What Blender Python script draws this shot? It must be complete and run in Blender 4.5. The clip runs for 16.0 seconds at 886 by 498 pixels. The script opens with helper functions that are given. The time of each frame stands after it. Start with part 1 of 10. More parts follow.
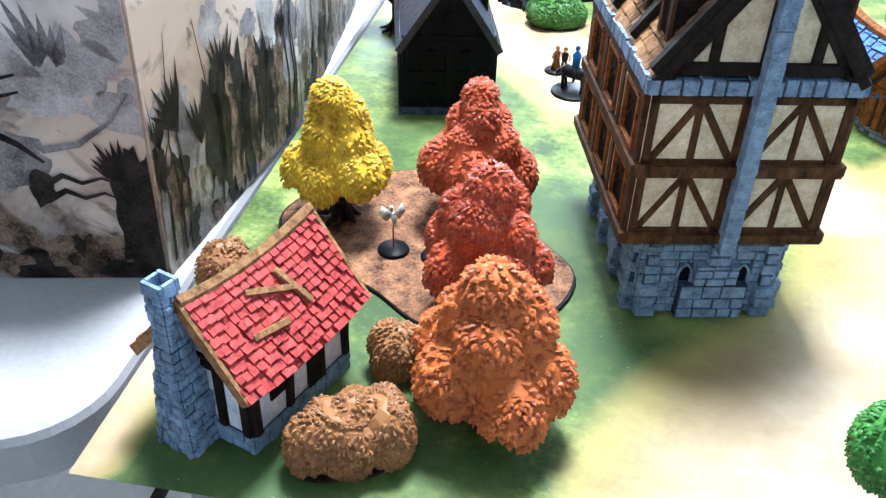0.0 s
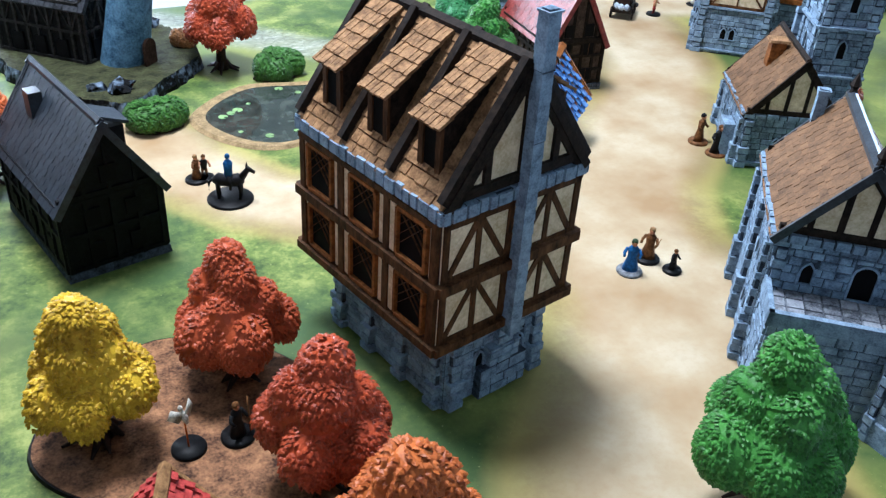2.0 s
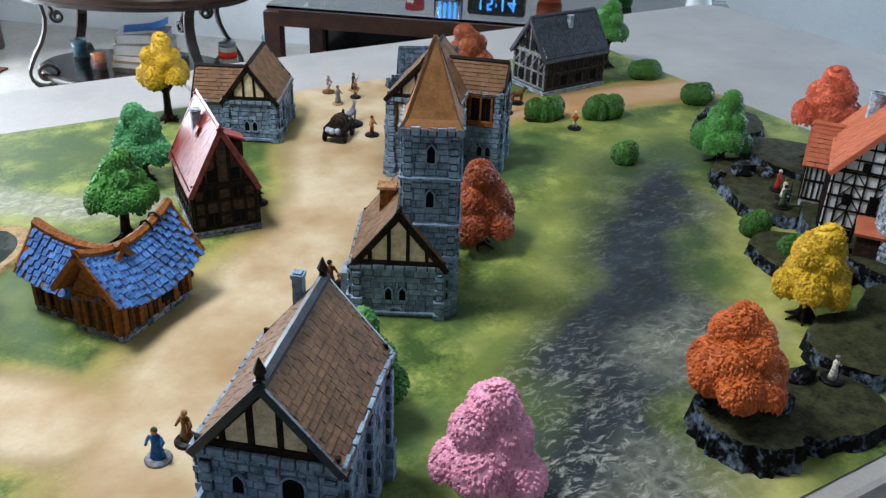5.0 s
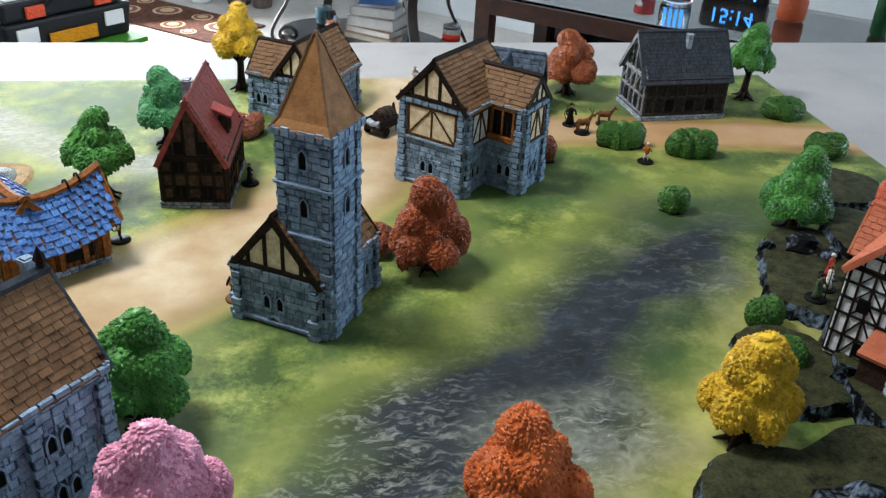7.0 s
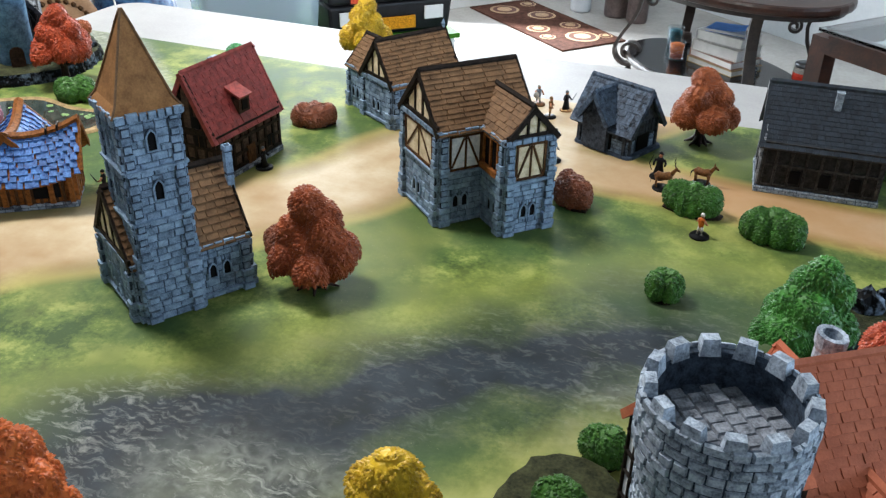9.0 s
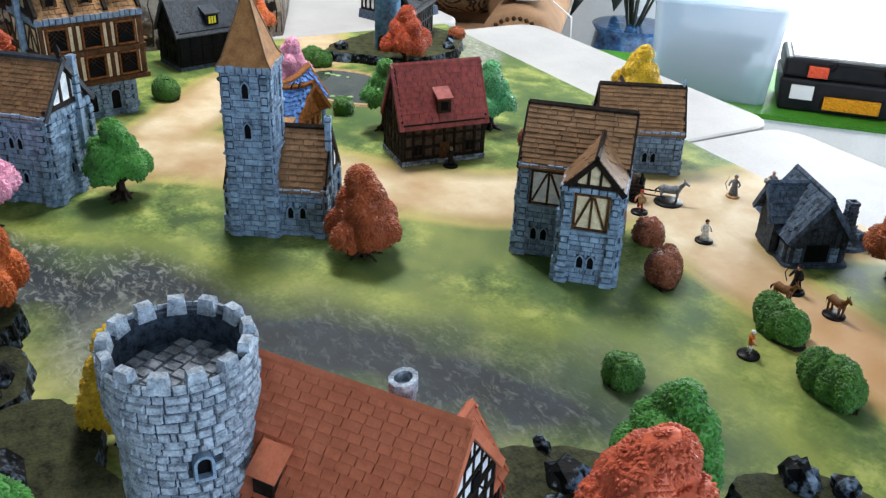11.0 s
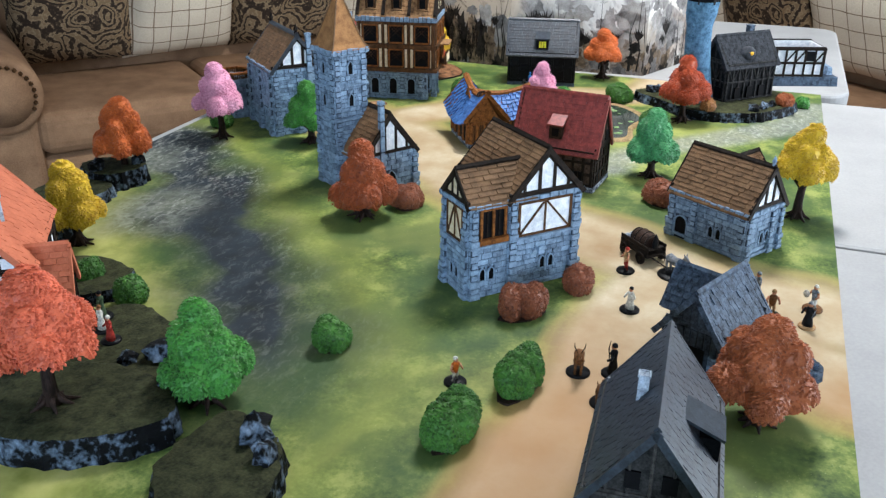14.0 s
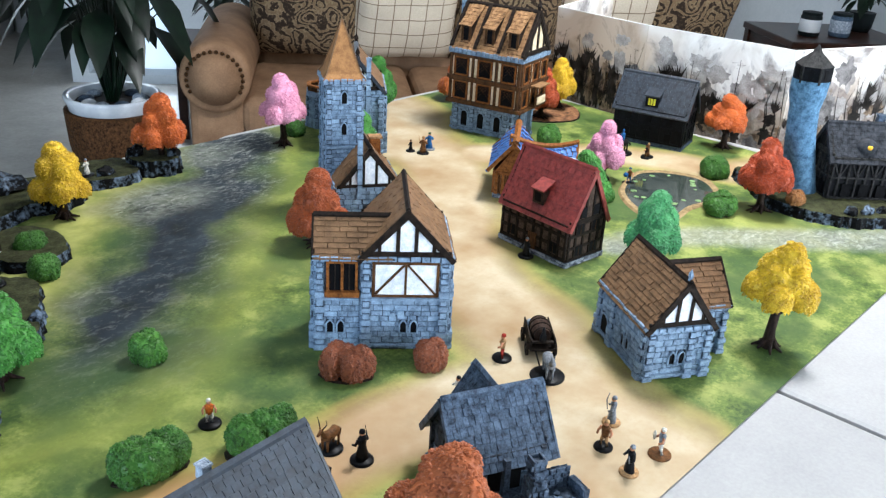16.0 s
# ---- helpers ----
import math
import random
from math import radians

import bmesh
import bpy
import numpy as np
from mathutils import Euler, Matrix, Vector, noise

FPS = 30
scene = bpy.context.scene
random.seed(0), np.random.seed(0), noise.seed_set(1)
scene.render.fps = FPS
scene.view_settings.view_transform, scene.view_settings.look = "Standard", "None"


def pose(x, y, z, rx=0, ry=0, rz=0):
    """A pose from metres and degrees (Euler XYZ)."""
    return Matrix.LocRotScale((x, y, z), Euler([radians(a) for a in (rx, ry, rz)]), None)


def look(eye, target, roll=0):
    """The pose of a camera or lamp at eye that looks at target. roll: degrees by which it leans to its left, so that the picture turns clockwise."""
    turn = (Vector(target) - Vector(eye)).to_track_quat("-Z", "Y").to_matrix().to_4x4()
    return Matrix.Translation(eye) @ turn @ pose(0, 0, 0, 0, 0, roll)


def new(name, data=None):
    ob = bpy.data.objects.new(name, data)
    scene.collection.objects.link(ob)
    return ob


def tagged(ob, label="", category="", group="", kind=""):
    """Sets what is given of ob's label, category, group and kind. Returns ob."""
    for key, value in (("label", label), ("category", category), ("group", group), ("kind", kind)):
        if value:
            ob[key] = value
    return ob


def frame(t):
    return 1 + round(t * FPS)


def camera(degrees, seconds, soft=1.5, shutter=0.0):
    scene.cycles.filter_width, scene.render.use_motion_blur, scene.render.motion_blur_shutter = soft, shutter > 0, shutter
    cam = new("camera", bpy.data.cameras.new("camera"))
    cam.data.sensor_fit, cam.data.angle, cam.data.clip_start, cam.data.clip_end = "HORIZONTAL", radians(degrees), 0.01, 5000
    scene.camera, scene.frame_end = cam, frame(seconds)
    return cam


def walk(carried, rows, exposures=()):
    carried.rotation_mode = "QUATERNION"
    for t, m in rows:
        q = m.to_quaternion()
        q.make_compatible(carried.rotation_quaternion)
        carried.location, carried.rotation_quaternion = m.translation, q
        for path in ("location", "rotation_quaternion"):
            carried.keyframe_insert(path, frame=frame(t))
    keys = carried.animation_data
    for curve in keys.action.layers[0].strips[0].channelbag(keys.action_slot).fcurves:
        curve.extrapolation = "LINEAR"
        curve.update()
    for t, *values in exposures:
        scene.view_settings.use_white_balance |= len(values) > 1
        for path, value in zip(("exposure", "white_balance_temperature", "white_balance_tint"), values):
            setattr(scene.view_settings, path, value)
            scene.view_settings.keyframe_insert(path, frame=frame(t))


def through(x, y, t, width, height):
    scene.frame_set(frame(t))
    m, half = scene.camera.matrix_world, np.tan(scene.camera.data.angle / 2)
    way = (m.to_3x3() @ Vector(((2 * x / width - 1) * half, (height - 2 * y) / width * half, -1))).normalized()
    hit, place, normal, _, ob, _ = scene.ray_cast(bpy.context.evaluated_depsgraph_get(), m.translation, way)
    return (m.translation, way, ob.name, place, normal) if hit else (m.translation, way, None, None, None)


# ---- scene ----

# ---------------------------------------------------------------- camera
cam = camera(53.32, 16.0, soft=1.35, shutter=0.0)
ROWS = [
    (0, 0.2456, -0.2884, 0.3978, 55.22, -2.02, 9.66),
    (0.5, 0.1665, -0.2552, 0.4034, 55.84, -1.07, -1.88),
    (1, 0.1180, -0.2344, 0.4101, 56.18, -1.34, -11.93),
    (1.5, 0.1042, -0.2226, 0.4331, 56.33, -3.66, -18.93),
    (2, 0.0596, -0.2010, 0.4687, 57.05, -3.33, -27.04),
    (2.5, 0.0232, -0.1908, 0.5234, 58.22, -3.17, -32.34),
    (3, 0.0661, -0.1947, 0.5644, 59.87, -4.04, -35.86),
    (3.5, 0.1752, -0.2032, 0.5845, 61.63, -3.69, -36.75),
    (4, 0.2664, -0.2173, 0.5843, 61.84, -2.89, -36.10),
    (4.5, 0.3415, -0.2466, 0.5756, 61.59, -2.37, -34.89),
    (5, 0.4584, -0.3184, 0.5593, 61.33, -1.90, -30.52),
    (5.2, 0.5115, -0.3446, 0.5551, 60.95, -1.87, -28.22),
    (7.3, 0.9714, -0.3603, 0.5550, 60.11, -2.74, -3.90),
    (7.5, 1.0353, -0.3663, 0.5578, 60.15, -2.61, 0.20),
    (8, 1.1704, -0.3407, 0.5586, 60.06, -2.65, 6.13),
    (8.2, 1.2284, -0.3114, 0.5448, 60.15, -1.95, 7.89),
    (10.3, 1.8302, 0.0229, 0.5333, 60.07, -2.62, 50.16),
    (10.5, 1.8735, 0.0604, 0.5380, 60.70, -2.62, 53.60),
    (11, 1.9667, 0.1432, 0.5420, 62.12, -2.05, 61.70),
    (11.5, 2.1115, 0.2234, 0.5572, 63.44, -1.48, 71.53),
    (12, 2.2285, 0.3502, 0.5651, 64.78, -0.71, 77.99),
    (12.5, 2.2516, 0.5271, 0.5505, 65.27, -0.39, 83.29),
    (13, 2.2570, 0.7154, 0.5540, 65.11, -0.68, 89.77),
    (13.5, 2.2508, 0.9319, 0.5418, 65.22, -1.25, 102.32),
    (14, 2.1916, 1.0910, 0.5308, 65.13, -0.50, 110.00),
    (14.5, 2.0966, 1.2292, 0.5425, 65.43, -2.36, 114.90),
    (15, 2.0321, 1.3467, 0.5496, 65.79, -3.19, 124.20),
    (15.5, 1.9585, 1.4766, 0.5643, 65.40, -3.30, 130.02),
    (16, 1.8565, 1.5244, 0.5769, 65.44, -3.18, 132.81),
]
EXPOSURES = [(0.0, 1.32, 5350, 10), (1.0, 0.9, 5450, 10), (1.5, 0.56, 5350, 10), (2.0, 0.38, 5350, 10), (3.0, 0.06, 5550, 10), (4.4, -0.08, 5900, 10), (5.0, -0.08, 6000, 10), (8.0, 0.11, 6250, 10), (10.5, 0.16, 6250, 10), (12.0, 0.1, 6100, 10), (13.5, 0.03, 6000, 10), (14.5, 0.26, 6050, 10), (16.0, 0.36, 5980, 10)]
walk(cam, [(t, pose(x, y, z, rx, ry, rz)) for t, x, y, z, rx, ry, rz in ROWS], EXPOSURES)

# ---------------------------------------------------------------- room frame
# The table stands askew in the room: E1 runs along the first sofa, E2 across to the television wall.
FLOOR_Z = -0.74
E1, E2 = Vector((-0.77, 0.638, 0)), Vector((0.638, 0.77, 0))


def room(a, b, z=0.0):
    return Vector((E1.x * a + E2.x * b, E1.y * a + E2.y * b, z))


ROOM = Matrix(((-E1.x, E2.x, 0, 0), (-E1.y, E2.y, 0, 0), (0, 0, 1, 0), (0, 0, 0, 1)))
# In ROOM coordinates x is -E1, y is E2.

# ---------------------------------------------------------------- world and light
world = bpy.data.worlds.new("world")
scene.world = world
world.use_nodes = True
wn = world.node_tree.nodes
sky = wn.new("ShaderNodeTexSky")
sky.sky_type, sky.sun_disc = "NISHITA", False
sky.sun_elevation, sky.sun_rotation = radians(40), radians(-50)
world.node_tree.links.new(sky.outputs[0], wn["Background"].inputs[0])
wn["Background"].inputs[1].default_value = 0.12


def area_lamp(name, eye, target, width, height, watts, colour):
    data = bpy.data.lights.new(name, "AREA")
    data.shape, data.size, data.size_y, data.energy, data.color = "RECTANGLE", width, height, watts, colour
    ob = new(name, data)
    ob.matrix_world = look(eye, target)
    return ob


# daylight through the glass door, the window beside the television and the far window
area_lamp("door_daylight", room(2.72, 2.9, 0.35), room(0.0, 0.8, 0.0), 1.8, 2.0, 152, (0.9, 0.96, 1.0))
area_lamp("window_daylight", room(-3.1, 4.3, 0.6), room(0.0, 0.3, 0.0), 1.4, 1.1, 100, (0.66, 0.83, 1.0))
area_lamp("far_window_daylight", room(-1.47, -2.735, 0.3), room(-1.47, 0.0, 0.3), 0.46, 1.96, 7, (0.86, 0.94, 1.0))
# overhead lamp added from the direction of tree shadows; no fitting in view
area_lamp("added_overhead_light", (0.2, 0.82, 1.7), (0.2, 0.82, 0.0), 0.45, 0.45, 49, (1.0, 0.97, 0.92))

# ---------------------------------------------------------------- materials


def rgb(r, g, b):
    return tuple((c / 255 / 12.92 if c / 255 <= 0.04045 else ((c / 255 + 0.055) / 1.055) ** 2.4) for c in (r, g, b)) + (1.0,)


def ramp(tree, fac, stops):
    node = tree.nodes.new("ShaderNodeValToRGB")
    els = node.color_ramp.elements
    while len(els) < len(stops):
        els.new(0.5)
    for el, (pos, col) in zip(els, stops):
        el.position, el.color = pos, col
    tree.links.new(fac, node.inputs[0])
    return node.outputs[0]


def noise_node(tree, coords, scale, detail=4.0, rough=0.6, distort=0.0):
    node = tree.nodes.new("ShaderNodeTexNoise")
    node.inputs["Scale"].default_value, node.inputs["Detail"].default_value = scale, detail
    node.inputs["Roughness"].default_value, node.inputs["Distortion"].default_value = rough, distort
    tree.links.new(coords, node.inputs["Vector"])
    return node.outputs["Fac"]


def mix(tree, fac, a, b, kind="MIX"):
    node = tree.nodes.new("ShaderNodeMix")
    node.data_type, node.blend_type = "RGBA", kind
    for value, socket in ((fac, node.inputs[0]), (a, node.inputs[6]), (b, node.inputs[7])):
        if isinstance(value, (int, float, tuple)):
            socket.default_value = value
        else:
            tree.links.new(value, socket)
    return node.outputs[2]


def math_node(tree, op, a, b=None):
    node = tree.nodes.new("ShaderNodeMath")
    node.operation = op
    for value, socket in zip((a, b), node.inputs):
        if value is None:
            continue
        if isinstance(value, (int, float)):
            socket.default_value = value
        else:
            tree.links.new(value, socket)
    return node.outputs[0]


def bump(tree, shader, height, strength, distance):
    node = tree.nodes.new("ShaderNodeBump")
    node.inputs["Strength"].default_value, node.inputs["Distance"].default_value = strength, distance
    tree.links.new(height, node.inputs["Height"])
    tree.links.new(node.outputs[0], shader.inputs["Normal"])


def blank(name, rough=0.6, metal=0.0, spec=0.5):
    m = bpy.data.materials.new(name)
    m.use_nodes = True
    shader = m.node_tree.nodes["Principled BSDF"]
    shader.inputs["Roughness"].default_value, shader.inputs["Metallic"].default_value = rough, metal
    shader.inputs["Specular IOR Level"].default_value = spec
    return m, m.node_tree, shader


def paint(name, dark, light, scale=120.0, rough=0.6, bumps=0.4, bump_scale=500.0, depth=0.0006, lo=0.35, hi=0.65, jitter=0.25, metal=0.0, spec=0.1, stretch=None, island=0.0):
    """Two tones mixed by coarse and fine grain, lighter or darker from object to object."""
    m, tree, shader = blank(name, rough, metal, spec)
    coords = tree.nodes.new("ShaderNodeTexCoord").outputs["Object"]
    if stretch:
        mapping = tree.nodes.new("ShaderNodeMapping")
        mapping.inputs["Scale"].default_value = stretch
        tree.links.new(coords, mapping.inputs["Vector"])
        coords = mapping.outputs[0]
    coarse, fine = noise_node(tree, coords, scale, 3), noise_node(tree, coords, bump_scale, 3)
    both = math_node(tree, "ADD", math_node(tree, "MULTIPLY", coarse, 0.6), math_node(tree, "MULTIPLY", fine, 0.4))
    if island:
        geo = tree.nodes.new("ShaderNodeNewGeometry")
        both = math_node(tree, "ADD", both, math_node(tree, "MULTIPLY", math_node(tree, "SUBTRACT", geo.outputs["Random Per Island"], 0.5), island))
    colour = ramp(tree, both, [(lo, dark), (hi, light)])
    if jitter:
        info = tree.nodes.new("ShaderNodeObjectInfo")
        hsv = tree.nodes.new("ShaderNodeHueSaturation")
        tree.links.new(math_node(tree, "ADD", math_node(tree, "MULTIPLY", info.outputs["Random"], jitter), 1 - jitter / 2), hsv.inputs["Value"])
        tree.links.new(colour, hsv.inputs["Color"])
        colour = hsv.outputs[0]
    tree.links.new(colour, shader.inputs["Base Color"])
    if bumps:
        bump(tree, shader, fine, bumps, depth)
    return m


STONE = paint("grey_blue_stone", rgb(56, 68, 84), rgb(154, 178, 203), 110, 0.7, 0.5, 700, 0.0006, 0.28, 0.74, 0.1, island=0.15)
STONE_DARK = paint("dark_mortar", rgb(30, 36, 45), rgb(78, 90, 106), 160, 0.85, 0.5, 600, 0.0006, jitter=0.1)
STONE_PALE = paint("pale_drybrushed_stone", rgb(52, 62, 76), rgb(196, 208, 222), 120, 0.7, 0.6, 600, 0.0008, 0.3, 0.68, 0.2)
FLAG = paint("flagstone", rgb(70, 74, 82), rgb(150, 156, 166), 160, 0.8, 0.5, 600, 0.0006, island=0.3)
PLASTER = paint("cream_plaster", rgb(176, 156, 122), rgb(226, 212, 184), 90, 0.8, 0.3, 500, 0.0004, jitter=0.1)
WHITE_PLASTER = paint("white_plaster", rgb(186, 192, 202), rgb(240, 240, 240), 90, 0.75, 0.3, 500, 0.0004, jitter=0.1)
TIMBER = paint("brown_timber", rgb(38, 24, 14), rgb(94, 64, 39), 150, 0.65, 0.5, 400, 0.0006, stretch=(1, 1, 0.35))
HOUSE_WALL = paint("dark_brown_plaster", rgb(34, 26, 22), rgb(82, 68, 58), 120, 0.7, 0.5, 500, 0.0006)
TIMBER_DARK = paint("dark_timber", rgb(10, 8, 7), rgb(44, 35, 29), 150, 0.65, 0.5, 400, 0.0006)
TIMBER_ORANGE = paint("orange_timber", rgb(76, 43, 19), rgb(144, 90, 44), 150, 0.6, 0.5, 400, 0.0006)
WOOD_LIGHT = paint("weathered_plank", rgb(88, 62, 38), rgb(164, 124, 82), 150, 0.7, 0.5, 500, 0.0006)
SHINGLE = paint("brown_shingle", rgb(64, 47, 33), rgb(134, 102, 73), 70, 0.6, 0.4, 500, 0.0005, 0.25, 0.75, spec=0.12, jitter=0.08, island=0.12)
SHINGLE_TAN = paint("tan_shingle", rgb(84, 60, 40), rgb(164, 126, 88), 120, 0.7, 0.5, 500, 0.0006, jitter=0.1, island=0.1)
SPIRE_TAN = paint("tan_spire", rgb(118, 82, 50), rgb(160, 116, 74), 80, 0.65, 0.3, 500, 0.0004)
TILE_RED = paint("red_tile", rgb(116, 34, 34), rgb(192, 76, 68), 140, 0.55, 0.4, 500, 0.0005, jitter=0.3, spec=0.15)
ROOF_RED = paint("dull_red_roof", rgb(92, 29, 28), rgb(150, 64, 58), 120, 0.42, spec=0.45, bumps=0.4, bump_scale=500, depth=0.0005, jitter=0.1, island=0.1)
ROOF_RUST = paint("rust_roof", rgb(144, 76, 52), rgb(204, 122, 92), 50, 0.5, 0.4, 500, 0.0005, 0.2, 0.8, jitter=0.06, island=0.05)
TILE_BLUE = paint("blue_tile", rgb(26, 54, 110), rgb(86, 130, 190), 140, 0.5, 0.4, 500, 0.0005, jitter=0.35, spec=0.25)
SLATE = paint("blue_grey_slate", rgb(24, 30, 40), rgb(88, 103, 122), 120, 0.5, 0.5, 500, 0.0006, jitter=0.1, island=0.1)
SLATE_DARK = paint("charcoal_slate", rgb(22, 26, 32), rgb(52, 59, 69), 120, 0.38, 0.4, 500, 0.0005, jitter=0.1, island=0.1, spec=0.4)
ROOF_SOOT = paint("sooty_roof", rgb(24, 25, 28), rgb(62, 64, 69), 120, 0.65, 0.4, 500, 0.0005, jitter=0.1, island=0.1)
BLACK_WALL = paint("black_wall", rgb(4, 5, 7), rgb(20, 21, 25), 140, 0.6, 0.5, 500, 0.0006)
BARN_WALL = paint("charcoal_barn_wall", rgb(16, 16, 17), rgb(58, 57, 56), 140, 0.65, 0.5, 500, 0.0006)
BARN_TIMBER = paint("grey_barn_timber", rgb(58, 61, 66), rgb(172, 176, 182), 150, 0.65, 0.5, 400, 0.0006)
BARN_SIDE = paint("dark_barn_timber", rgb(24, 23, 23), rgb(74, 71, 68), 150, 0.65, 0.5, 400, 0.0006)
SMITHY_WALL = paint("slate_grey_plank", rgb(22, 25, 30), rgb(70, 77, 88), 140, 0.65, 0.5, 500, 0.0006)
BROWN_WALL = paint("dark_brown_wall", rgb(26, 18, 15), rgb(72, 54, 44), 140, 0.65, 0.5, 500, 0.0006)
DARK_HOLE = paint("dark_opening", rgb(4, 4, 6), rgb(14, 14, 16), 100, 0.7, 0.0)
YELLOW_PANE = paint("yellow_window", rgb(180, 170, 30), rgb(230, 224, 70), 100, 0.4, 0.0)
BLACK_BASE = paint("black_base", rgb(6, 6, 7), rgb(22, 22, 24), 200, 0.4, 0.2, 900, 0.0003)
ROCK = paint("dark_rock", rgb(7, 8, 10), rgb(132, 150, 172), 38, 0.6, 0.7, 160, 0.002, 0.49, 0.72)
ROCK_TOP = paint("olive_rock_top", rgb(22, 24, 15), rgb(68, 70, 46), 60, 0.75, 0.8, 300, 0.0015)
BARK = paint("dark_bark", rgb(16, 11, 9), rgb(58, 44, 38), 160, 0.6, 0.7, 400, 0.001, stretch=(1, 1, 0.3))
IRON = paint("dark_iron", rgb(10, 9, 9), rgb(40, 34, 30), 30, 0.35, 0.1, 200, 0.0004, metal=0.4)
WATER = paint("green_pond", rgb(30, 38, 35), rgb(66, 72, 66), 30, 0.06, 0.05, 60, 0.0004, spec=0.5)
LILY = paint("lily_pad", rgb(96, 130, 80), rgb(150, 176, 120), 100, 0.4, 0.1)
POND_RIM = paint("tan_rim", rgb(110, 92, 64), rgb(176, 150, 110), 80, 0.7, 0.4)
LEAFLITTER = paint("leaf_litter", rgb(52, 33, 25), rgb(160, 116, 82), 70, 0.7, 0.6, 420, 0.001)


def foliage(name, dark, light, rough=0.45, spec=0.22):
    return paint(name, dark, light, 28, rough, 0.3, 600, 0.0004, 0.22, 0.78, 0.0, spec=spec, island=0.22)


F_YELLOW = foliage("yellow_foliage", rgb(128, 92, 12), rgb(226, 188, 46))
F_ORANGE = foliage("orange_foliage", rgb(122, 48, 20), rgb(216, 114, 54))
F_AMBER = foliage("amber_foliage", rgb(112, 46, 24), rgb(206, 116, 54))
F_RUST = foliage("rust_foliage", rgb(114, 44, 24), rgb(186, 86, 48))
F_RUST_DARK = foliage("dark_rust_foliage", rgb(88, 38, 18), rgb(160, 80, 42))
F_RED = foliage("red_foliage", rgb(98, 33, 16), rgb(180, 77, 42))
F_CORAL = foliage("coral_foliage", rgb(132, 43, 27), rgb(220, 111, 78))
F_BROWN = foliage("brown_foliage", rgb(94, 42, 24), rgb(174, 98, 58))
# paler bush brown with the cottage corner's strong light put into its colour
F_BUSHBROWN_LIT = foliage("lit_brown_bush", rgb(70, 42, 22), rgb(168, 116, 68))
F_RUSSET = foliage("russet_bush", rgb(64, 32, 20), rgb(146, 84, 56))
F_PINK = foliage("pink_foliage", rgb(166, 84, 112), rgb(240, 178, 204))
F_GREEN = foliage("green_foliage", rgb(9, 40, 15), rgb(82, 148, 62))
F_GREEN_MINT = foliage("mint_foliage", rgb(14, 58, 34), rgb(90, 164, 104))
F_BUSH = foliage("bush_green", rgb(11, 37, 13), rgb(78, 126, 50))

# ---------------------------------------------------------------- mesh helpers


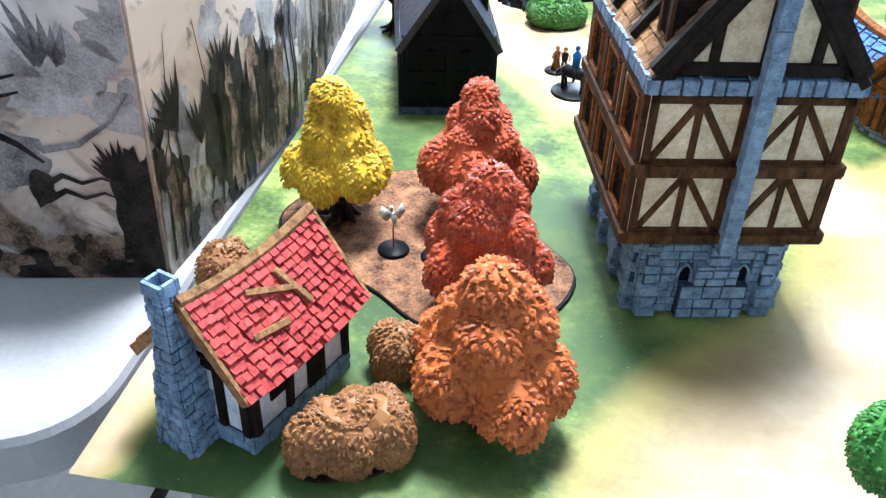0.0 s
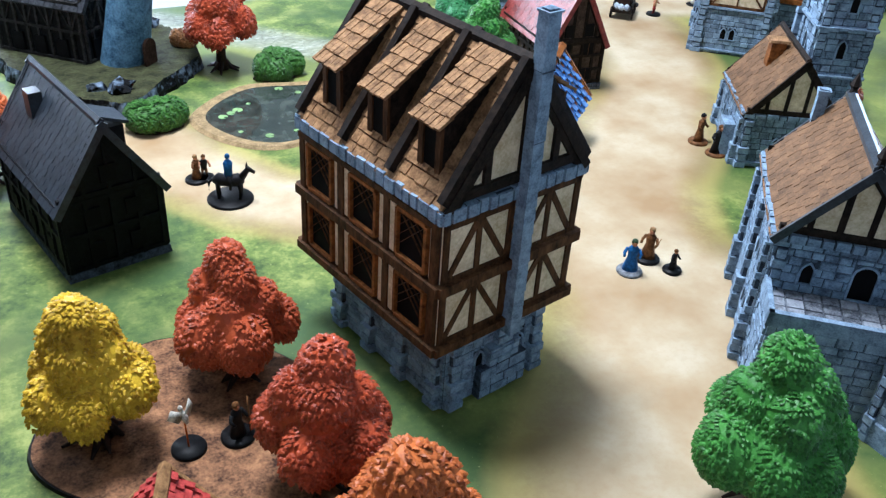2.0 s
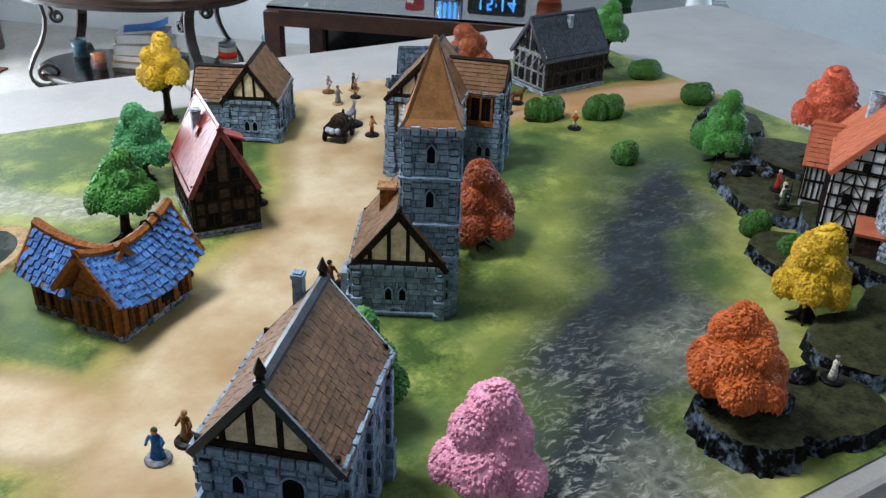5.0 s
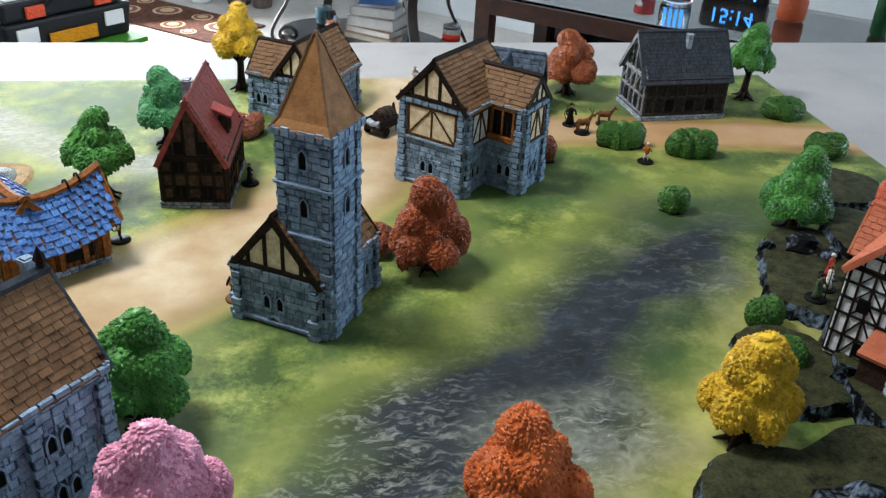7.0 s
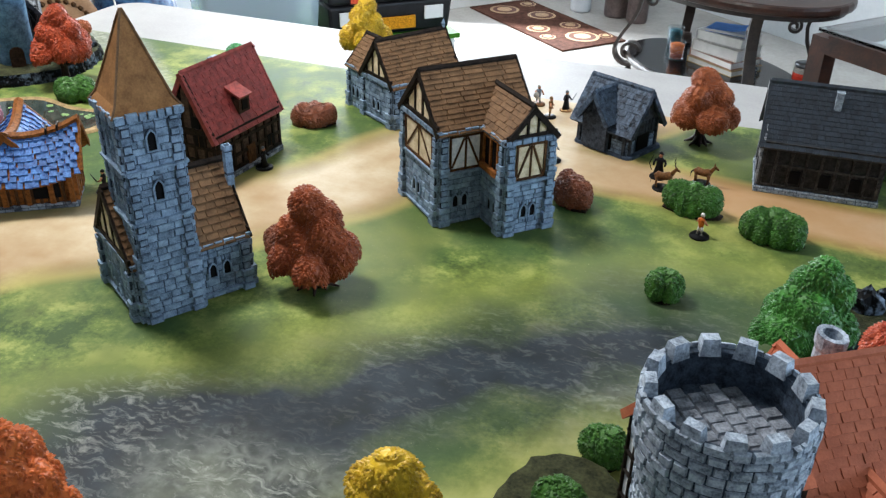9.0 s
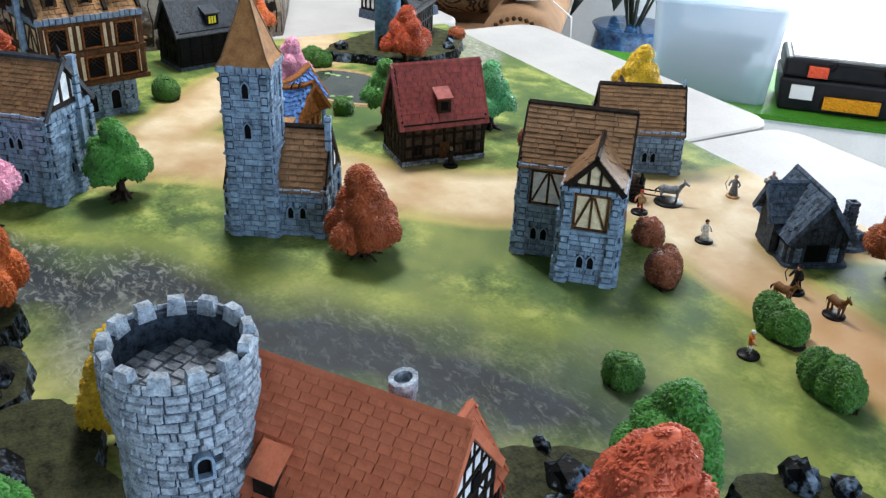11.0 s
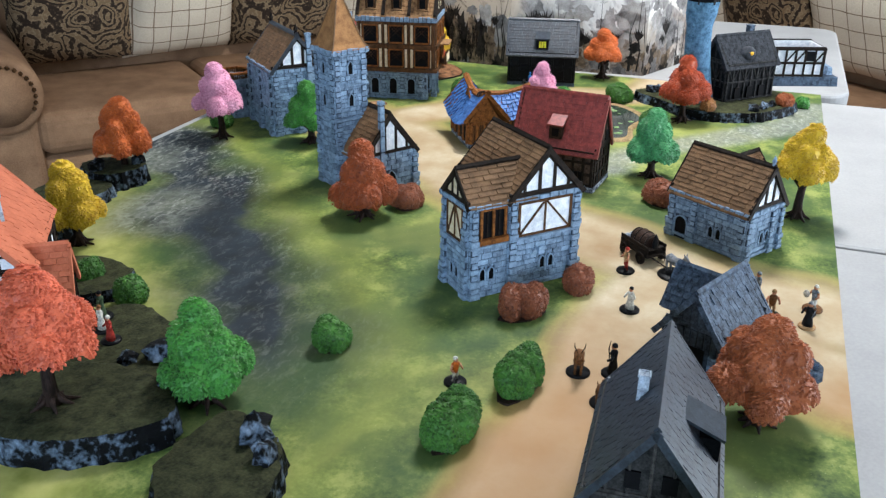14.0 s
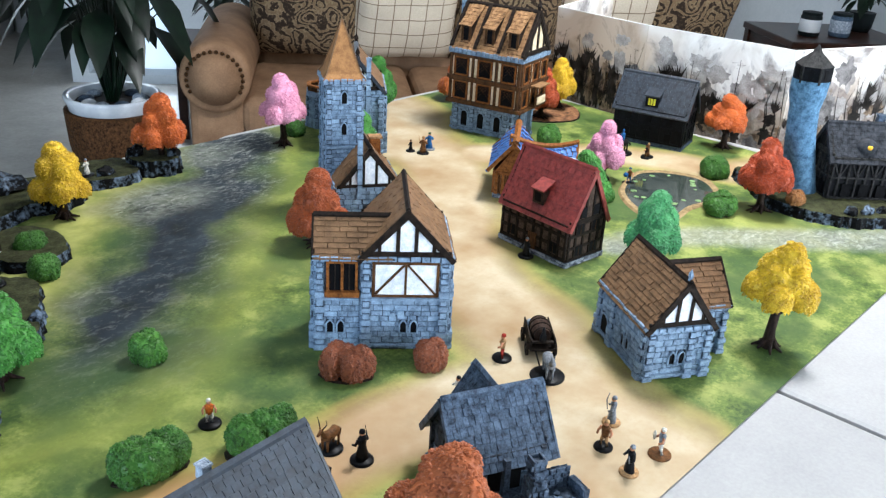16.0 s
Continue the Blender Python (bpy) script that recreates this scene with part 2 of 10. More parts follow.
class Shape:
    """Vertices and faces in one list, gathered piece by piece."""

    def __init__(self):
        self.v, self.f, self.m = [], [], []

    def add(self, verts, faces, matrix=None, slot=0):
        n = len(self.v)
        self.v += [tuple(matrix @ Vector(p)) for p in verts] if matrix is not None else [tuple(p) for p in verts]
        self.f += [tuple(n + i for i in face) for face in faces]
        self.m += [slot] * len(faces)
        return self

    def box(self, x0, x1, y0, y1, z0, z1, matrix=None, inset=0.0, slot=0):
        """A box; inset narrows its +z face."""
        i = inset
        v = [(x0, y0, z0), (x1, y0, z0), (x1, y1, z0), (x0, y1, z0), (x0 + i, y0 + i, z1), (x1 - i, y0 + i, z1), (x1 - i, y1 - i, z1), (x0 + i, y1 - i, z1)]
        return self.add(v, [(3, 2, 1, 0), (4, 5, 6, 7), (0, 1, 5, 4), (1, 2, 6, 5), (2, 3, 7, 6), (3, 0, 4, 7)], matrix, slot)

    def slab(self, outline, z0, z1, matrix=None, slot=0, grow=0.0):
        """A plate from an outline in x and y; grow spreads its lower side."""
        n = len(outline)
        cx, cy = sum(p[0] for p in outline) / n, sum(p[1] for p in outline) / n
        low = [(cx + (x - cx) * (1 + grow), cy + (y - cy) * (1 + grow), z0) for x, y in outline]
        v = low + [(x, y, z1) for x, y in outline]
        f = [tuple(range(n))[::-1], tuple(range(n, 2 * n))] + [(k, (k + 1) % n, n + (k + 1) % n, n + k) for k in range(n)]
        return self.add(v, f, matrix, slot)

    def turned(self, profile, sides=16, matrix=None, slot=0, phase=0.0):
        """A lathe: profile of (radius, z) from below to above."""
        v, f = [], []
        for r, z in profile:
            v += [(r * math.cos(2 * math.pi * k / sides + phase), r * math.sin(2 * math.pi * k / sides + phase), z) for k in range(sides)]
        for j in range(len(profile) - 1):
            f += [(j * sides + k, j * sides + (k + 1) % sides, (j + 1) * sides + (k + 1) % sides, (j + 1) * sides + k) for k in range(sides)]
        f += [tuple(range(sides))[::-1], tuple((len(profile) - 1) * sides + k for k in range(sides))]
        return self.add(v, f, matrix, slot)

    def tube(self, points, radii, sides=6, matrix=None, slot=0):
        """A limb along points."""
        v, f = [], []
        pts = [Vector(p) for p in points]
        for k, p in enumerate(pts):
            way = (pts[min(k + 1, len(pts) - 1)] - pts[max(k - 1, 0)]).normalized()
            side = way.orthogonal().normalized() if abs(way.z) > 0.98 else way.cross(Vector((0, 0, 1))).normalized()
            up = way.cross(side)
            v += [tuple(p + radii[k] * (math.cos(a) * side + math.sin(a) * up)) for a in (2 * math.pi * i / sides for i in range(sides))]
        for j in range(len(pts) - 1):
            f += [(j * sides + k, j * sides + (k + 1) % sides, (j + 1) * sides + (k + 1) % sides, (j + 1) * sides + k) for k in range(sides)]
        f += [tuple(range(sides))[::-1], tuple((len(pts) - 1) * sides + k for k in range(sides))]
        return self.add(v, f, matrix, slot)

    def ball(self, centre, radii, level=2, rough=0.0, seed=0, matrix=None, slot=0):
        bm = bmesh.new()
        bmesh.ops.create_icosphere(bm, subdivisions=level, radius=1.0)
        v = []
        for p in bm.verts:
            k = 1 + rough * noise.noise(p.co * 2.3 + Vector((seed * 7.1, seed * 3.3, 0)))
            v.append((centre[0] + p.co.x * radii[0] * k, centre[1] + p.co.y * radii[1] * k, centre[2] + p.co.z * radii[2] * k))
        f = [tuple(q.index for q in face.verts) for face in bm.faces]
        bm.free()
        return self.add(v, f, matrix, slot)

    def mesh(self, name, materials, smooth=False):
        me = bpy.data.meshes.new(name)
        me.from_pydata(self.v, [], self.f)
        for m in materials:
            me.materials.append(m)
        if len(materials) > 1:
            me.polygons.foreach_set("material_index", self.m)
        if smooth:
            me.polygons.foreach_set("use_smooth", [True] * len(self.f))
        me.update()
        return me


def thing(name, matrix, label, category, group="", kind=""):
    """An Empty at the base of a thing."""
    ob = new(name)
    ob.empty_display_size = 0.02
    ob.matrix_world = matrix
    return tagged(ob, label, category, group, kind)


def part(name, shape, material, parent, label="", smooth=False, kind="", matrix=None):
    materials = material if isinstance(material, (list, tuple)) else [material]
    ob = new(name, shape if isinstance(shape, bpy.types.Mesh) else shape.mesh(name, materials, smooth))
    ob.parent = parent
    if matrix is not None:
        ob.matrix_basis = matrix
    return tagged(ob, label, kind=kind)


def solid(name, shape, material, label, category, matrix=None, smooth=False, group="", kind=""):
    """A thing that is one mesh."""
    materials = material if isinstance(material, (list, tuple)) else [material]
    ob = new(name, shape.mesh(name, materials, smooth))
    if matrix is not None:
        ob.matrix_world = matrix
    return tagged(ob, label, category, group, kind)


def pieces(name, shape, material, parent, cap=300, rest="facing"):
    """Each eight-cornered block of a shape as a part; those past the cap joined."""
    n = len(shape.v) // 8
    deep = parent.parent is not None and parent.parent.parent is not None
    own = 0 if deep else min(n, cap)
    for k in range(own):
        piece = Shape()
        piece.v = shape.v[8 * k : 8 * k + 8]
        piece.f = [tuple(i - 8 * k for i in q) for q in shape.f[6 * k : 6 * k + 6]]
        piece.m = [0] * 6
        part(name, piece, material, parent)
    if own < n:
        left = Shape()
        left.v = shape.v[8 * own :]
        left.f = [tuple(i - 8 * own for i in q) for q in shape.f[6 * own :]]
        left.m = [0] * len(left.f)
        part(rest, left, material, parent, kind="stuff")


def soften(ob, width, segments=2):
    mod = ob.modifiers.new("bevel", "BEVEL")
    mod.width, mod.segments, mod.limit_method = width, segments, "ANGLE"
    return ob


# ---------------------------------------------------------------- table and gaming mat
TABLE_WHITE = paint("white_table_plastic", rgb(152, 151, 151), rgb(168, 167, 166), 6, 0.5, 0.12, 240, 0.0003, jitter=0.04, spec=0.12)
MAT_L, MAT_W = 1.83, 1.22


def rounded(x0, x1, y0, y1, r, n=8):
    out = []
    for cx, cy, a0 in ((x1 - r, y1 - r, 0), (x0 + r, y1 - r, 90), (x0 + r, y0 + r, 180), (x1 - r, y0 + r, 270)):
        out += [(cx + r * math.cos(radians(a0 + 90 * k / n)), cy + r * math.sin(radians(a0 + 90 * k / n))) for k in range(n + 1)]
    return out


def folding_table(name, x0, x1, y0, y1, label):
    ob = thing(name, pose(0, 0, 0), label, "table", "folding tables")
    top = soften(part("tabletop", Shape().slab(rounded(x0, x1, y0, y1, 0.07), -0.047, -0.003), TABLE_WHITE, ob), 0.008)
    for x in (x0 + 0.18, x1 - 0.18):
        for y in (y0 + 0.1, y1 - 0.1):
            part("leg", Shape().tube([(x, y, -0.047), (x, y, FLOOR_Z)], [0.014, 0.014], 10), IRON, ob, "grey steel tube")
        part("brace", Shape().tube([(x, y0 + 0.1, -0.5), (x, y1 - 0.1, -0.5)], [0.009, 0.009], 8), IRON, ob)
    return ob


folding_table("folding_table", 0.05, 0.889, -0.012, 1.47, "white moulded plastic folding table under the gaming mat")
folding_table("folding_table", 0.892, 2.42, -0.012, 1.47, "white moulded plastic folding table butted against its twin")
folding_table("folding_table", -0.9, -0.018, 0.025, 1.3, "white moulded plastic side table carrying the card screen")


def distance_to(px, py, line):
    """Distance of each grid point from a polyline."""
    best = np.full(px.shape, 9.0)
    for (ax, ay), (bx, by) in zip(line, line[1:]):
        dx, dy = bx - ax, by - ay
        t = np.clip(((px - ax) * dx + (py - ay) * dy) / (dx * dx + dy * dy), 0, 1)
        best = np.minimum(best, np.hypot(px - ax - t * dx, py - ay - t * dy))
    return best


# the painted lanes, each with its half width, and the two streams
LANES = [
    (0.105, [(0.405, 0.02), (0.492, 0.18), (0.57, 0.29)]),
    (0.088, [(0.55, 0.29), (0.61, 0.42), (0.68, 0.5), (0.78, 0.59), (0.86, 0.67)]),
    (0.085, [(0.86, 0.67), (0.95, 0.78), (1.0, 0.9), (1.06, 1.02), (1.12, 1.12), (1.13, 1.2)]),
    (0.055, [(1.1, 1.0), (1.2, 0.985), (1.32, 0.97), (1.42, 0.965), (1.52, 0.945), (1.66, 0.935), (1.83, 0.91)]),
    (0.06, [(0.5, 0.42), (0.4, 0.5), (0.28, 0.59), (0.21, 0.7), (0.18, 0.82), (0.1, 0.86), (0.0, 0.88)]),
    (0.022, [(-0.008, 0.03), (-0.008, 0.14)]),
    (0.07, [(1.16, 1.08), (1.24, 1.14), (1.3, 1.24)]),
]
STREAM = (0.075, [(0.86, 0.02), (0.92, 0.13), (1.02, 0.22), (1.13, 0.31), (1.22, 0.4), (1.33, 0.52), (1.44, 0.61), (1.52, 0.64), (1.62, 0.62)])
BROOK = (0.05, [(0.12, 1.22), (0.28, 1.17), (0.42, 1.05), (0.52, 0.95), (0.61, 0.88), (0.68, 0.86)])

nx, ny = 220, 147
gx, gy = np.meshgrid(np.linspace(-0.008, MAT_L - 0.008, nx), np.linspace(0.013, MAT_W + 0.013, ny))
wob = np.array([noise.noise(Vector((x * 7, y * 7, 0.3))) for x, y in zip(gx.ravel(), gy.ravel())]).reshape(gx.shape)
sand = np.zeros(gx.shape)
for half, line in LANES:
    sand = np.maximum(sand, np.clip(1 - (distance_to(gx, gy, line) - half * 0.62) / (half * 0.75) + 0.35 * wob, 0, 1))
wob3 = np.array([noise.noise(Vector((x * 16, y * 16, 4.3))) for x, y in zip(gx.ravel(), gy.ravel())]).reshape(gx.shape)
stream = np.clip(1.0 - (distance_to(gx, gy, STREAM[1]) - 0.04) / 0.11 + 0.7 * wob + 0.25 * wob3, 0, 1) * np.clip((1.56 - gx) / 0.14, 0.25, 1)
brook = np.clip(1.0 - (distance_to(gx, gy, BROOK[1]) - 0.025) / 0.03 + 0.4 * wob, 0, 1)
# pale shallows along the near bank and at the head of the stream
near_bank = distance_to(gx, gy, [(x + 0.055, y - 0.06) for x, y in STREAM[1]])
shoal = np.clip(1.0 - near_bank / 0.075 + 0.9 * wob + 0.5 * wob3, 0, 1) * np.clip((1.5 - gx) / 0.2, 0, 1) * np.clip(0.55 + 2.2 * wob + 1.2 * np.clip((1.12 - gx) / 0.2, 0, 1), 0, 1)
# glare on the near bank, painted into the mat as pale yellow-green
lit_bank = np.clip(1.0 - distance_to(gx, gy, [(x + 0.1, y - 0.105) for x, y in STREAM[1]]) / 0.085 + 0.7 * wob + 0.4 * wob3, 0, 1)
bank = np.clip(1 - np.abs(distance_to(gx, gy, STREAM[1]) - 0.13) / 0.07 + 0.5 * wob, 0, 1)
fringe = np.clip(1 - np.abs(sand - 0.3) / 0.28, 0, 1)
gz = 0.0015 * np.clip((gx - 1.1) / 0.4, 0, 1) * np.clip((gy - 1.14) / 0.08, 0, 1) * (1 + np.sin(gx * 14)) - 0.0008 * (np.minimum(np.minimum(gx + 0.008, MAT_L - 0.008 - gx), np.minimum(gy - 0.013, MAT_W + 0.013 - gy)) < 0.002)
me = bpy.data.meshes.new("gaming_mat")
faces = [(j * nx + i, j * nx + i + 1, (j + 1) * nx + i + 1, (j + 1) * nx + i) for j in range(ny - 1) for i in range(nx - 1)]
me.from_pydata(np.stack([gx.ravel(), gy.ravel(), gz.ravel()], 1).tolist(), [], faces)
for key, values in (("sand", sand), ("stream", stream), ("brook", brook), ("bank", bank), ("fringe", fringe), ("shoal", shoal), ("lit_bank", lit_bank), ("ochre", np.clip((gx - 1.2) / 0.25, 0, 1))):
    me.attributes.new(key, "FLOAT", "POINT").data.foreach_set("value", values.ravel().astype(np.float32))
me.polygons.foreach_set("use_smooth", [True] * len(faces))


def mat_material():
    m, tree, shader = blank("printed_mat", 0.5, 0, 0.22)
    coords = tree.nodes.new("ShaderNodeTexCoord").outputs["Object"]

    def field(key):
        node = tree.nodes.new("ShaderNodeAttribute")
        node.attribute_name = key
        return node.outputs["Fac"]

    big, mid, fine = noise_node(tree, coords, 5, 4, 0.6), noise_node(tree, coords, 18, 5, 0.6), noise_node(tree, coords, 170, 4, 0.7)
    grass = ramp(tree, math_node(tree, "ADD", math_node(tree, "MULTIPLY", mid, 0.72), math_node(tree, "MULTIPLY", fine, 0.28)), [(0.4, rgb(54, 74, 33)), (0.5, rgb(99, 116, 54)), (0.6, rgb(146, 153, 83))])
    grass = mix(tree, ramp(tree, big, [(0.42, (0.85, 0.85, 0.85, 1)), (0.56, (0, 0, 0, 1))]), grass, rgb(60, 83, 43))
    glade = noise_node(tree, coords, 3.3, 3, 0.55, 0.6)
    grass = mix(tree, ramp(tree, glade, [(0.54, (0, 0, 0, 1)), (0.7, (0.6, 0.6, 0.6, 1))]), grass, rgb(145, 147, 77))
    specks = ramp(tree, noise_node(tree, coords, 300, 2, 0.8), [(0.68, (0, 0, 0, 1)), (0.76, (0.5, 0.5, 0.5, 1))])
    grass = mix(tree, specks, grass, rgb(190, 194, 140))
    grass = mix(tree, math_node(tree, "MULTIPLY", field("bank"), math_node(tree, "MULTIPLY", big, 0.9)), grass, rgb(142, 148, 66))
    # the bank's glare goes into the grass colour here
    grass = mix(tree, math_node(tree, "MULTIPLY", field("lit_bank"), 0.75), grass, ramp(tree, mid, [(0.35, rgb(140, 146, 70)), (0.62, rgb(196, 190, 116))]))
    grass = mix(tree, math_node(tree, "MULTIPLY", field("fringe"), math_node(tree, "MULTIPLY", math_node(tree, "ADD", big, 0.25), 0.65)), grass, rgb(164, 158, 84))
    soil = ramp(tree, noise_node(tree, coords, 8, 4, 0.55), [(0.32, rgb(154, 127, 92)), (0.5, rgb(174, 155, 124)), (0.66, rgb(189, 176, 150))])
    soil = mix(tree, ramp(tree, fine, [(0.36, (0.14, 0.14, 0.14, 1)), (0.54, (0, 0, 0, 1))]), soil, rgb(158, 122, 82))
    ochre = math_node(tree, "ADD", math_node(tree, "MULTIPLY", field("ochre"), 0.6), math_node(tree, "MULTIPLY", math_node(tree, "SUBTRACT", 1.0, field("sand")), 0.8))
    soil = mix(tree, ochre, soil, rgb(178, 130, 82))
    colour = mix(tree, field("sand"), grass, soil)
    # dark stream bed with pale broken stones
    cells = tree.nodes.new("ShaderNodeTexVoronoi")
    cells.feature = "DISTANCE_TO_EDGE"
    cells.inputs["Scale"].default_value = 55
    warp = tree.nodes.new("ShaderNodeVectorMath")
    warp.operation = "ADD"
    wobble = tree.nodes.new("ShaderNodeTexNoise")
    wobble.inputs["Scale"].default_value = 40
    scaled = tree.nodes.new("ShaderNodeVectorMath")
    scaled.operation = "SCALE"
    scaled.inputs["Scale"].default_value = 0.03
    tree.links.new(coords, wobble.inputs["Vector"])
    tree.links.new(wobble.outputs["Color"], scaled.inputs[0])
    tree.links.new(coords, warp.inputs[0])
    tree.links.new(scaled.outputs[0], warp.inputs[1])
    tree.links.new(warp.outputs[0], cells.inputs["Vector"])
    deep = ramp(tree, mid, [(0.3, rgb(12, 17, 22)), (0.62, rgb(40, 49, 56))])
    # ripples: short pale strokes where the water runs thin
    strokes = tree.nodes.new("ShaderNodeMapping")
    strokes.inputs["Rotation"].default_value = (0, 0, radians(-42))
    strokes.inputs["Scale"].default_value = (0.45, 1.5, 1)
    tree.links.new(warp.outputs[0], strokes.inputs["Vector"])
    ripple = ramp(tree, noise_node(tree, strokes.outputs[0], 95, 4, 0.7), [(0.5, (0, 0, 0, 1)), (0.68, (0.75, 0.75, 0.75, 1))])
    thin = ramp(tree, field("stream"), [(0.25, (0, 0, 0, 1)), (0.55, (1, 1, 1, 1)), (1.0, (0.22, 0.22, 0.22, 1))])
    patchy = ramp(tree, noise_node(tree, coords, 7, 3, 0.6), [(0.42, (0.12, 0.12, 0.12, 1)), (0.6, (1, 1, 1, 1))])
    along = tree.nodes.new("ShaderNodeSeparateXYZ")
    tree.links.new(coords, along.inputs[0])
    shallow = ramp(tree, math_node(tree, "SUBTRACT", along.outputs["X"], 0.6), [(0.3, (1, 1, 1, 1)), (0.5, (0.06, 0.06, 0.06, 1)), (0.9, (0.3, 0.3, 0.3, 1))])
    reach = math_node(tree, "MAXIMUM", shallow, math_node(tree, "MULTIPLY", thin, math_node(tree, "MULTIPLY", patchy, 0.45)))
    cover = math_node(tree, "MULTIPLY", ripple, math_node(tree, "MINIMUM", reach, math_node(tree, "MULTIPLY", field("stream"), 2.0)))
    bed = mix(tree, cover, deep, rgb(172, 174, 166))
    # shallows: a broken net of pale ripples over grey silt
    net = ramp(tree, cells.outputs["Distance"], [(0.0, (0.4, 0.4, 0.4, 1)), (0.12, (0.25, 0.25, 0.25, 1)), (0.3, (0, 0, 0, 1))])
    net = math_node(tree, "MULTIPLY", net, ramp(tree, noise_node(tree, coords, 30, 4, 0.7), [(0.4, (0.1, 0.1, 0.1, 1)), (0.6, (1, 1, 1, 1))]))
    silt = mix(tree, math_node(tree, "MAXIMUM", net, math_node(tree, "MULTIPLY", ripple, 0.8)), ramp(tree, mid, [(0.35, rgb(40, 46, 48)), (0.6, rgb(98, 102, 88))]), rgb(178, 182, 172))
    bed = mix(tree, math_node(tree, "MULTIPLY", field("shoal"), 0.85), bed, silt)
    edge = ramp(tree, math_node(tree, "ADD", field("stream"), math_node(tree, "MULTIPLY", math_node(tree, "SUBTRACT", mid, 0.5), 0.6)), [(0.05, (0, 0, 0, 1)), (0.4, (0.3, 0.3, 0.3, 1)), (0.95, (1, 1, 1, 1))])
    colour = mix(tree, edge, colour, bed)
    colour = mix(tree, math_node(tree, "MULTIPLY", field("shoal"), math_node(tree, "SUBTRACT", 0.75, math_node(tree, "MULTIPLY", field("stream"), 0.5))), colour, silt)
    pale = ramp(tree, cells.outputs["Distance"], [(0.0, rgb(96, 92, 80)), (0.1, rgb(160, 156, 140)), (0.4, rgb(200, 196, 182))])
    shoal = mix(tree, ripple, rgb(112, 116, 112), rgb(206, 208, 204))
    colour = mix(tree, math_node(tree, "MULTIPLY", field("brook"), 0.7), colour, mix(tree, 0.3, shoal, pale))
    tree.links.new(colour, shader.inputs["Base Color"])
    tree.links.new(ramp(tree, mid, [(0.3, (0.5, 0.5, 0.5, 1)), (0.7, (0.66, 0.66, 0.66, 1))]), shader.inputs["Roughness"])
    bump(tree, shader, noise_node(tree, coords, 3.5, 2), 0.25, 0.006)
    return m


me.materials.append(mat_material())
tagged(new("gaming_mat", me), "printed green meadow gaming mat with sandy lanes and dark stream", "gaming mat", kind="structure")

# ---------------------------------------------------------------- the room
WALL_PAINT = paint("pale_wall_paint", rgb(192, 198, 202), rgb(206, 210, 213), 3, 0.7, 0.1, 90, 0.0006, jitter=0.03)
CEILING_PAINT = paint("white_ceiling", rgb(190, 189, 186), rgb(202, 201, 198), 3, 0.8, 0.1, 120, 0.0006, jitter=0.03)
FLOOR_TILE = paint("pale_floor_tile", rgb(162, 158, 152), rgb(184, 180, 174), 4, 0.16, 0.05, 60, 0.0004, jitter=0.03, spec=0.4)
WHITE_TRIM = paint("white_trim", rgb(224, 224, 222), rgb(238, 238, 236), 5, 0.45, 0.05, 100, 0.0003, jitter=0.03, spec=0.3)
RX0, RX1, RY0, RY1, CEIL_Z = -2.85, 4.2, -4.1, 4.45, 1.76

solid("floor", Shape().box(RX0 - 0.15, RX1 + 0.15, RY0 - 0.15, RY1 + 0.15, FLOOR_Z - 0.1, FLOOR_Z), FLOOR_TILE, "pale glossy tiled floor", "floor", ROOM, kind="structure")
solid("ceiling", Shape().box(RX0 - 0.15, RX1 + 0.15, RY0 - 0.15, RY1 + 0.15, CEIL_Z, CEIL_Z + 0.1), CEILING_PAINT, "plain white ceiling", "ceiling", ROOM, kind="structure")
SOFA_Y = -2.75
walls = Shape().box(RX0 - 0.15, 1.23, SOFA_Y - 0.15, SOFA_Y, FLOOR_Z, CEIL_Z).box(1.71, 1.8, SOFA_Y - 0.15, SOFA_Y, FLOOR_Z, CEIL_Z)
glow = blank("daylight_outside", 1.0, 0, 0.0)
glow[2].inputs["Emission Color"].default_value = (0.62, 0.8, 1.0, 1)
glow[2].inputs["Emission Strength"].default_value = 0.62
daylight = blank("door_white_glow", 1.0, 0, 0.0)[0]
daylight.node_tree.nodes["Principled BSDF"].inputs["Emission Color"].default_value = (0.95, 0.97, 1.0, 1)
daylight.node_tree.nodes["Principled BSDF"].inputs["Emission Strength"].default_value = 1.1
solid("backdrop", Shape().box(1.1, 1.64, SOFA_Y - 0.32, SOFA_Y - 0.3, FLOOR_Z, CEIL_Z), glow[0], "bright daylight outside the narrow window", "backdrop", ROOM, kind="structure")
walls.box(1.23, 1.71, SOFA_Y - 0.15, SOFA_Y, FLOOR_Z, -0.69).box(1.23, 1.71, SOFA_Y - 0.15, SOFA_Y, 1.3, CEIL_Z)
solid("wall_hall", Shape().box(1.65, 1.8, RY0, SOFA_Y - 0.15, FLOOR_Z, CEIL_Z).box(1.65, RX1 + 0.15, RY0 - 0.15, RY0, FLOOR_Z, CEIL_Z).box(2.5, 2.62, RY0, -3.1, FLOOR_Z, CEIL_Z), paint("grey_green_wall", rgb(112, 116, 110), rgb(128, 131, 125), 3, 0.7, 0.1, 200, 0.0003, jitter=0.02), "grey-green painted walls of the hall", "wall", ROOM, kind="structure")
solid("baseboard", Shape().box(2.485, 2.499, RY0 + 0.05, -3.1, FLOOR_Z, FLOOR_Z + 0.1), TABLE_WHITE, "white skirting board along the hall wall", "baseboard", ROOM, kind="structure")
ob = thing("door_1", ROOM @ pose(2.12, RY0 + 0.003, FLOOR_Z), "white panelled hall door in a white frame", "door", kind="structure")
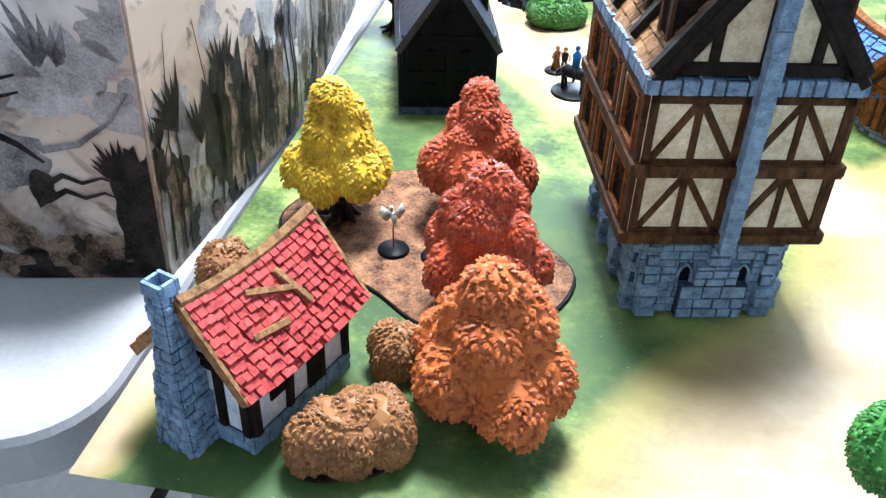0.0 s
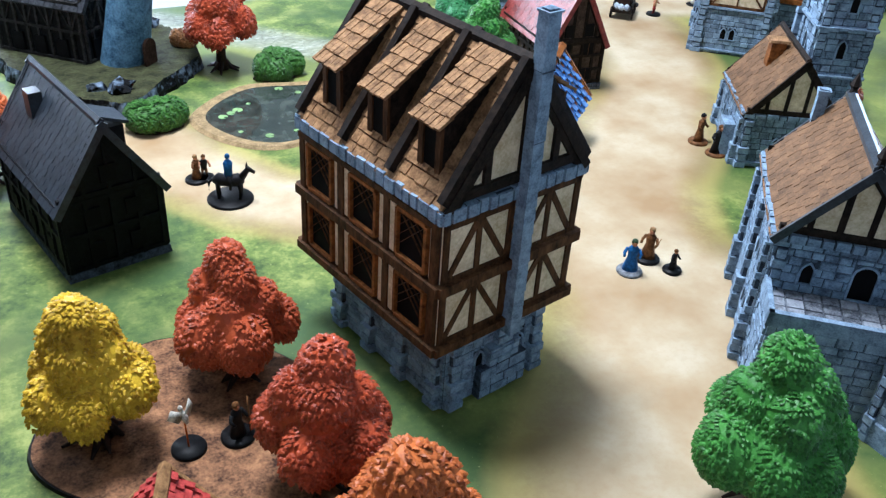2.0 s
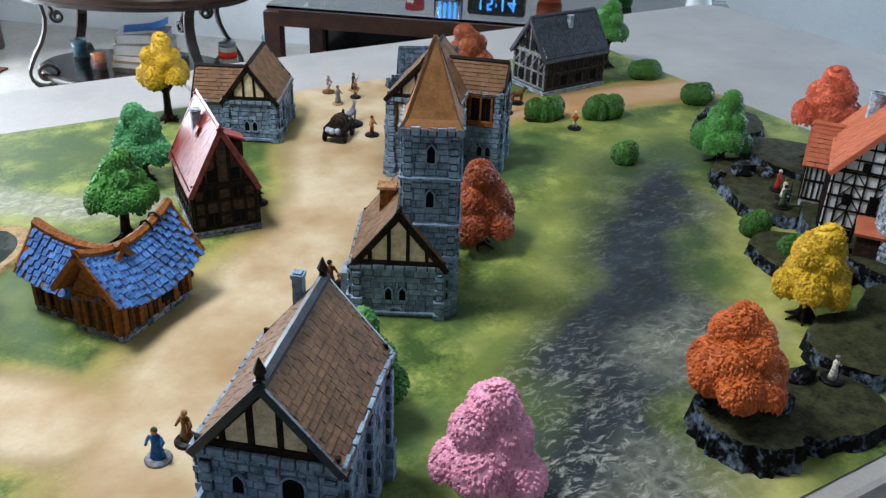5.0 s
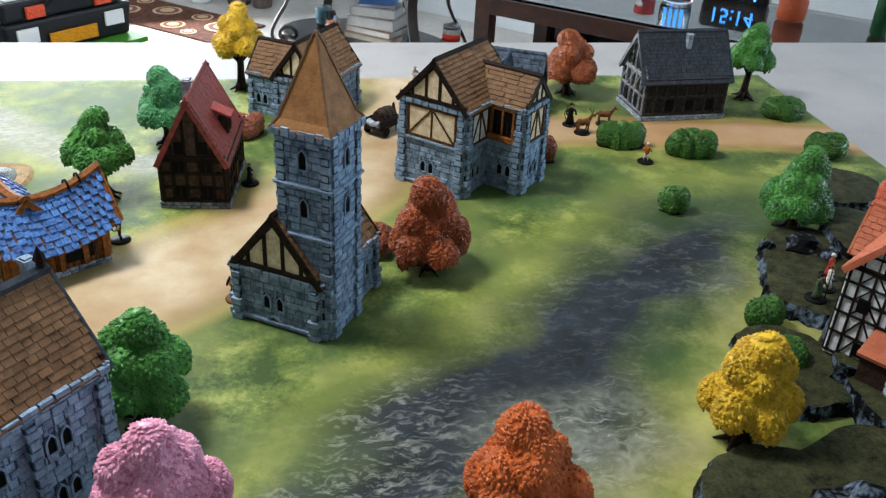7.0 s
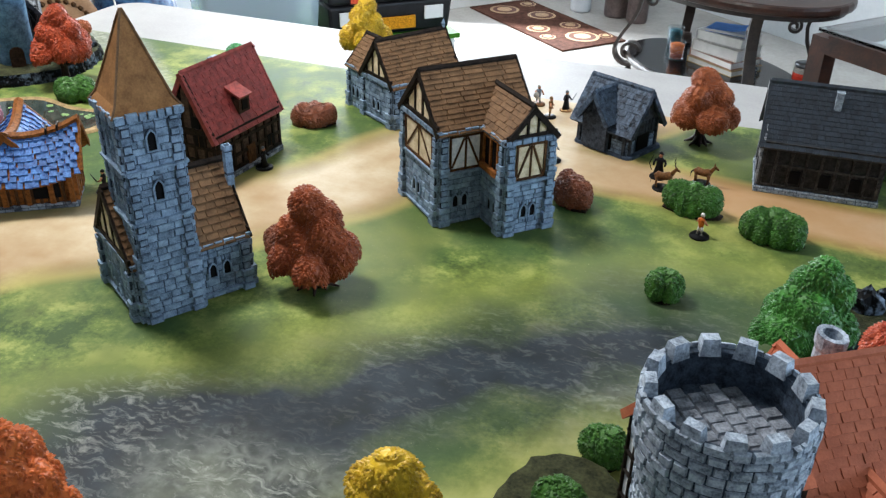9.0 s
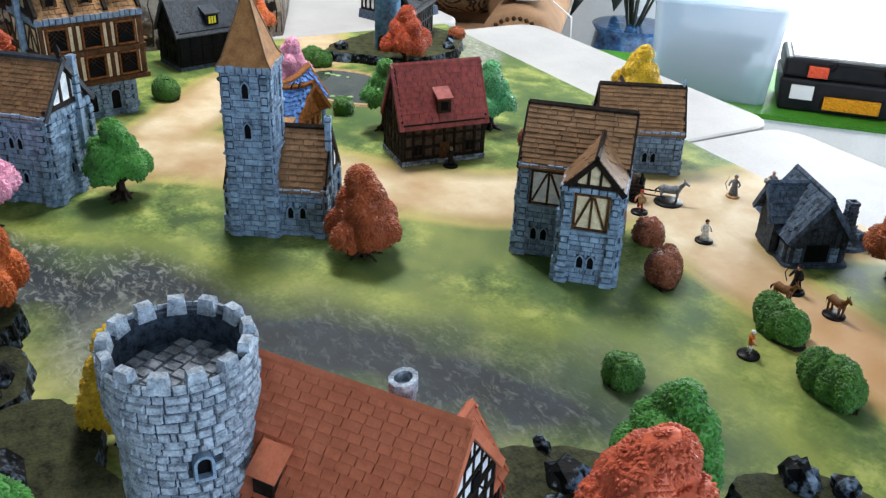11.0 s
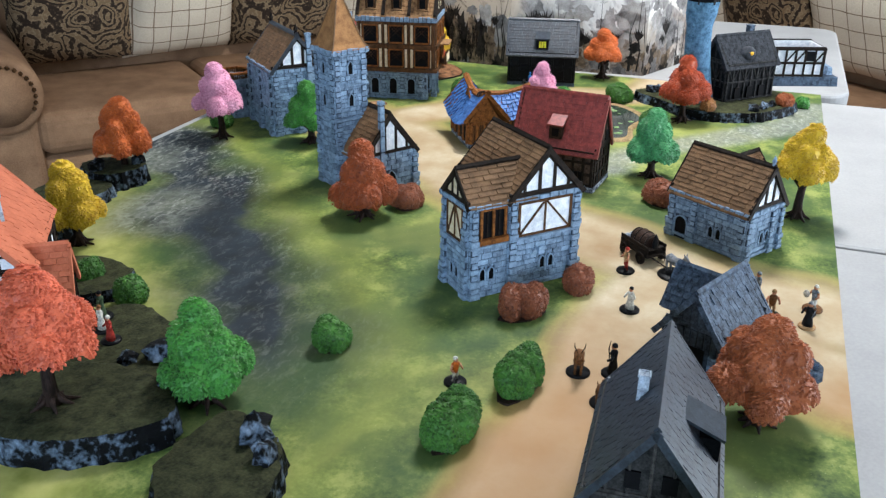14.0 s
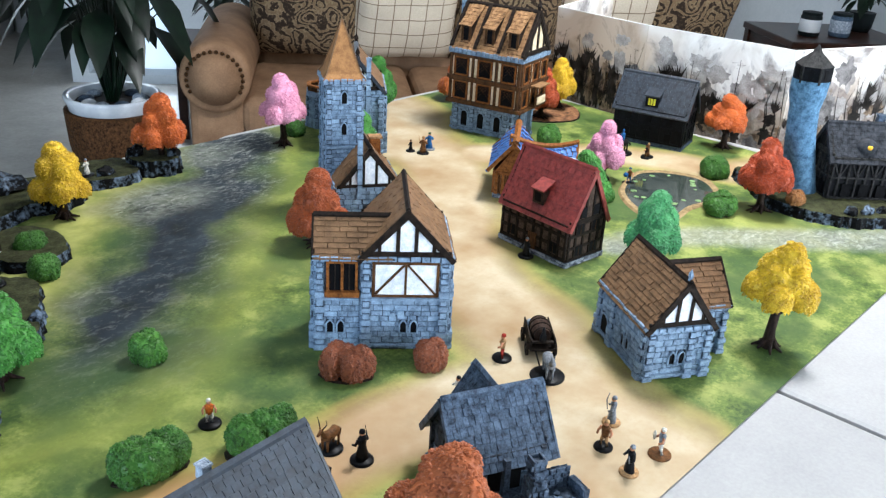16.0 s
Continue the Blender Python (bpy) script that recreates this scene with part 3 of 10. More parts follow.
part("door_leaf", Shape().box(-0.27, 0.27, 0, 0.03, 0.008, 2.0), TABLE_WHITE, ob)
for x in (-0.31, 0.31):
    part("door_frame", Shape().box(x - 0.036, x + 0.036, 0, 0.05, 0, 2.06), TABLE_WHITE, ob)
for z0, z1 in ((0.15, 0.85), (1.0, 1.85)):
    for x in (-0.13, 0.13):
        part("door_panel", Shape().box(x - 0.09, x + 0.09, 0.031, 0.037, z0, z1, inset=0.004), TABLE_WHITE, ob)
solid("wall_sofa", walls, WALL_PAINT, "pale painted wall behind the sofa", "wall", ROOM, kind="structure")
solid("wall_kitchen", Shape().box(RX1, RX1 + 0.15, RY0, RY1, FLOOR_Z, CEIL_Z), WALL_PAINT, "pale painted end wall", "wall", ROOM, kind="structure")
# wall with the glass door: opening from y 1.9 to 3.9
walls = Shape().box(RX0 - 0.15, RX0, RY0, 1.85, FLOOR_Z, CEIL_Z).box(RX0 - 0.15, RX0, 3.95, RY1, FLOOR_Z, CEIL_Z).box(RX0 - 0.15, RX0, 1.85, 3.95, 1.38, CEIL_Z)
solid("wall_door", walls, WALL_PAINT, "pale painted wall round the glass door", "wall", ROOM, kind="structure")
# emissive sheet added outside the open frame gives the door its bright white
solid("backdrop", Shape().box(RX0 - 0.62, RX0 - 0.6, 1.4, 4.4, FLOOR_Z - 0.1, CEIL_Z), daylight, "glowing sheet outside the glass door, standing in for its bright white", "backdrop", ROOM, kind="structure")
ob = thing("door_2", ROOM @ pose(RX0 - 0.1, 2.9, FLOOR_Z), "white sliding door frame standing before a glowing sheet", "door", kind="structure")
for y0, y1, z0, z1 in ((-1.04, -0.94, 0, 2.1), (0.0, 0.11, 0, 2.1), (0.94, 1.04, 0, 2.1), (-0.94, 0.0, 0, 0.1), (0.11, 0.94, 0, 0.1), (-0.94, 0.0, 2.0, 2.1), (0.11, 0.94, 2.0, 2.1)):
    part("door_frame", Shape().box(-0.03, 0.03, y0, y1, z0, z1), WHITE_TRIM, ob)
# television wall with a window from x 2.35 to 3.85
walls = Shape().box(RX0, 2.35, RY1, RY1 + 0.15, FLOOR_Z, CEIL_Z).box(3.85, RX1, RY1, RY1 + 0.15, FLOOR_Z, CEIL_Z)
walls.box(2.35, 3.85, RY1, RY1 + 0.15, FLOOR_Z, 0.0).box(2.35, 3.85, RY1, RY1 + 0.15, 1.3, CEIL_Z)
solid("wall_television", walls, WALL_PAINT, "pale painted wall with a wide window", "wall", ROOM, kind="structure")

# ---------------------------------------------------------------- building kit
dice = random.Random(7)


def wall_frame(ax, ay, bx, by):
    """Matrix from (along, up, out) to a wall that runs from a to b with its outside to the right; and its length."""
    d = Vector((bx - ax, by - ay, 0))
    length = d.length
    d.normalize()
    n = Vector((d.y, -d.x, 0))
    return Matrix(((d.x, 0, n.x, ax), (d.y, 0, n.y, ay), (0, 1, 0, 0), (0, 0, 0, 1))), length


def four_walls(x0, x1, y0, y1):
    """South, east, north and west walls, outside to the right."""
    return [wall_frame(*q) for q in ((x0, y0, x1, y0), (x1, y0, x1, y1), (x1, y1, x0, y1), (x0, y1, x0, y0))]


def courses(shape, m, u0, u1, z0, z1, holes=(), row=0.0075, long=(0.009, 0.018), out=(0.0005, 0.0016)):
    """Rough stone courses with sunk joints on a wall, leaving the openings free."""
    z = z0
    while z < z1 - 0.002:
        h = min(row * dice.uniform(0.85, 1.2), z1 - z)
        if z1 - z - h < 0.003:
            h = z1 - z
        u = u0 - dice.uniform(0, 0.006)
        while u < u1 - 0.001:
            w = dice.uniform(*long)
            a, b = max(u, u0), min(u + w, u1)
            if u1 - b < 0.004:
                b = u1
            g = 0.0003
            spans = [(a, b, z, z + h)]
            for hu0, hu1, hz0, hz1 in holes:
                cut = []
                for p0, p1, q0, q1 in spans:
                    if p1 <= hu0 or p0 >= hu1 or q1 <= hz0 or q0 >= hz1:
                        cut.append((p0, p1, q0, q1))
                        continue
                    cut += [(p0, hu0, q0, q1), (hu1, p1, q0, q1)]
                    m0, m1 = max(p0, hu0), min(p1, hu1)
                    cut += [(m0, m1, q0, hz0), (m0, m1, hz1, q1)]
                spans = [c for c in cut if c[1] - c[0] > 0.0022 and c[3] - c[2] > 0.0022]
            for p0, p1, q0, q1 in spans:
                shape.box(p0 + g, p1 - g, q0 + g, q1 - g, 0, dice.uniform(*out), m, inset=0.0005)
            u = b
        z += h
    return shape


def arch_outline(u, z, w, h, pointed=True, n=5):
    """Outline of an arched opening, its sill's middle at (u, z)."""
    left, right = [], []
    spring = h - w * (0.85 if pointed else 0.5)
    for k in range(n + 1):
        a = k / n
        if pointed:
            x, y = (w / 2) * (1 - a**1.6), spring + (h - spring) * a**0.75
        else:
            x, y = (w / 2) * math.cos(a * math.pi / 2), spring + (w / 2) * math.sin(a * math.pi / 2)
        right.append((u + x, z + y))
        left.append((u - x, z + y))
    return [(u - w / 2, z), (u + w / 2, z)] + right[:-1] + [right[-1]] + left[-2::-1]


def opening(parent, m, u, z, w, h, name="window", frame=STONE, pointed=True, pane=DARK_HOLE, proud=0.0026):
    """A dark arched opening within a raised stone surround."""
    inner, outer = arch_outline(u, z, w, h, pointed), arch_outline(u, z - 0.001, w + 0.004, h + 0.003, pointed)
    ob = part(name, Shape().slab(inner, 0.0002, 0.0007, m), pane, parent)
    n = len(inner)
    v = [(x, y, 0) for x, y in outer] + [(x, y, proud) for x, y in outer] + [(x, y, proud) for x, y in inner] + [(x, y, 0.0004) for x, y in inner]
    f = []
    for k in range(n):
        j = (k + 1) % n
        f += [(k, j, n + j, n + k), (n + k, n + j, 2 * n + j, 2 * n + k), (2 * n + k, 2 * n + j, 3 * n + j, 3 * n + k)]
    part("surround", Shape().add(v, f, m), frame, ob)
    return ob


def hole(u, z, w, h, pad=0.001):
    return (u - w / 2 - pad, u + w / 2 + pad, z - pad, z + h + pad)


def beam(parent, m, a, b, width=0.005, proud=0.0022, material=TIMBER, base=-0.0005):
    """A timber in a wall from a to b, both (along, up)."""
    d = Vector((b[0] - a[0], b[1] - a[1]))
    length, angle = d.length, math.atan2(d.y, d.x)
    w = width / 2 * dice.uniform(0.9, 1.1)
    local = m @ Matrix.Translation((a[0], a[1], base)) @ Matrix.Rotation(angle, 4, "Z")
    return part("beam", Shape().box(0, length, -w, w, 0, proud - base, local, inset=0.0006), material, parent)


def framed_panel(parent, m, u0, u1, z0, z1, style="fan", plaster=PLASTER, timber=TIMBER, width=0.005, proud=0.0022):
    """Plaster between timbers. fan: three timbers spread downwards; cross: a saltire; studs: uprights."""
    part("plaster", Shape().box(u0, u1, z0, z1, 0, 0.0008, m), plaster, parent)
    mid = (u0 + u1) / 2
    for a, b in (((u0, z0 + width / 2), (u1, z0 + width / 2)), ((u0, z1 - width / 2), (u1, z1 - width / 2)), ((u0 + width / 2, z0), (u0 + width / 2, z1)), ((u1 - width / 2, z0), (u1 - width / 2, z1))):
        beam(parent, m, a, b, width, proud, timber)
    if style == "fan":
        for a, b in (((mid, z1), (mid, z0)), ((mid - 0.002, z1 - width), (u0 + width, z0 + width)), ((mid + 0.002, z1 - width), (u1 - width, z0 + width))):
            beam(parent, m, a, b, width * 0.85, proud * 0.9, timber)
    elif style == "cross":
        for a, b in (((u0, z0), (u1, z1)), ((u1, z0), (u0, z1))):
            beam(parent, m, a, b, width * 0.8, proud * 0.9, timber)
    elif style == "studs":
        for k in (0.33, 0.66):
            beam(parent, m, (u0 + (u1 - u0) * k, z0), (u0 + (u1 - u0) * k, z1), width * 0.9, proud * 0.9, timber)


def gable(parent, m, u0, u1, z0, z1, plaster=PLASTER, timber=TIMBER_DARK, studs=4, width=0.006, proud=0.0025):
    """A timbered gable triangle."""
    mid = (u0 + u1) / 2
    part("gable_plaster", Shape().add([(u0, z0, 0), (u1, z0, 0), (mid, z1, 0), (u0, z0, 0.0008), (u1, z0, 0.0008), (mid, z1, 0.0008)], [(2, 1, 0), (3, 4, 5), (0, 1, 4, 3), (1, 2, 5, 4), (2, 0, 3, 5)], m), plaster, parent)
    beam(parent, m, (u0, z0 + width / 2), (u1, z0 + width / 2), width, proud, timber)
    s = Vector((mid - u0, z1 - z0)).normalized() * width * 0.5
    beam(parent, m, (u0 + s.y, z0 - s.x), (mid + s.y * 0.2, z1 - s.x), width * 1.2, proud, timber)
    beam(parent, m, (u1 - s.y, z0 - s.x), (mid - s.y * 0.2, z1 - s.x), width * 1.2, proud, timber)
    for k in range(studs):
        u = u0 + (u1 - u0) * (k + 1) / (studs + 1)
        top = z0 + (z1 - z0) * (1 - abs(u - mid) / (mid - u0))
        if top - z0 > width * 1.5:
            beam(parent, m, (u, z0), (u, top - width * 0.3), width * 0.8, proud * 0.9, timber)


def roof(parent, m, w, y0, y1, ze, zr, tiles=SHINGLE, slab=TIMBER_DARK, over=0.005, tile=(0.008, 0.009), ridge=TIMBER_DARK, sag=0.0, each=False, drop=0.0, skip=(), ridge_w=0.006, barge=True, lift=0.0016, name="roof", neat=True, cap=120):
    """A pitched roof along local y over a width w: slabs, courses of tiles, ridge and barge boards.
    each: every tile is a part. drop: share of tiles missing. sag: rise of the ridge's ends."""
    slope = math.atan2(zr - ze, w / 2)
    run = (w / 2 + over) / math.cos(slope)
    low = zr - run * math.sin(slope)

    def rise(y):
        t = (y - (y0 + y1) / 2) / ((y1 - y0) / 2)
        return sag * t * t

    if neat and not each:
        slab = tiles
    main = part(name, Shape(), slab, parent)
    body, cover = Shape(), Shape()
    steps = 8 if sag else 1
    for side in (1, -1):
        v, f = [], []
        for k in range(steps + 1):
            y = y0 - over + (y1 - y0 + 2 * over) * k / steps
            v += [(x, y, z + rise(y)) for x, z in ((0, zr), (side * run * math.cos(slope), low), (side * (run * math.cos(slope) - 0.001), low - 0.003), (0, zr - 0.004))]
        for k in range(steps):
            f += [tuple(4 * k + i for i in (j, (j + 1) % 4, 4 + (j + 1) % 4, 4 + j)) for j in range(4)]
        f += [(3, 2, 1, 0), tuple(4 * steps + i for i in range(4))]
        body.add(v, [q[::-1] for q in f] if side > 0 else f, m)
    main.data = body.mesh(name, [slab])
    tw, th = tile
    rows = max(1, round(run / th))
    for side in (1, -1):
        if side in skip:
            continue
        for r in range(rows):
            d0, d1 = run * r / rows - 0.001, run * (r + 1) / rows + th * 0.16
            y = y0 - over - (tw / 2 if r % 2 else 0) + dice.uniform(-0.1, 0.1) * tw
            while y < y1 + over:
                wide = tw * dice.uniform(0.8, 1.2)
                a, b = max(y, y0 - over), min(y + wide, y1 + over)
                if b - a > tw * 0.3 and dice.random() > drop:
                    t = dice.uniform(0.8, 1.25) * lift
                    end = d1 + dice.uniform(-0.06, 0.1) * th * (0.4 if neat and not each else 1)
                    lean = dice.uniform(-0.04, 0.04) * (0.15 if neat and not each else 1)
                    z = rise((a + b) / 2)
                    frame_m = m @ Matrix.Translation((0, (a + b) / 2, zr + z)) @ Matrix.Rotation(side * slope, 4, "Y") @ Matrix.Rotation(lean, 4, "Z") @ Matrix.Diagonal((side, 1, 1, 1))
                    h = (b - a) / 2 - (0.0001 if neat and not each else 0.0003)
                    v = [(d0, -h, 0), (d0, h, 0), (end, h, 0), (end, -h, 0), (d0, -h, 0.0004), (d0, h, 0.0004), (end - 0.0004, h * 0.94, t), (end - 0.0004, -h * 0.94, t)]
                    f = [(3, 2, 1, 0), (4, 5, 6, 7), (0, 1, 5, 4), (1, 2, 6, 5), (2, 3, 7, 6), (3, 0, 4, 7)]
                    if side < 0:
                        f = [q[::-1] for q in f]
                    if each:
                        part("tile", Shape().add(v, f, frame_m), tiles, main)
                    else:
                        cover.add(v, f, frame_m)
                y += wide
    if not each:
        cap = 0 if tiles is SLATE_DARK else cap
        pieces("shingle", cover, tiles, main, cap, "shingle_rest")
    if ridge:
        crest, v, f, q = Shape(), [], [], ridge_w / 2
        for k in range(steps + 1):
            y = y0 - over - 0.001 + (y1 - y0 + 2 * over + 0.002) * k / steps
            h = rise(y)
            v += [(0, y, zr + 0.0042 + h), (q, y, zr + 0.001 + h), (q, y, zr - 0.003 + h), (-q, y, zr - 0.003 + h), (-q, y, zr + 0.001 + h)]
        for k in range(steps):
            f += [tuple(5 * k + i for i in (j, 5 + j, 5 + (j + 1) % 5, (j + 1) % 5)) for j in range(5)]
        f += [(0, 1, 2, 3, 4), tuple(5 * steps + i for i in (4, 3, 2, 1, 0))]
        crest.add(v, f, m)
        part("ridge", crest, ridge, main)
    if barge:
        for y, s in ((y0 - over, -1), (y1 + over, 1)):
            for side in (1, -1):
                local = m @ Matrix.Translation((0, y, zr + rise(y))) @ Matrix.Rotation(side * slope, 4, "Y") @ Matrix.Diagonal((side, 1, 1, 1))
                part("barge_board", Shape().box(-0.001, run + 0.001, min(0, s * 0.0025), max(0, s * 0.0025), -0.0055, 0.0012, local), ridge or slab, main)
    return main


def chimney(parent, x, y, z0, z1, w, d, material=STONE, taper=0.0, name="chimney"):
    """A stone stack with a hollow cap."""
    s, core = Shape(), Shape()
    z = z0
    while z < z1 - 0.008:
        h = (0.0062 if taper else 0.012) * dice.uniform(0.8, 1.2)
        f = (z - z0) / (z1 - z0)
        k = 1 + taper * max(0.0, 1 - f / 0.62) ** 0.8
        y_lean = d * 0.3 * (k - 1)
        if not taper:
            j = dice.uniform(0.99, 1.03)
            s.box(x - w / 2 * j, x + w / 2 * j, y - d / 2 * j, y + d / 2 * j, z, z + h - 0.0002, inset=0.0004)
        for mm, length in four_walls(x - w / 2 * k, x + w / 2 * k, y + y_lean - d / 2 * k, y + y_lean + d / 2 * k) if taper else ():
            courses(s, mm, 0, length, z, z + h, (), h * 1.3, (w * 0.35, w * 0.75), (0.0002, 0.0026))
        if taper:
            core.box(x - w / 2.1 * k, x + w / 2.1 * k, y + y_lean - d / 2.1 * k, y + y_lean + d / 2.1 * k, z, z + h)
        z += h
    if not taper:
        core.box(x - w * 0.46, x + w * 0.46, y - d * 0.46, y + d * 0.46, z0, z)
    ob = part(name, core, STONE_DARK, parent)
    pieces("block", s, material, ob)
    cap, a, b, t = Shape(), w / 2 * 1.2, d / 2 * 1.2, 0.25 * min(w, d)
    for q in ((-a, a, -b, -b + t), (-a, a, b - t, b), (-a, -a + t, -b + t, b - t), (a - t, a, -b + t, b - t)):
        cap.box(x + q[0], x + q[1], y + q[2], y + q[3], z, z1, inset=0.0004)
    cap.box(x - a + t, x + a - t, y - b + t, y + b - t, z, z + 0.001)
    part("chimney_cap", cap, material, ob)
    return ob


def stonework(parent, x0, x1, y0, y1, z0, z1, holes=None, row=0.0075, long=(0.009, 0.018), material=STONE, name="stone_wall", core=STONE_DARK, out=(0.0005, 0.0016), each=0):
    """A core with stone courses on all four sides; holes: openings by side number."""
    base = part(name, Shape().box(x0, x1, y0, y1, z0, z1), core, parent)
    face = Shape()
    for k, (m, length) in enumerate(four_walls(x0, x1, y0, y1)):
        courses(face, m, 0, length, z0, z1, (holes or {}).get(k, ()), row, long, out)
    pieces("stone", face, material, base, each, "stone_facing")
    return base


def buttress(parent, m, u, z0, z1, w=0.011, out=0.006, material=STONE):
    """A stepped corner pier in cut blocks."""
    s, z, n = Shape(), z0, 0
    while z < z1 - 0.001:
        h = min(0.0085 * dice.uniform(0.85, 1.15), z1 - z)
        k = (0.72 if n % 2 else 1.0) * (1.15 if z < z0 + (z1 - z0) * 0.35 else 0.9)
        o = out * (1.2 if z < z0 + (z1 - z0) * 0.35 else 0.85)
        s.box(u - w / 2 * k, u + w / 2 * k, z, z + h - 0.0005, -0.002, o, m, inset=0.0008)
        z, n = z + h, n + 1
    pier = part("buttress", Shape().box(u - w * 0.33, u + w * 0.33, z0, z1 - 0.001, -0.002, out * 0.6, m), STONE_DARK, parent)
    pieces("block", s, material, pier)
    return pier


def cornice(parent, x0, x1, y0, y1, z0, z1, out=0.005, material=STONE, step=0.012, name="cornice"):
    """A jutting course of cut blocks round the wall head."""
    ob = part(name, Shape().box(x0 - out + 0.0015, x1 + out - 0.0015, y0 - out + 0.0015, y1 + out - 0.0015, z0, z1 - 0.001), STONE_DARK, parent)
    s = Shape()
    for m, length in four_walls(x0 - out, x1 + out, y0 - out, y1 + out):
        u = 0
        while u < length - 0.002:
            w = min(step * dice.uniform(0.7, 1.3), length - u)
            h = dice.uniform(-0.0008, 0.0012)
            s.box(u + 0.0004, u + w - 0.0004, z0 + 0.0003, z1 + h, -0.006, dice.uniform(0, 0.0012), m, inset=0.0006)
            u += w
    pieces("cornice_stone", s, material, ob)
    return ob

# ---------------------------------------------------------------- buildings on the mat


def tavern():
    """Tall jettied inn: stone ground floor, two framed storeys, dormered roof."""
    ob = thing("timber_framed_tavern", pose(0.341, 0.322, 0, 0, 0, 12.3), "tall timber-framed tavern model with stone base and three dormers", "model building", "model buildings")
    hx, y0, y1 = 0.05, -0.082, 0.06
    wins = {0: [hole(0.033, 0.026, 0.008, 0.016), hole(0.074, 0.026, 0.008, 0.016)], 2: [hole(0.05, 0.0, 0.024, 0.05)] + [hole(u, 0.026, 0.008, 0.017) for u in (0.012, 0.024, 0.076, 0.088)], 1: [hole(u, 0.012, 0.016, 0.034) for u in (0.03, 0.071, 0.112)]}
    stonework(ob, -hx, hx, y0, y1, 0, 0.066, wins, 0.0065, (0.009, 0.02), each=230)
    walls = four_walls(-hx, hx, y0, y1)
    for u in (0.033, 0.074):
        opening(ob, walls[0][0], u, 0.026, 0.008, 0.016)
    opening(ob, walls[2][0], 0.05, 0.0, 0.024, 0.05, "doorway", pointed=False)
    for u in (0.012, 0.024, 0.076, 0.088):
        opening(ob, walls[2][0], u, 0.026, 0.008, 0.017)
    for u in (0.032, 0.068):
        pillar = part("pillar", Shape().box(u - 0.0045, u + 0.0045, 0.0, 0.066, 0.012, 0.021, walls[2][0]), STONE, ob, "square grey-blue stone pillar")
        for z, g in ((0.0, 0.002), (0.056, 0.002)):
            part("pillar_block", Shape().box(u - 0.0045 - g, u + 0.0045 + g, z, z + 0.009, 0.012 - g, 0.021 + g, walls[2][0]), STONE, pillar)
    for u in (0.03, 0.071, 0.112):
        opening(ob, walls[1][0], u, 0.012, 0.016, 0.034, pointed=False)
    for k, marks in ((0, (0.008, 0.092)), (1, (0.009, 0.05, 0.092, 0.133)), (2, (0.004, 0.096)), (3, (0.009, 0.05, 0.092, 0.133))):
        for u in marks:
            buttress(ob, walls[k][0], u, 0, 0.062, 0.013, 0.006)
    # the chimney's broad foot
    foot = part("chimney_foot", Shape().box(0.03, 0.078, 0, 0.028, -0.001, 0.008, walls[0][0]), STONE_DARK, ob)
    for u0, u1, z0, z1, out in ((0.03, 0.078, 0.0, 0.028, 0.008), (0.038, 0.07, 0.028, 0.045, 0.007), (0.046, 0.062, 0.045, 0.064, 0.006)):
        face = courses(Shape(), walls[0][0], u0, u1, z0, z1, (), 0.008, (0.01, 0.02), (out, out + 0.0015))
        pieces("block", face, STONE, foot)
    # framed storeys
    jx, ja, jb = 0.065, -0.086, 0.0845
    for z0, z1 in ((0.069, 0.121), (0.121, 0.173)):
        body = part("storey", Shape().box(-jx, jx, ja, jb, z0, z1), PLASTER, ob)
        sides = four_walls(-jx, jx, ja, jb)
        m, length = sides[0]
        framed_panel(body, m, 0, length / 2 - 0.001, z0 + 0.001, z1, "fan", width=0.0065)
        framed_panel(body, m, length / 2 + 0.001, length, z0 + 0.001, z1, "fan", width=0.0065)
        for k in (1, 3, 2):
            m, length = sides[k]
            part("panelling", Shape().box(0, length, z0, z1, 0, 0.0008, m), BROWN_WALL, body)
            n = 3
            for j in range(n):
                u = length * (j + 0.5) / n
                w, h = length / n * 0.56, (z1 - z0) * 0.72
                zc = (z0 + z1) / 2
                win = part("window", Shape().box(u - w / 2, u + w / 2, zc - h / 2, zc + h / 2, 0.0008, 0.0014, m), DARK_HOLE, body)
                for a, b in (((u - w / 2, zc - h / 2), (u + w / 2, zc - h / 2)), ((u - w / 2, zc + h / 2), (u + w / 2, zc + h / 2)), ((u - w / 2, zc - h / 2), (u - w / 2, zc + h / 2)), ((u + w / 2, zc - h / 2), (u + w / 2, zc + h / 2))):
                    beam(win, m, a, b, 0.004, 0.0042, TIMBER_ORANGE)
                for i in range(1, 5):
                    t = i / 5
                    for s in (1, -1):
                        xa = u - s * w / 2
                        beam(win, m, (xa, zc - h / 2 + h * t), (xa + s * w * min(1, (1 - t) * 1.3), zc - h / 2 + h * min(1, t + (1 - t) * 1.0)), 0.0014, 0.0026, TIMBER)
                for s in (-1, 1):
                    part("shutter_post", Shape().box(u + s * w * 0.72 - 0.0035, u + s * w * 0.72 + 0.0035, z0 + 0.006, z1 - 0.004, 0.0008, 0.0022, m), PLASTER, win)
            for j in range(n + 1):
                u = min(max(length * j / n, 0.004), length - 0.004)
                beam(body, m, (u, z0), (u, z1), 0.008, 0.0035, TIMBER)
            beam(body, m, (0, z1 - 0.003), (length, z1 - 0.003), 0.006, 0.004, TIMBER)
        for k in range(4):
            m, length = sides[k]
            beam(body, m, (-0.004, z0), (length + 0.004, z0), 0.0085, 0.006, TIMBER)
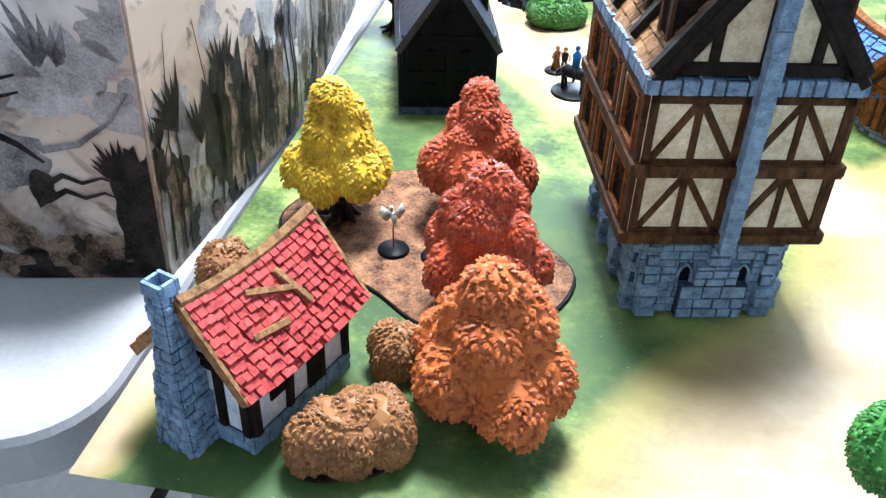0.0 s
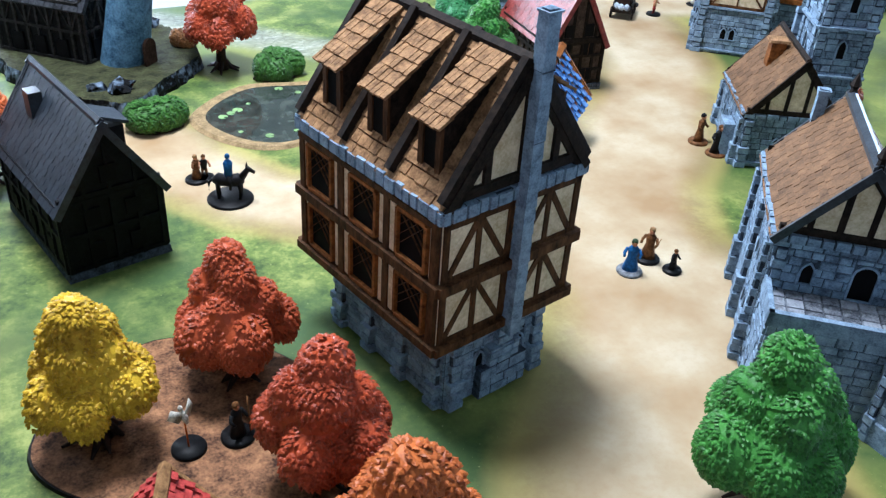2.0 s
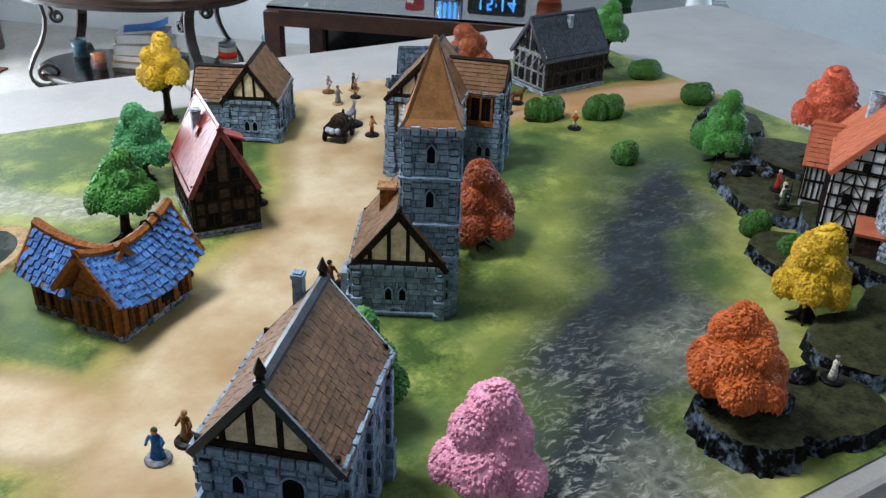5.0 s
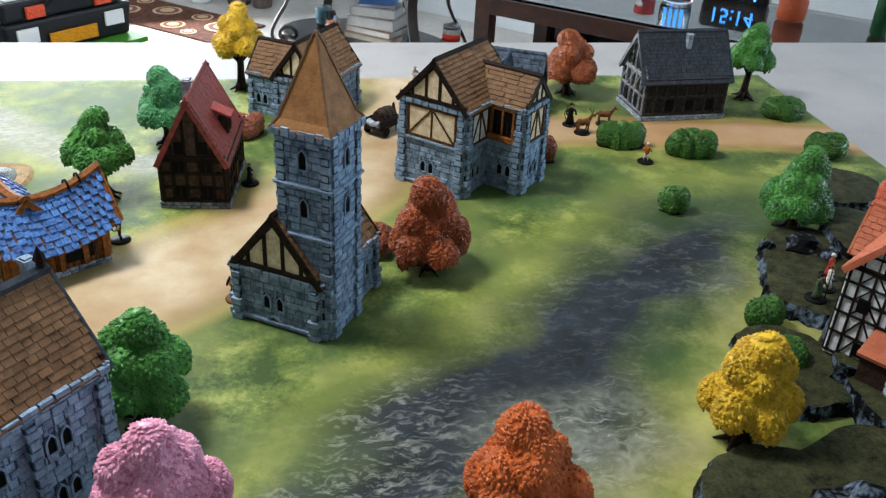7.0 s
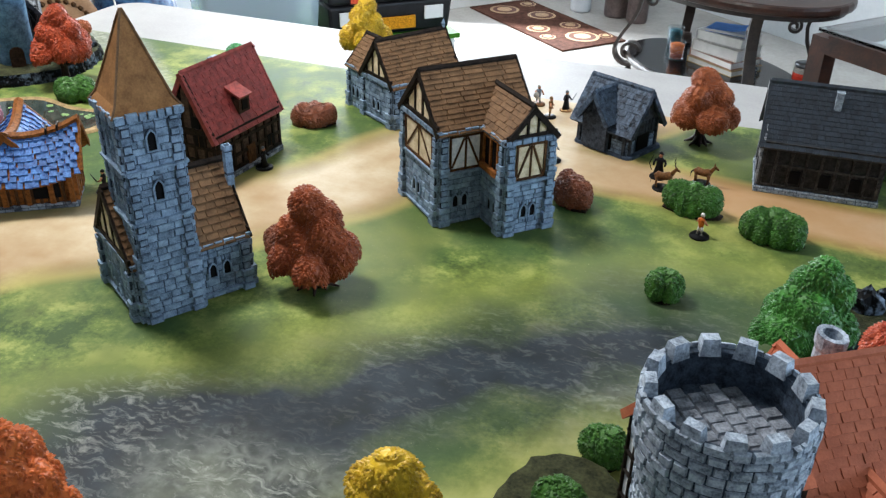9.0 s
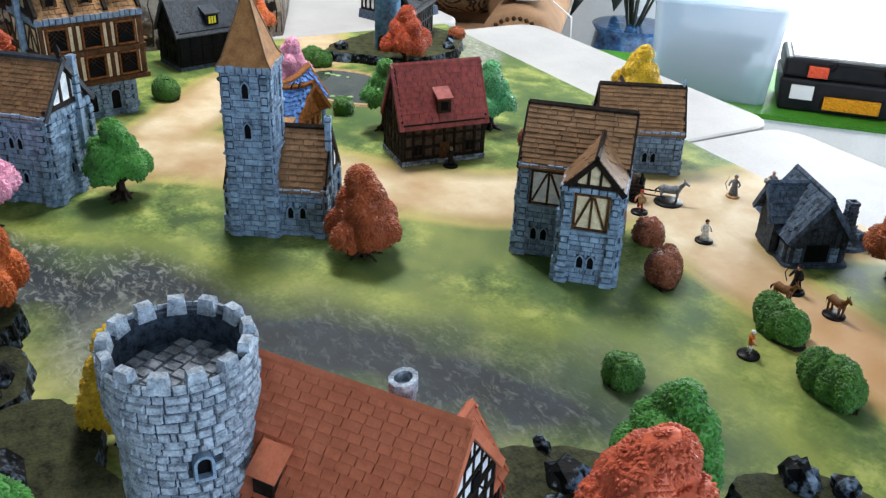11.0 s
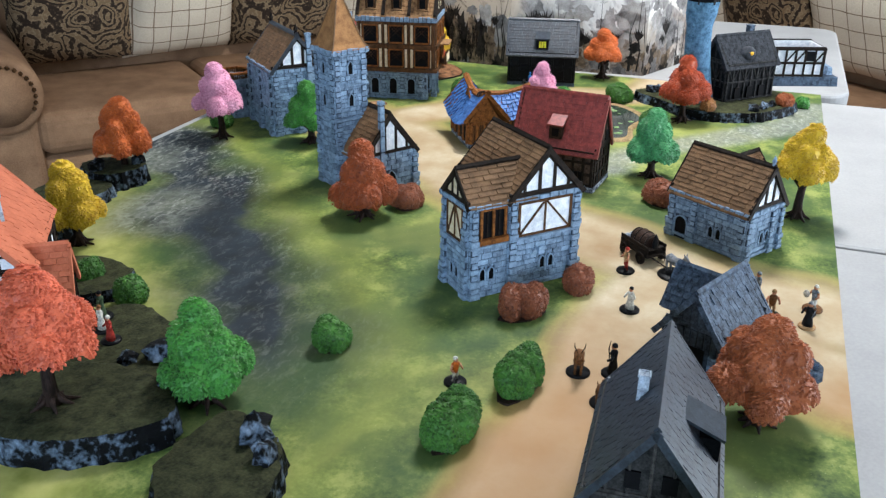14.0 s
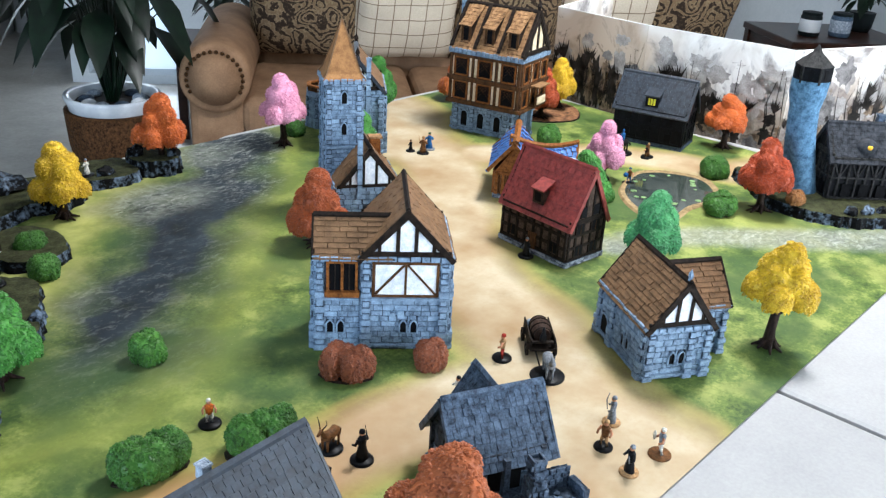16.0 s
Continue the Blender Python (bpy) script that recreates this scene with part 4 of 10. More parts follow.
    # balcony on the street side
    m = four_walls(-jx, jx, ja, jb)[2][0]
    bal = part("balcony", Shape().box(0.045, 0.093, 0.074, 0.078, 0, 0.02, m).box(0.045, 0.093, 0.078, 0.098, 0.016, 0.02, m), TIMBER, ob)
    part("balcony_panel", Shape().box(0.049, 0.089, 0.08, 0.096, 0.0195, 0.0215, m), PLASTER, bal)
    part("balcony_roof", Shape().box(0.042, 0.096, 0.118, 0.121, 0, 0.026, m), SHINGLE_TAN, bal)
    cornice(ob, -jx, jx, ja, jb, 0.173, 0.184, 0.004, STONE, 0.011)
    # roof with dormers on both slopes
    zr, ze = 0.272, 0.185
    top = roof(ob, Matrix(), 2 * jx, ja, jb, ze, zr, SHINGLE_TAN, TIMBER_DARK, 0.002, (0.0085, 0.0095), TIMBER_DARK, ridge_w=0.009)
    for wall_n in (0, 2):
        m, length = four_walls(-jx, jx, ja, jb)[wall_n]
        gable(ob, m, 0.002, length - 0.002, 0.186, zr - 0.002, PLASTER, TIMBER_DARK, 3, 0.009, 0.0035)
    slope = math.atan2(zr - ze, jx)
    for side in (1, -1):
        for k in range(3):
            yc = ja + (jb - ja) * (k + 0.5) / 3
            dm = part("dormer", Shape(), TIMBER_DARK, ob)
            s = Shape()
            xf, zt = side * 0.054, 0.252
            prof = [(side * 0.006, 0.262), (xf, 0.2325), (xf, 0.186), (side * 0.006, 0.25)]
            v = [(x, yc + q, z) for q in (-0.0115, 0.0115) for x, z in prof]
            s.add(v, [(0, 1, 2, 3), (7, 6, 5, 4), (0, 4, 5, 1), (1, 5, 6, 2), (2, 6, 7, 3), (3, 7, 4, 0)] if side < 0 else [(3, 2, 1, 0), (4, 5, 6, 7), (1, 5, 4, 0), (2, 6, 5, 1), (3, 7, 6, 2), (0, 4, 7, 3)])
            dm.data = s.mesh("dormer", [TIMBER_DARK])
            part("dormer_window", Shape().box(min(xf, xf + side * 0.001), max(xf, xf + side * 0.001), yc - 0.0065, yc + 0.0065, 0.2, 0.227), DARK_HOLE, dm)
            for yy in (-0.009, 0.009):
                part("dormer_post", Shape().box(min(xf, xf + side * 0.0025), max(xf, xf + side * 0.0025), yc + yy - 0.0025, yc + yy + 0.0025, 0.194, 0.231), TIMBER, dm)
            part("dormer_sill", Shape().box(min(xf, xf + side * 0.004), max(xf, xf + side * 0.004), yc - 0.013, yc + 0.013, 0.192, 0.197), TIMBER, dm)
            # shed roof in courses
            cov = Shape()
            run, pitch = 0.066, math.radians(33.5)
            for r in range(6):
                yy = yc - 0.0155
                while yy < yc + 0.0145:
                    w = dice.uniform(0.0046, 0.0062)
                    b = min(yy + w, yc + 0.0155)
                    local = Matrix.Translation((side * 0.004, 0, 0.2685)) @ Matrix.Rotation(side * pitch, 4, "Y") @ Matrix.Diagonal((side, 1, 1, 1))
                    cov.box(0, run / 6 + 0.0025 + dice.uniform(-0.0006, 0.0006), yy + 0.0003, b - 0.0003, 0, 0.0018 + dice.uniform(0, 0.0006), local @ Matrix.Translation((run * r / 6, 0, 0)) @ Matrix.Rotation(-0.1, 4, "Y"))
                    yy = b
            pieces("shingle", cov, SHINGLE_TAN, dm)
        for k in range(4):
            yc = ja + (jb - ja) * k / 3
            local = Matrix.Translation((0, yc, zr)) @ Matrix.Rotation(side * slope, 4, "Y") @ Matrix.Diagonal((side, 1, 1, 1))
            part("rafter", Shape().box(0, 0.108, -0.004, 0.004, -0.002, 0.0065, local, inset=0.001), TIMBER_DARK, ob)
    part("finial", Shape().turned([(0.005, zr), (0.0035, zr + 0.008), (0.006, zr + 0.011), (0.0022, zr + 0.018), (0.0002, zr + 0.03)], 6, Matrix.Translation((0, jb - 0.002, 0))), TIMBER_DARK, ob)
    chimney(ob, 0.003, ja - 0.0075, 0.06, 0.304, 0.0108, 0.0098, STONE)
    return ob


def cottage():
    """Small ruined cottage with red tiles, planks over a hole and a leaning stone chimney."""
    ob = thing("red_tiled_cottage", pose(0.0775, 0.103, 0, 0, 0, -21), "small cottage model with patched red tiled roof and stone chimney", "model building", "model buildings")
    x0, x1, y0, y1 = -0.034, 0.034, -0.048, 0.045
    stonework(ob, x0, x1, y0, y1, 0, 0.014, None, 0.007, each=300)
    part("wall_body", Shape().box(x0 + 0.001, x1 - 0.001, y0 + 0.001, y1 - 0.001, 0.014, 0.06), WHITE_PLASTER, ob)
    sides = four_walls(x0 + 0.001, x1 - 0.001, y0 + 0.001, y1 - 0.001)
    for m, length in sides:
        for u in (0.003, length * 0.35, length * 0.68, length - 0.003):
            beam(ob, m, (u, 0.014), (u + dice.uniform(-0.003, 0.003), 0.06), 0.006, 0.003, TIMBER_DARK)
        beam(ob, m, (0, 0.058), (length, 0.058), 0.006, 0.003, TIMBER_DARK)
    m, length = sides[1]
    part("door", Shape().box(0.05, 0.066, 0.012, 0.046, 0, 0.002, m), TIMBER_DARK, ob)
    part("window", Shape().box(0.016, 0.03, 0.03, 0.046, 0, 0.0015, m), DARK_HOLE, ob)
    for wall_n in (0, 2):
        m, length = sides[wall_n]
        gable(ob, m, 0, length, 0.058, 0.1, WHITE_PLASTER, TIMBER_DARK, 2)
    roof(ob, Matrix(), 0.068, y0, y1, 0.06, 0.1, TILE_RED, TILE_RED, 0.009, (0.0064, 0.0062), WOOD_LIGHT, sag=0.004, each=True, drop=0.02, ridge_w=0.007, lift=0.0028)
    for px, py, ang, ln in ((0.016, -0.004, 65, 0.035), (0.02, 0.012, 20, 0.03), (0.028, -0.018, 80, 0.028)):
        z = 0.1 - 0.04 / 0.034 * px + 0.0055
        local = Matrix.Translation((px, py, z)) @ Matrix.Rotation(math.atan2(0.04, 0.034), 4, "Y") @ Matrix.Rotation(radians(ang), 4, "Z")
        part("patch_plank", Shape().box(-ln / 2, ln / 2, -0.0022, 0.0022, -0.001, 0.001, local, inset=0.0005), WOOD_LIGHT, ob)
    chimney(ob, -0.008, y0 - 0.012, 0, 0.119, 0.012, 0.012, STONE, taper=1.25)
    return ob


def black_house():
    """Unpainted-looking black house near the screen."""
    ob = thing("black_timber_house", pose(0.109, 0.592, 0, 0, 0, 12.8), "matt black house model with dark slate roof and one yellow window", "model building", "model buildings")
    x0, x1, y0, y1 = -0.046, 0.046, -0.078, 0.078
    part("plinth", Shape().box(x0 - 0.002, x1 + 0.002, y0 - 0.002, y1 + 0.002, 0, 0.008, inset=0.001), STONE_DARK, ob)
    part("wall_body", Shape().box(x0, x1, y0, y1, 0.008, 0.078), BLACK_WALL, ob)
    sides = four_walls(x0, x1, y0, y1)
    for k, (m, length) in enumerate(sides):
        n = 4 if k % 2 == 0 else 6
        for j in range(n + 1):
            u = min(max(length * j / n, 0.003), length - 0.003)
            beam(ob, m, (u, 0.008), (u, 0.078), 0.005, 0.002, BLACK_WALL)
        for z in (0.011, 0.044, 0.076):
            beam(ob, m, (0, z), (length, z), 0.005, 0.002, BLACK_WALL)
        for j in ((0.3, 0.7) if k % 2 == 0 else (0.2, 0.5, 0.8)):
            for z in (0.018, 0.052):
                part("window", Shape().box(length * j - 0.007, length * j + 0.007, z, z + 0.016, 0, 0.0024, m), DARK_HOLE, ob)
    for wall_n in (0, 2):
        m, length = sides[wall_n]
        gable(ob, m, 0, length, 0.078, 0.144, BLACK_WALL, BLACK_WALL, 3)
        part("gable_window", Shape().box(length / 2 - 0.007, length / 2 + 0.007, 0.09, 0.106, 0, 0.003, m), DARK_HOLE, ob)
    roof(ob, Matrix(), 0.092, y0, y1, 0.078, 0.146, SLATE_DARK, BLACK_WALL, 0.005, (0.009, 0.007), SLATE_DARK, lift=0.0009)
    dm = part("dormer", Shape().box(0.012, 0.043, -0.014, 0.014, 0.085, 0.106), BLACK_WALL, ob)
    part("dormer_window", Shape().box(0.043, 0.0445, -0.008, 0.008, 0.089, 0.103), YELLOW_PANE, dm, "bright yellow leaded pane")
    for y in (-0.003, 0.003):
        part("glazing_bar", Shape().box(0.0445, 0.0452, y - 0.0006, y + 0.0006, 0.089, 0.103), BLACK_WALL, dm)
    part("dormer_roof", Shape().box(0, 0.05, -0.017, 0.017, 0, 0.003, Matrix.Translation((0.0, 0, 0.125)) @ Matrix.Rotation(radians(21), 4, "Y")), SLATE_DARK, dm)
    part("chimney", Shape().box(-0.024, -0.012, 0.024, 0.04, 0.1, 0.137), SLATE_DARK, ob)
    return ob


def blue_house():
    """L-shaped hall house with swayed ridges and blue tiles."""
    ob = thing("blue_tiled_house", pose(0.577, 0.523, 0, 0, 0, 35), "rustic orange timber house model with swayed blue tiled roofs", "model building", "model buildings")
    # local x along the long side, local y along the front
    L, D = 0.121, 0.142
    main_w = 0.07
    part("wall_body", Shape().box(0.004, L - 0.004, 0.004, main_w - 0.004, 0, 0.052), TIMBER_ORANGE, ob)
    part("wing_body", Shape().box(0.012, 0.072, main_w - 0.004, D - 0.006, 0, 0.05), TIMBER_ORANGE, ob)
    stonework(ob, 0.003, L - 0.003, 0.003, main_w - 0.003, 0, 0.009, None, 0.0045, (0.006, 0.012), FLAG)
    stonework(ob, 0.011, 0.073, main_w, D - 0.005, 0, 0.009, None, 0.0045, (0.006, 0.012), FLAG)
    for k, (m, length) in enumerate(four_walls(0.004, L - 0.004, 0.004, main_w - 0.004)):
        for j in range(5):
            u = min(max(length * j / 4, 0.004), length - 0.004)
            beam(ob, m, (u, 0.008), (u, 0.052), 0.007, 0.004, TIMBER_ORANGE)
        beam(ob, m, (0, 0.048), (length, 0.048), 0.006, 0.004, TIMBER_ORANGE)
        if k in (0, 1, 2):
            part("window", Shape().box(length * 0.56, length * 0.84, 0.016, 0.038, 0, 0.0025, m), DARK_HOLE, ob)
        for j in range(12):
            u = length * (j + 0.5) / 12
            beam(ob, m, (u, 0.008), (u, 0.05), 0.0045, 0.0016, TIMBER)
    for k, (m, length) in enumerate(four_walls(0.012, 0.072, main_w, D - 0.006)):
        for j in range(4):
            u = min(max(length * j / 3, 0.004), length - 0.004)
            beam(ob, m, (u, 0.008), (u, 0.05), 0.007, 0.004, TIMBER_ORANGE)
        if k in (3, 1):
            part("window", Shape().box(length * 0.18, length * 0.42, 0.014, 0.036, 0, 0.0025, m), DARK_HOLE, ob)
            part("door", Shape().box(length * 0.55, length * 0.82, 0.004, 0.04, 0, 0.003, m), TIMBER, ob)
    along_x = Matrix.Translation((0, main_w / 2, 0)) @ Matrix.Rotation(radians(-90), 4, "Z")
    roof(ob, along_x, main_w, 0, L, 0.05, 0.091, TILE_BLUE, TIMBER_ORANGE, 0.01, (0.0088, 0.0092), TIMBER_ORANGE, sag=0.014, each=True, ridge_w=0.012, lift=0.0022)
    for x, s in ((0.004, -1), (L - 0.004, 1)):
        v = [(x, 0.004, 0.05), (x, main_w - 0.004, 0.05), (x, main_w / 2, 0.1), (x + s * 0.002, 0.004, 0.05), (x + s * 0.002, main_w - 0.004, 0.05), (x + s * 0.002, main_w / 2, 0.1)]
        part("gable_board", Shape().add(v, [(0, 1, 2), (5, 4, 3), (0, 3, 4, 1), (1, 4, 5, 2), (2, 5, 3, 0)]), TIMBER_ORANGE, ob)
    along_y = Matrix.Translation((0.042, 0, 0))
    roof(ob, along_y, 0.06, main_w * 0.5, D - 0.004, 0.05, 0.084, TILE_BLUE, TIMBER_ORANGE, 0.01, (0.0088, 0.0092), TIMBER_ORANGE, sag=0.009, each=True, ridge_w=0.012, lift=0.0022)
    v = [(0.014, D - 0.006, 0.05), (0.07, D - 0.006, 0.05), (0.042, D - 0.006, 0.088), (0.014, D - 0.004, 0.05), (0.07, D - 0.004, 0.05), (0.042, D - 0.004, 0.088)]
    part("gable_board", Shape().add(v, [(0, 1, 2), (5, 4, 3), (0, 3, 4, 1), (1, 4, 5, 2), (2, 5, 3, 0)]), TIMBER_ORANGE, ob)
    for y in (main_w + 0.012, D - 0.014):
        part("porch_post", Shape().turned([(0.006, 0), (0.005, 0.004), (0.0038, 0.01), (0.0038, 0.04), (0.005, 0.044)], 8, Matrix.Translation((0.086, y, 0))), STONE, ob, "blue-grey stone porch post")
    for x, z in ((0.092, 0.0985), (0.106, 0.1025)):
        part("strap", Shape().tube([(x, main_w / 2 - 0.009, z - 0.006), (x, main_w / 2 - 0.006, z + 0.001), (x, main_w / 2, z + 0.0035), (x, main_w / 2 + 0.006, z + 0.001), (x, main_w / 2 + 0.009, z - 0.006)], [0.0014] * 5, 6), IRON, ob, "dark iron ridge strap")
    return ob


def red_house():
    ob = thing("red_roofed_house", pose(0.767, 0.793, 0, 0, 0, -6), "half-timbered brown house model with dull red shingle roof", "model building", "model buildings")
    x0, x1, y0, y1 = -0.043, 0.043, -0.07, 0.07
    stonework(ob, x0 - 0.002, x1 + 0.002, y0 - 0.002, y1 + 0.002, 0, 0.009, None, 0.0045, (0.007, 0.014), FLAG)
    part("wall_body", Shape().box(x0, x1, y0, y1, 0.009, 0.07), HOUSE_WALL, ob)
    sides = four_walls(x0, x1, y0, y1)
    for k, (m, length) in enumerate(sides):
        n = 5 if k % 2 == 0 else 8
        for j in range(n + 1):
            u = min(max(length * j / n, 0.003), length - 0.003)
            beam(ob, m, (u, 0.009), (u, 0.07), 0.005, 0.0022, TIMBER_DARK)
        for z in (0.012, 0.03, 0.05, 0.068):
            beam(ob, m, (0, z), (length, z), 0.005, 0.0022, TIMBER_DARK)
        for j in ((0.3, 0.7) if k % 2 == 0 else (0.18, 0.82)):
            for z in ((0.016, 0.052) if k % 2 == 0 else (0.018,)):
                win = part("window", Shape().box(length * j - 0.0075, length * j + 0.0075, z, z + 0.016, 0, 0.0026, m), DARK_HOLE, ob)
                beam(win, m, (length * j, z), (length * j, z + 0.016), 0.0015, 0.0032, TIMBER)
        if k == 1:
            part("door", Shape().box(length / 2 - 0.008, length / 2 + 0.008, 0.008, 0.036, 0, 0.003, m), TIMBER, ob)
    for wall_n in (0, 2):
        m, length = sides[wall_n]
        gable(ob, m, 0, length, 0.07, 0.149, HOUSE_WALL, TIMBER_DARK, 4)
        for u in (0.33, 0.67):
            part("gable_window", Shape().box(length * u - 0.0065, length * u + 0.0065, 0.078, 0.094, 0, 0.003, m), DARK_HOLE, ob)
    roof(ob, Matrix(), 0.086, y0, y1, 0.07, 0.152, ROOF_RED, TIMBER_DARK, 0.004, (0.014, 0.0085), ROOF_RED, lift=0.0009, ridge_w=0.004)
    dm = part("dormer", Shape().box(0.01, 0.04, -0.011, 0.011, 0.083, 0.104), BROWN_WALL, ob)
    part("dormer_window", Shape().box(0.04, 0.0412, -0.006, 0.006, 0.087, 0.101), DARK_HOLE, dm)
    part("dormer_roof", Shape().box(0, 0.036, -0.0135, 0.0135, 0, 0.0028, Matrix.Translation((0.01, 0, 0.1195)) @ Matrix.Rotation(radians(24), 4, "Y")), ROOF_RED, dm)
    chimney(ob, -0.0145, 0.012, 0.11, 0.147, 0.012, 0.014, STONE_PALE)
    part("roof_gap", Shape().box(0, 0.016, -0.007, 0.007, 0, 0.0016, Matrix.Translation((-0.0215, -0.004, 0.1178)) @ Matrix.Rotation(radians(-62), 4, "Y"), inset=0.0004), ROOF_RED, ob)
    return ob


def windows_pair(ob, m, u, z, gap=0.013, w=0.0075, h=0.0165):
    for s in (-0.5, 0.5):
        opening(ob, m, u + s * gap, z, w, h)


def pair_holes(u, z, gap=0.013, w=0.0075, h=0.0165):
    return [hole(u - gap / 2, z, w, h), hole(u + gap / 2, z, w, h)]


def hall():
    """Stone hall: main range and a lower cross wing."""
    ob = thing("stone_hall", pose(0.937, 0.996, 0, 0, 0, -32), "low grey stone hall model with brown shingle roofs and framed gables", "model building", "model buildings")
    # local y runs along the arched wall, local x points out of it; main range x from -W to 0
    W, L, X = 0.088, 0.13, 0.05
    holes = {1: [hole(0.024, 0.0, 0.02, 0.034)] + pair_holes(0.082, 0.02), 2: pair_holes(0.044, 0.02), 0: pair_holes(0.044, 0.02), 3: pair_holes(0.09, 0.02)}
    stonework(ob, -W, 0, 0, L, 0, 0.068, holes)
    sides = four_walls(-W, 0, 0, L)
    opening(ob, sides[1][0], 0.024, 0.0, 0.02, 0.034, "doorway", pointed=False)
    windows_pair(ob, sides[1][0], 0.082, 0.02)
    windows_pair(ob, sides[2][0], 0.044, 0.02)
    windows_pair(ob, sides[0][0], 0.044, 0.02)
    for k in range(4):
        m, length = sides[k]
        for u in (0.006, length - 0.006) + ((0.045,) if k == 1 else (length * 0.68,) if k == 2 else ()):
            buttress(ob, m, u, 0, 0.064, 0.012, 0.005)
        part("string_course", Shape().box(0, length, 0.004, 0.0075, 0, 0.0035, m), STONE, ob)
    cornice(ob, -W, 0, 0, L, 0.066, 0.072, 0.003, STONE)
    mid = Matrix.Translation((-W / 2, 0, 0))
    roof(ob, mid, W, 0.002, L - 0.002, 0.072, 0.131, SHINGLE, TIMBER_DARK, 0.004, (0.026, 0.0068), TIMBER_DARK, lift=0.0018)
    for k in (0, 2):
        m, length = sides[k]
        # cream on the shaded end, white on the daylit one: light in the colour
        gable(ob, m, 0, length, 0.073, 0.127, PLASTER if k == 0 else WHITE_PLASTER, TIMBER_DARK, 4)
    # cross wing
    wing_holes = {0: pair_holes(0.026, 0.02), 3: pair_holes(0.04, 0.02)}
    stonework(ob, -W - X, -W - 0.001, 0.004, 0.084, 0, 0.066, wing_holes)
    ws = four_walls(-W - X, -W - 0.001, 0.004, 0.084)
    windows_pair(ob, ws[0][0], 0.026, 0.02)
    windows_pair(ob, ws[3][0], 0.04, 0.02)
    for u in (0.006,):
        buttress(ob, ws[0][0], u, 0, 0.06)
        buttress(ob, ws[2][0], 0.044, 0, 0.06)
    cornice(ob, -W - X, -W - 0.001, 0.004, 0.084, 0.064, 0.07, 0.003, STONE)
    across = Matrix.Translation((-W - X, 0.044, 0)) @ Matrix.Rotation(radians(-90), 4, "Z")
    roof(ob, across, 0.08, 0.002, X + W * 0.45, 0.07, 0.114, SHINGLE, TIMBER_DARK, 0.003, (0.026, 0.0068), TIMBER_DARK, lift=0.0018)
    gable(ob, ws[3][0], 0, 0.08, 0.07, 0.111, PLASTER, TIMBER_DARK, 3)
    part("finial", Shape().turned([(0.003, 0.13), (0.0022, 0.136), (0.0036, 0.139), (0.0003, 0.147)], 6, Matrix.Translation((-W / 2, L - 0.001, 0))), STONE, ob)
    return ob


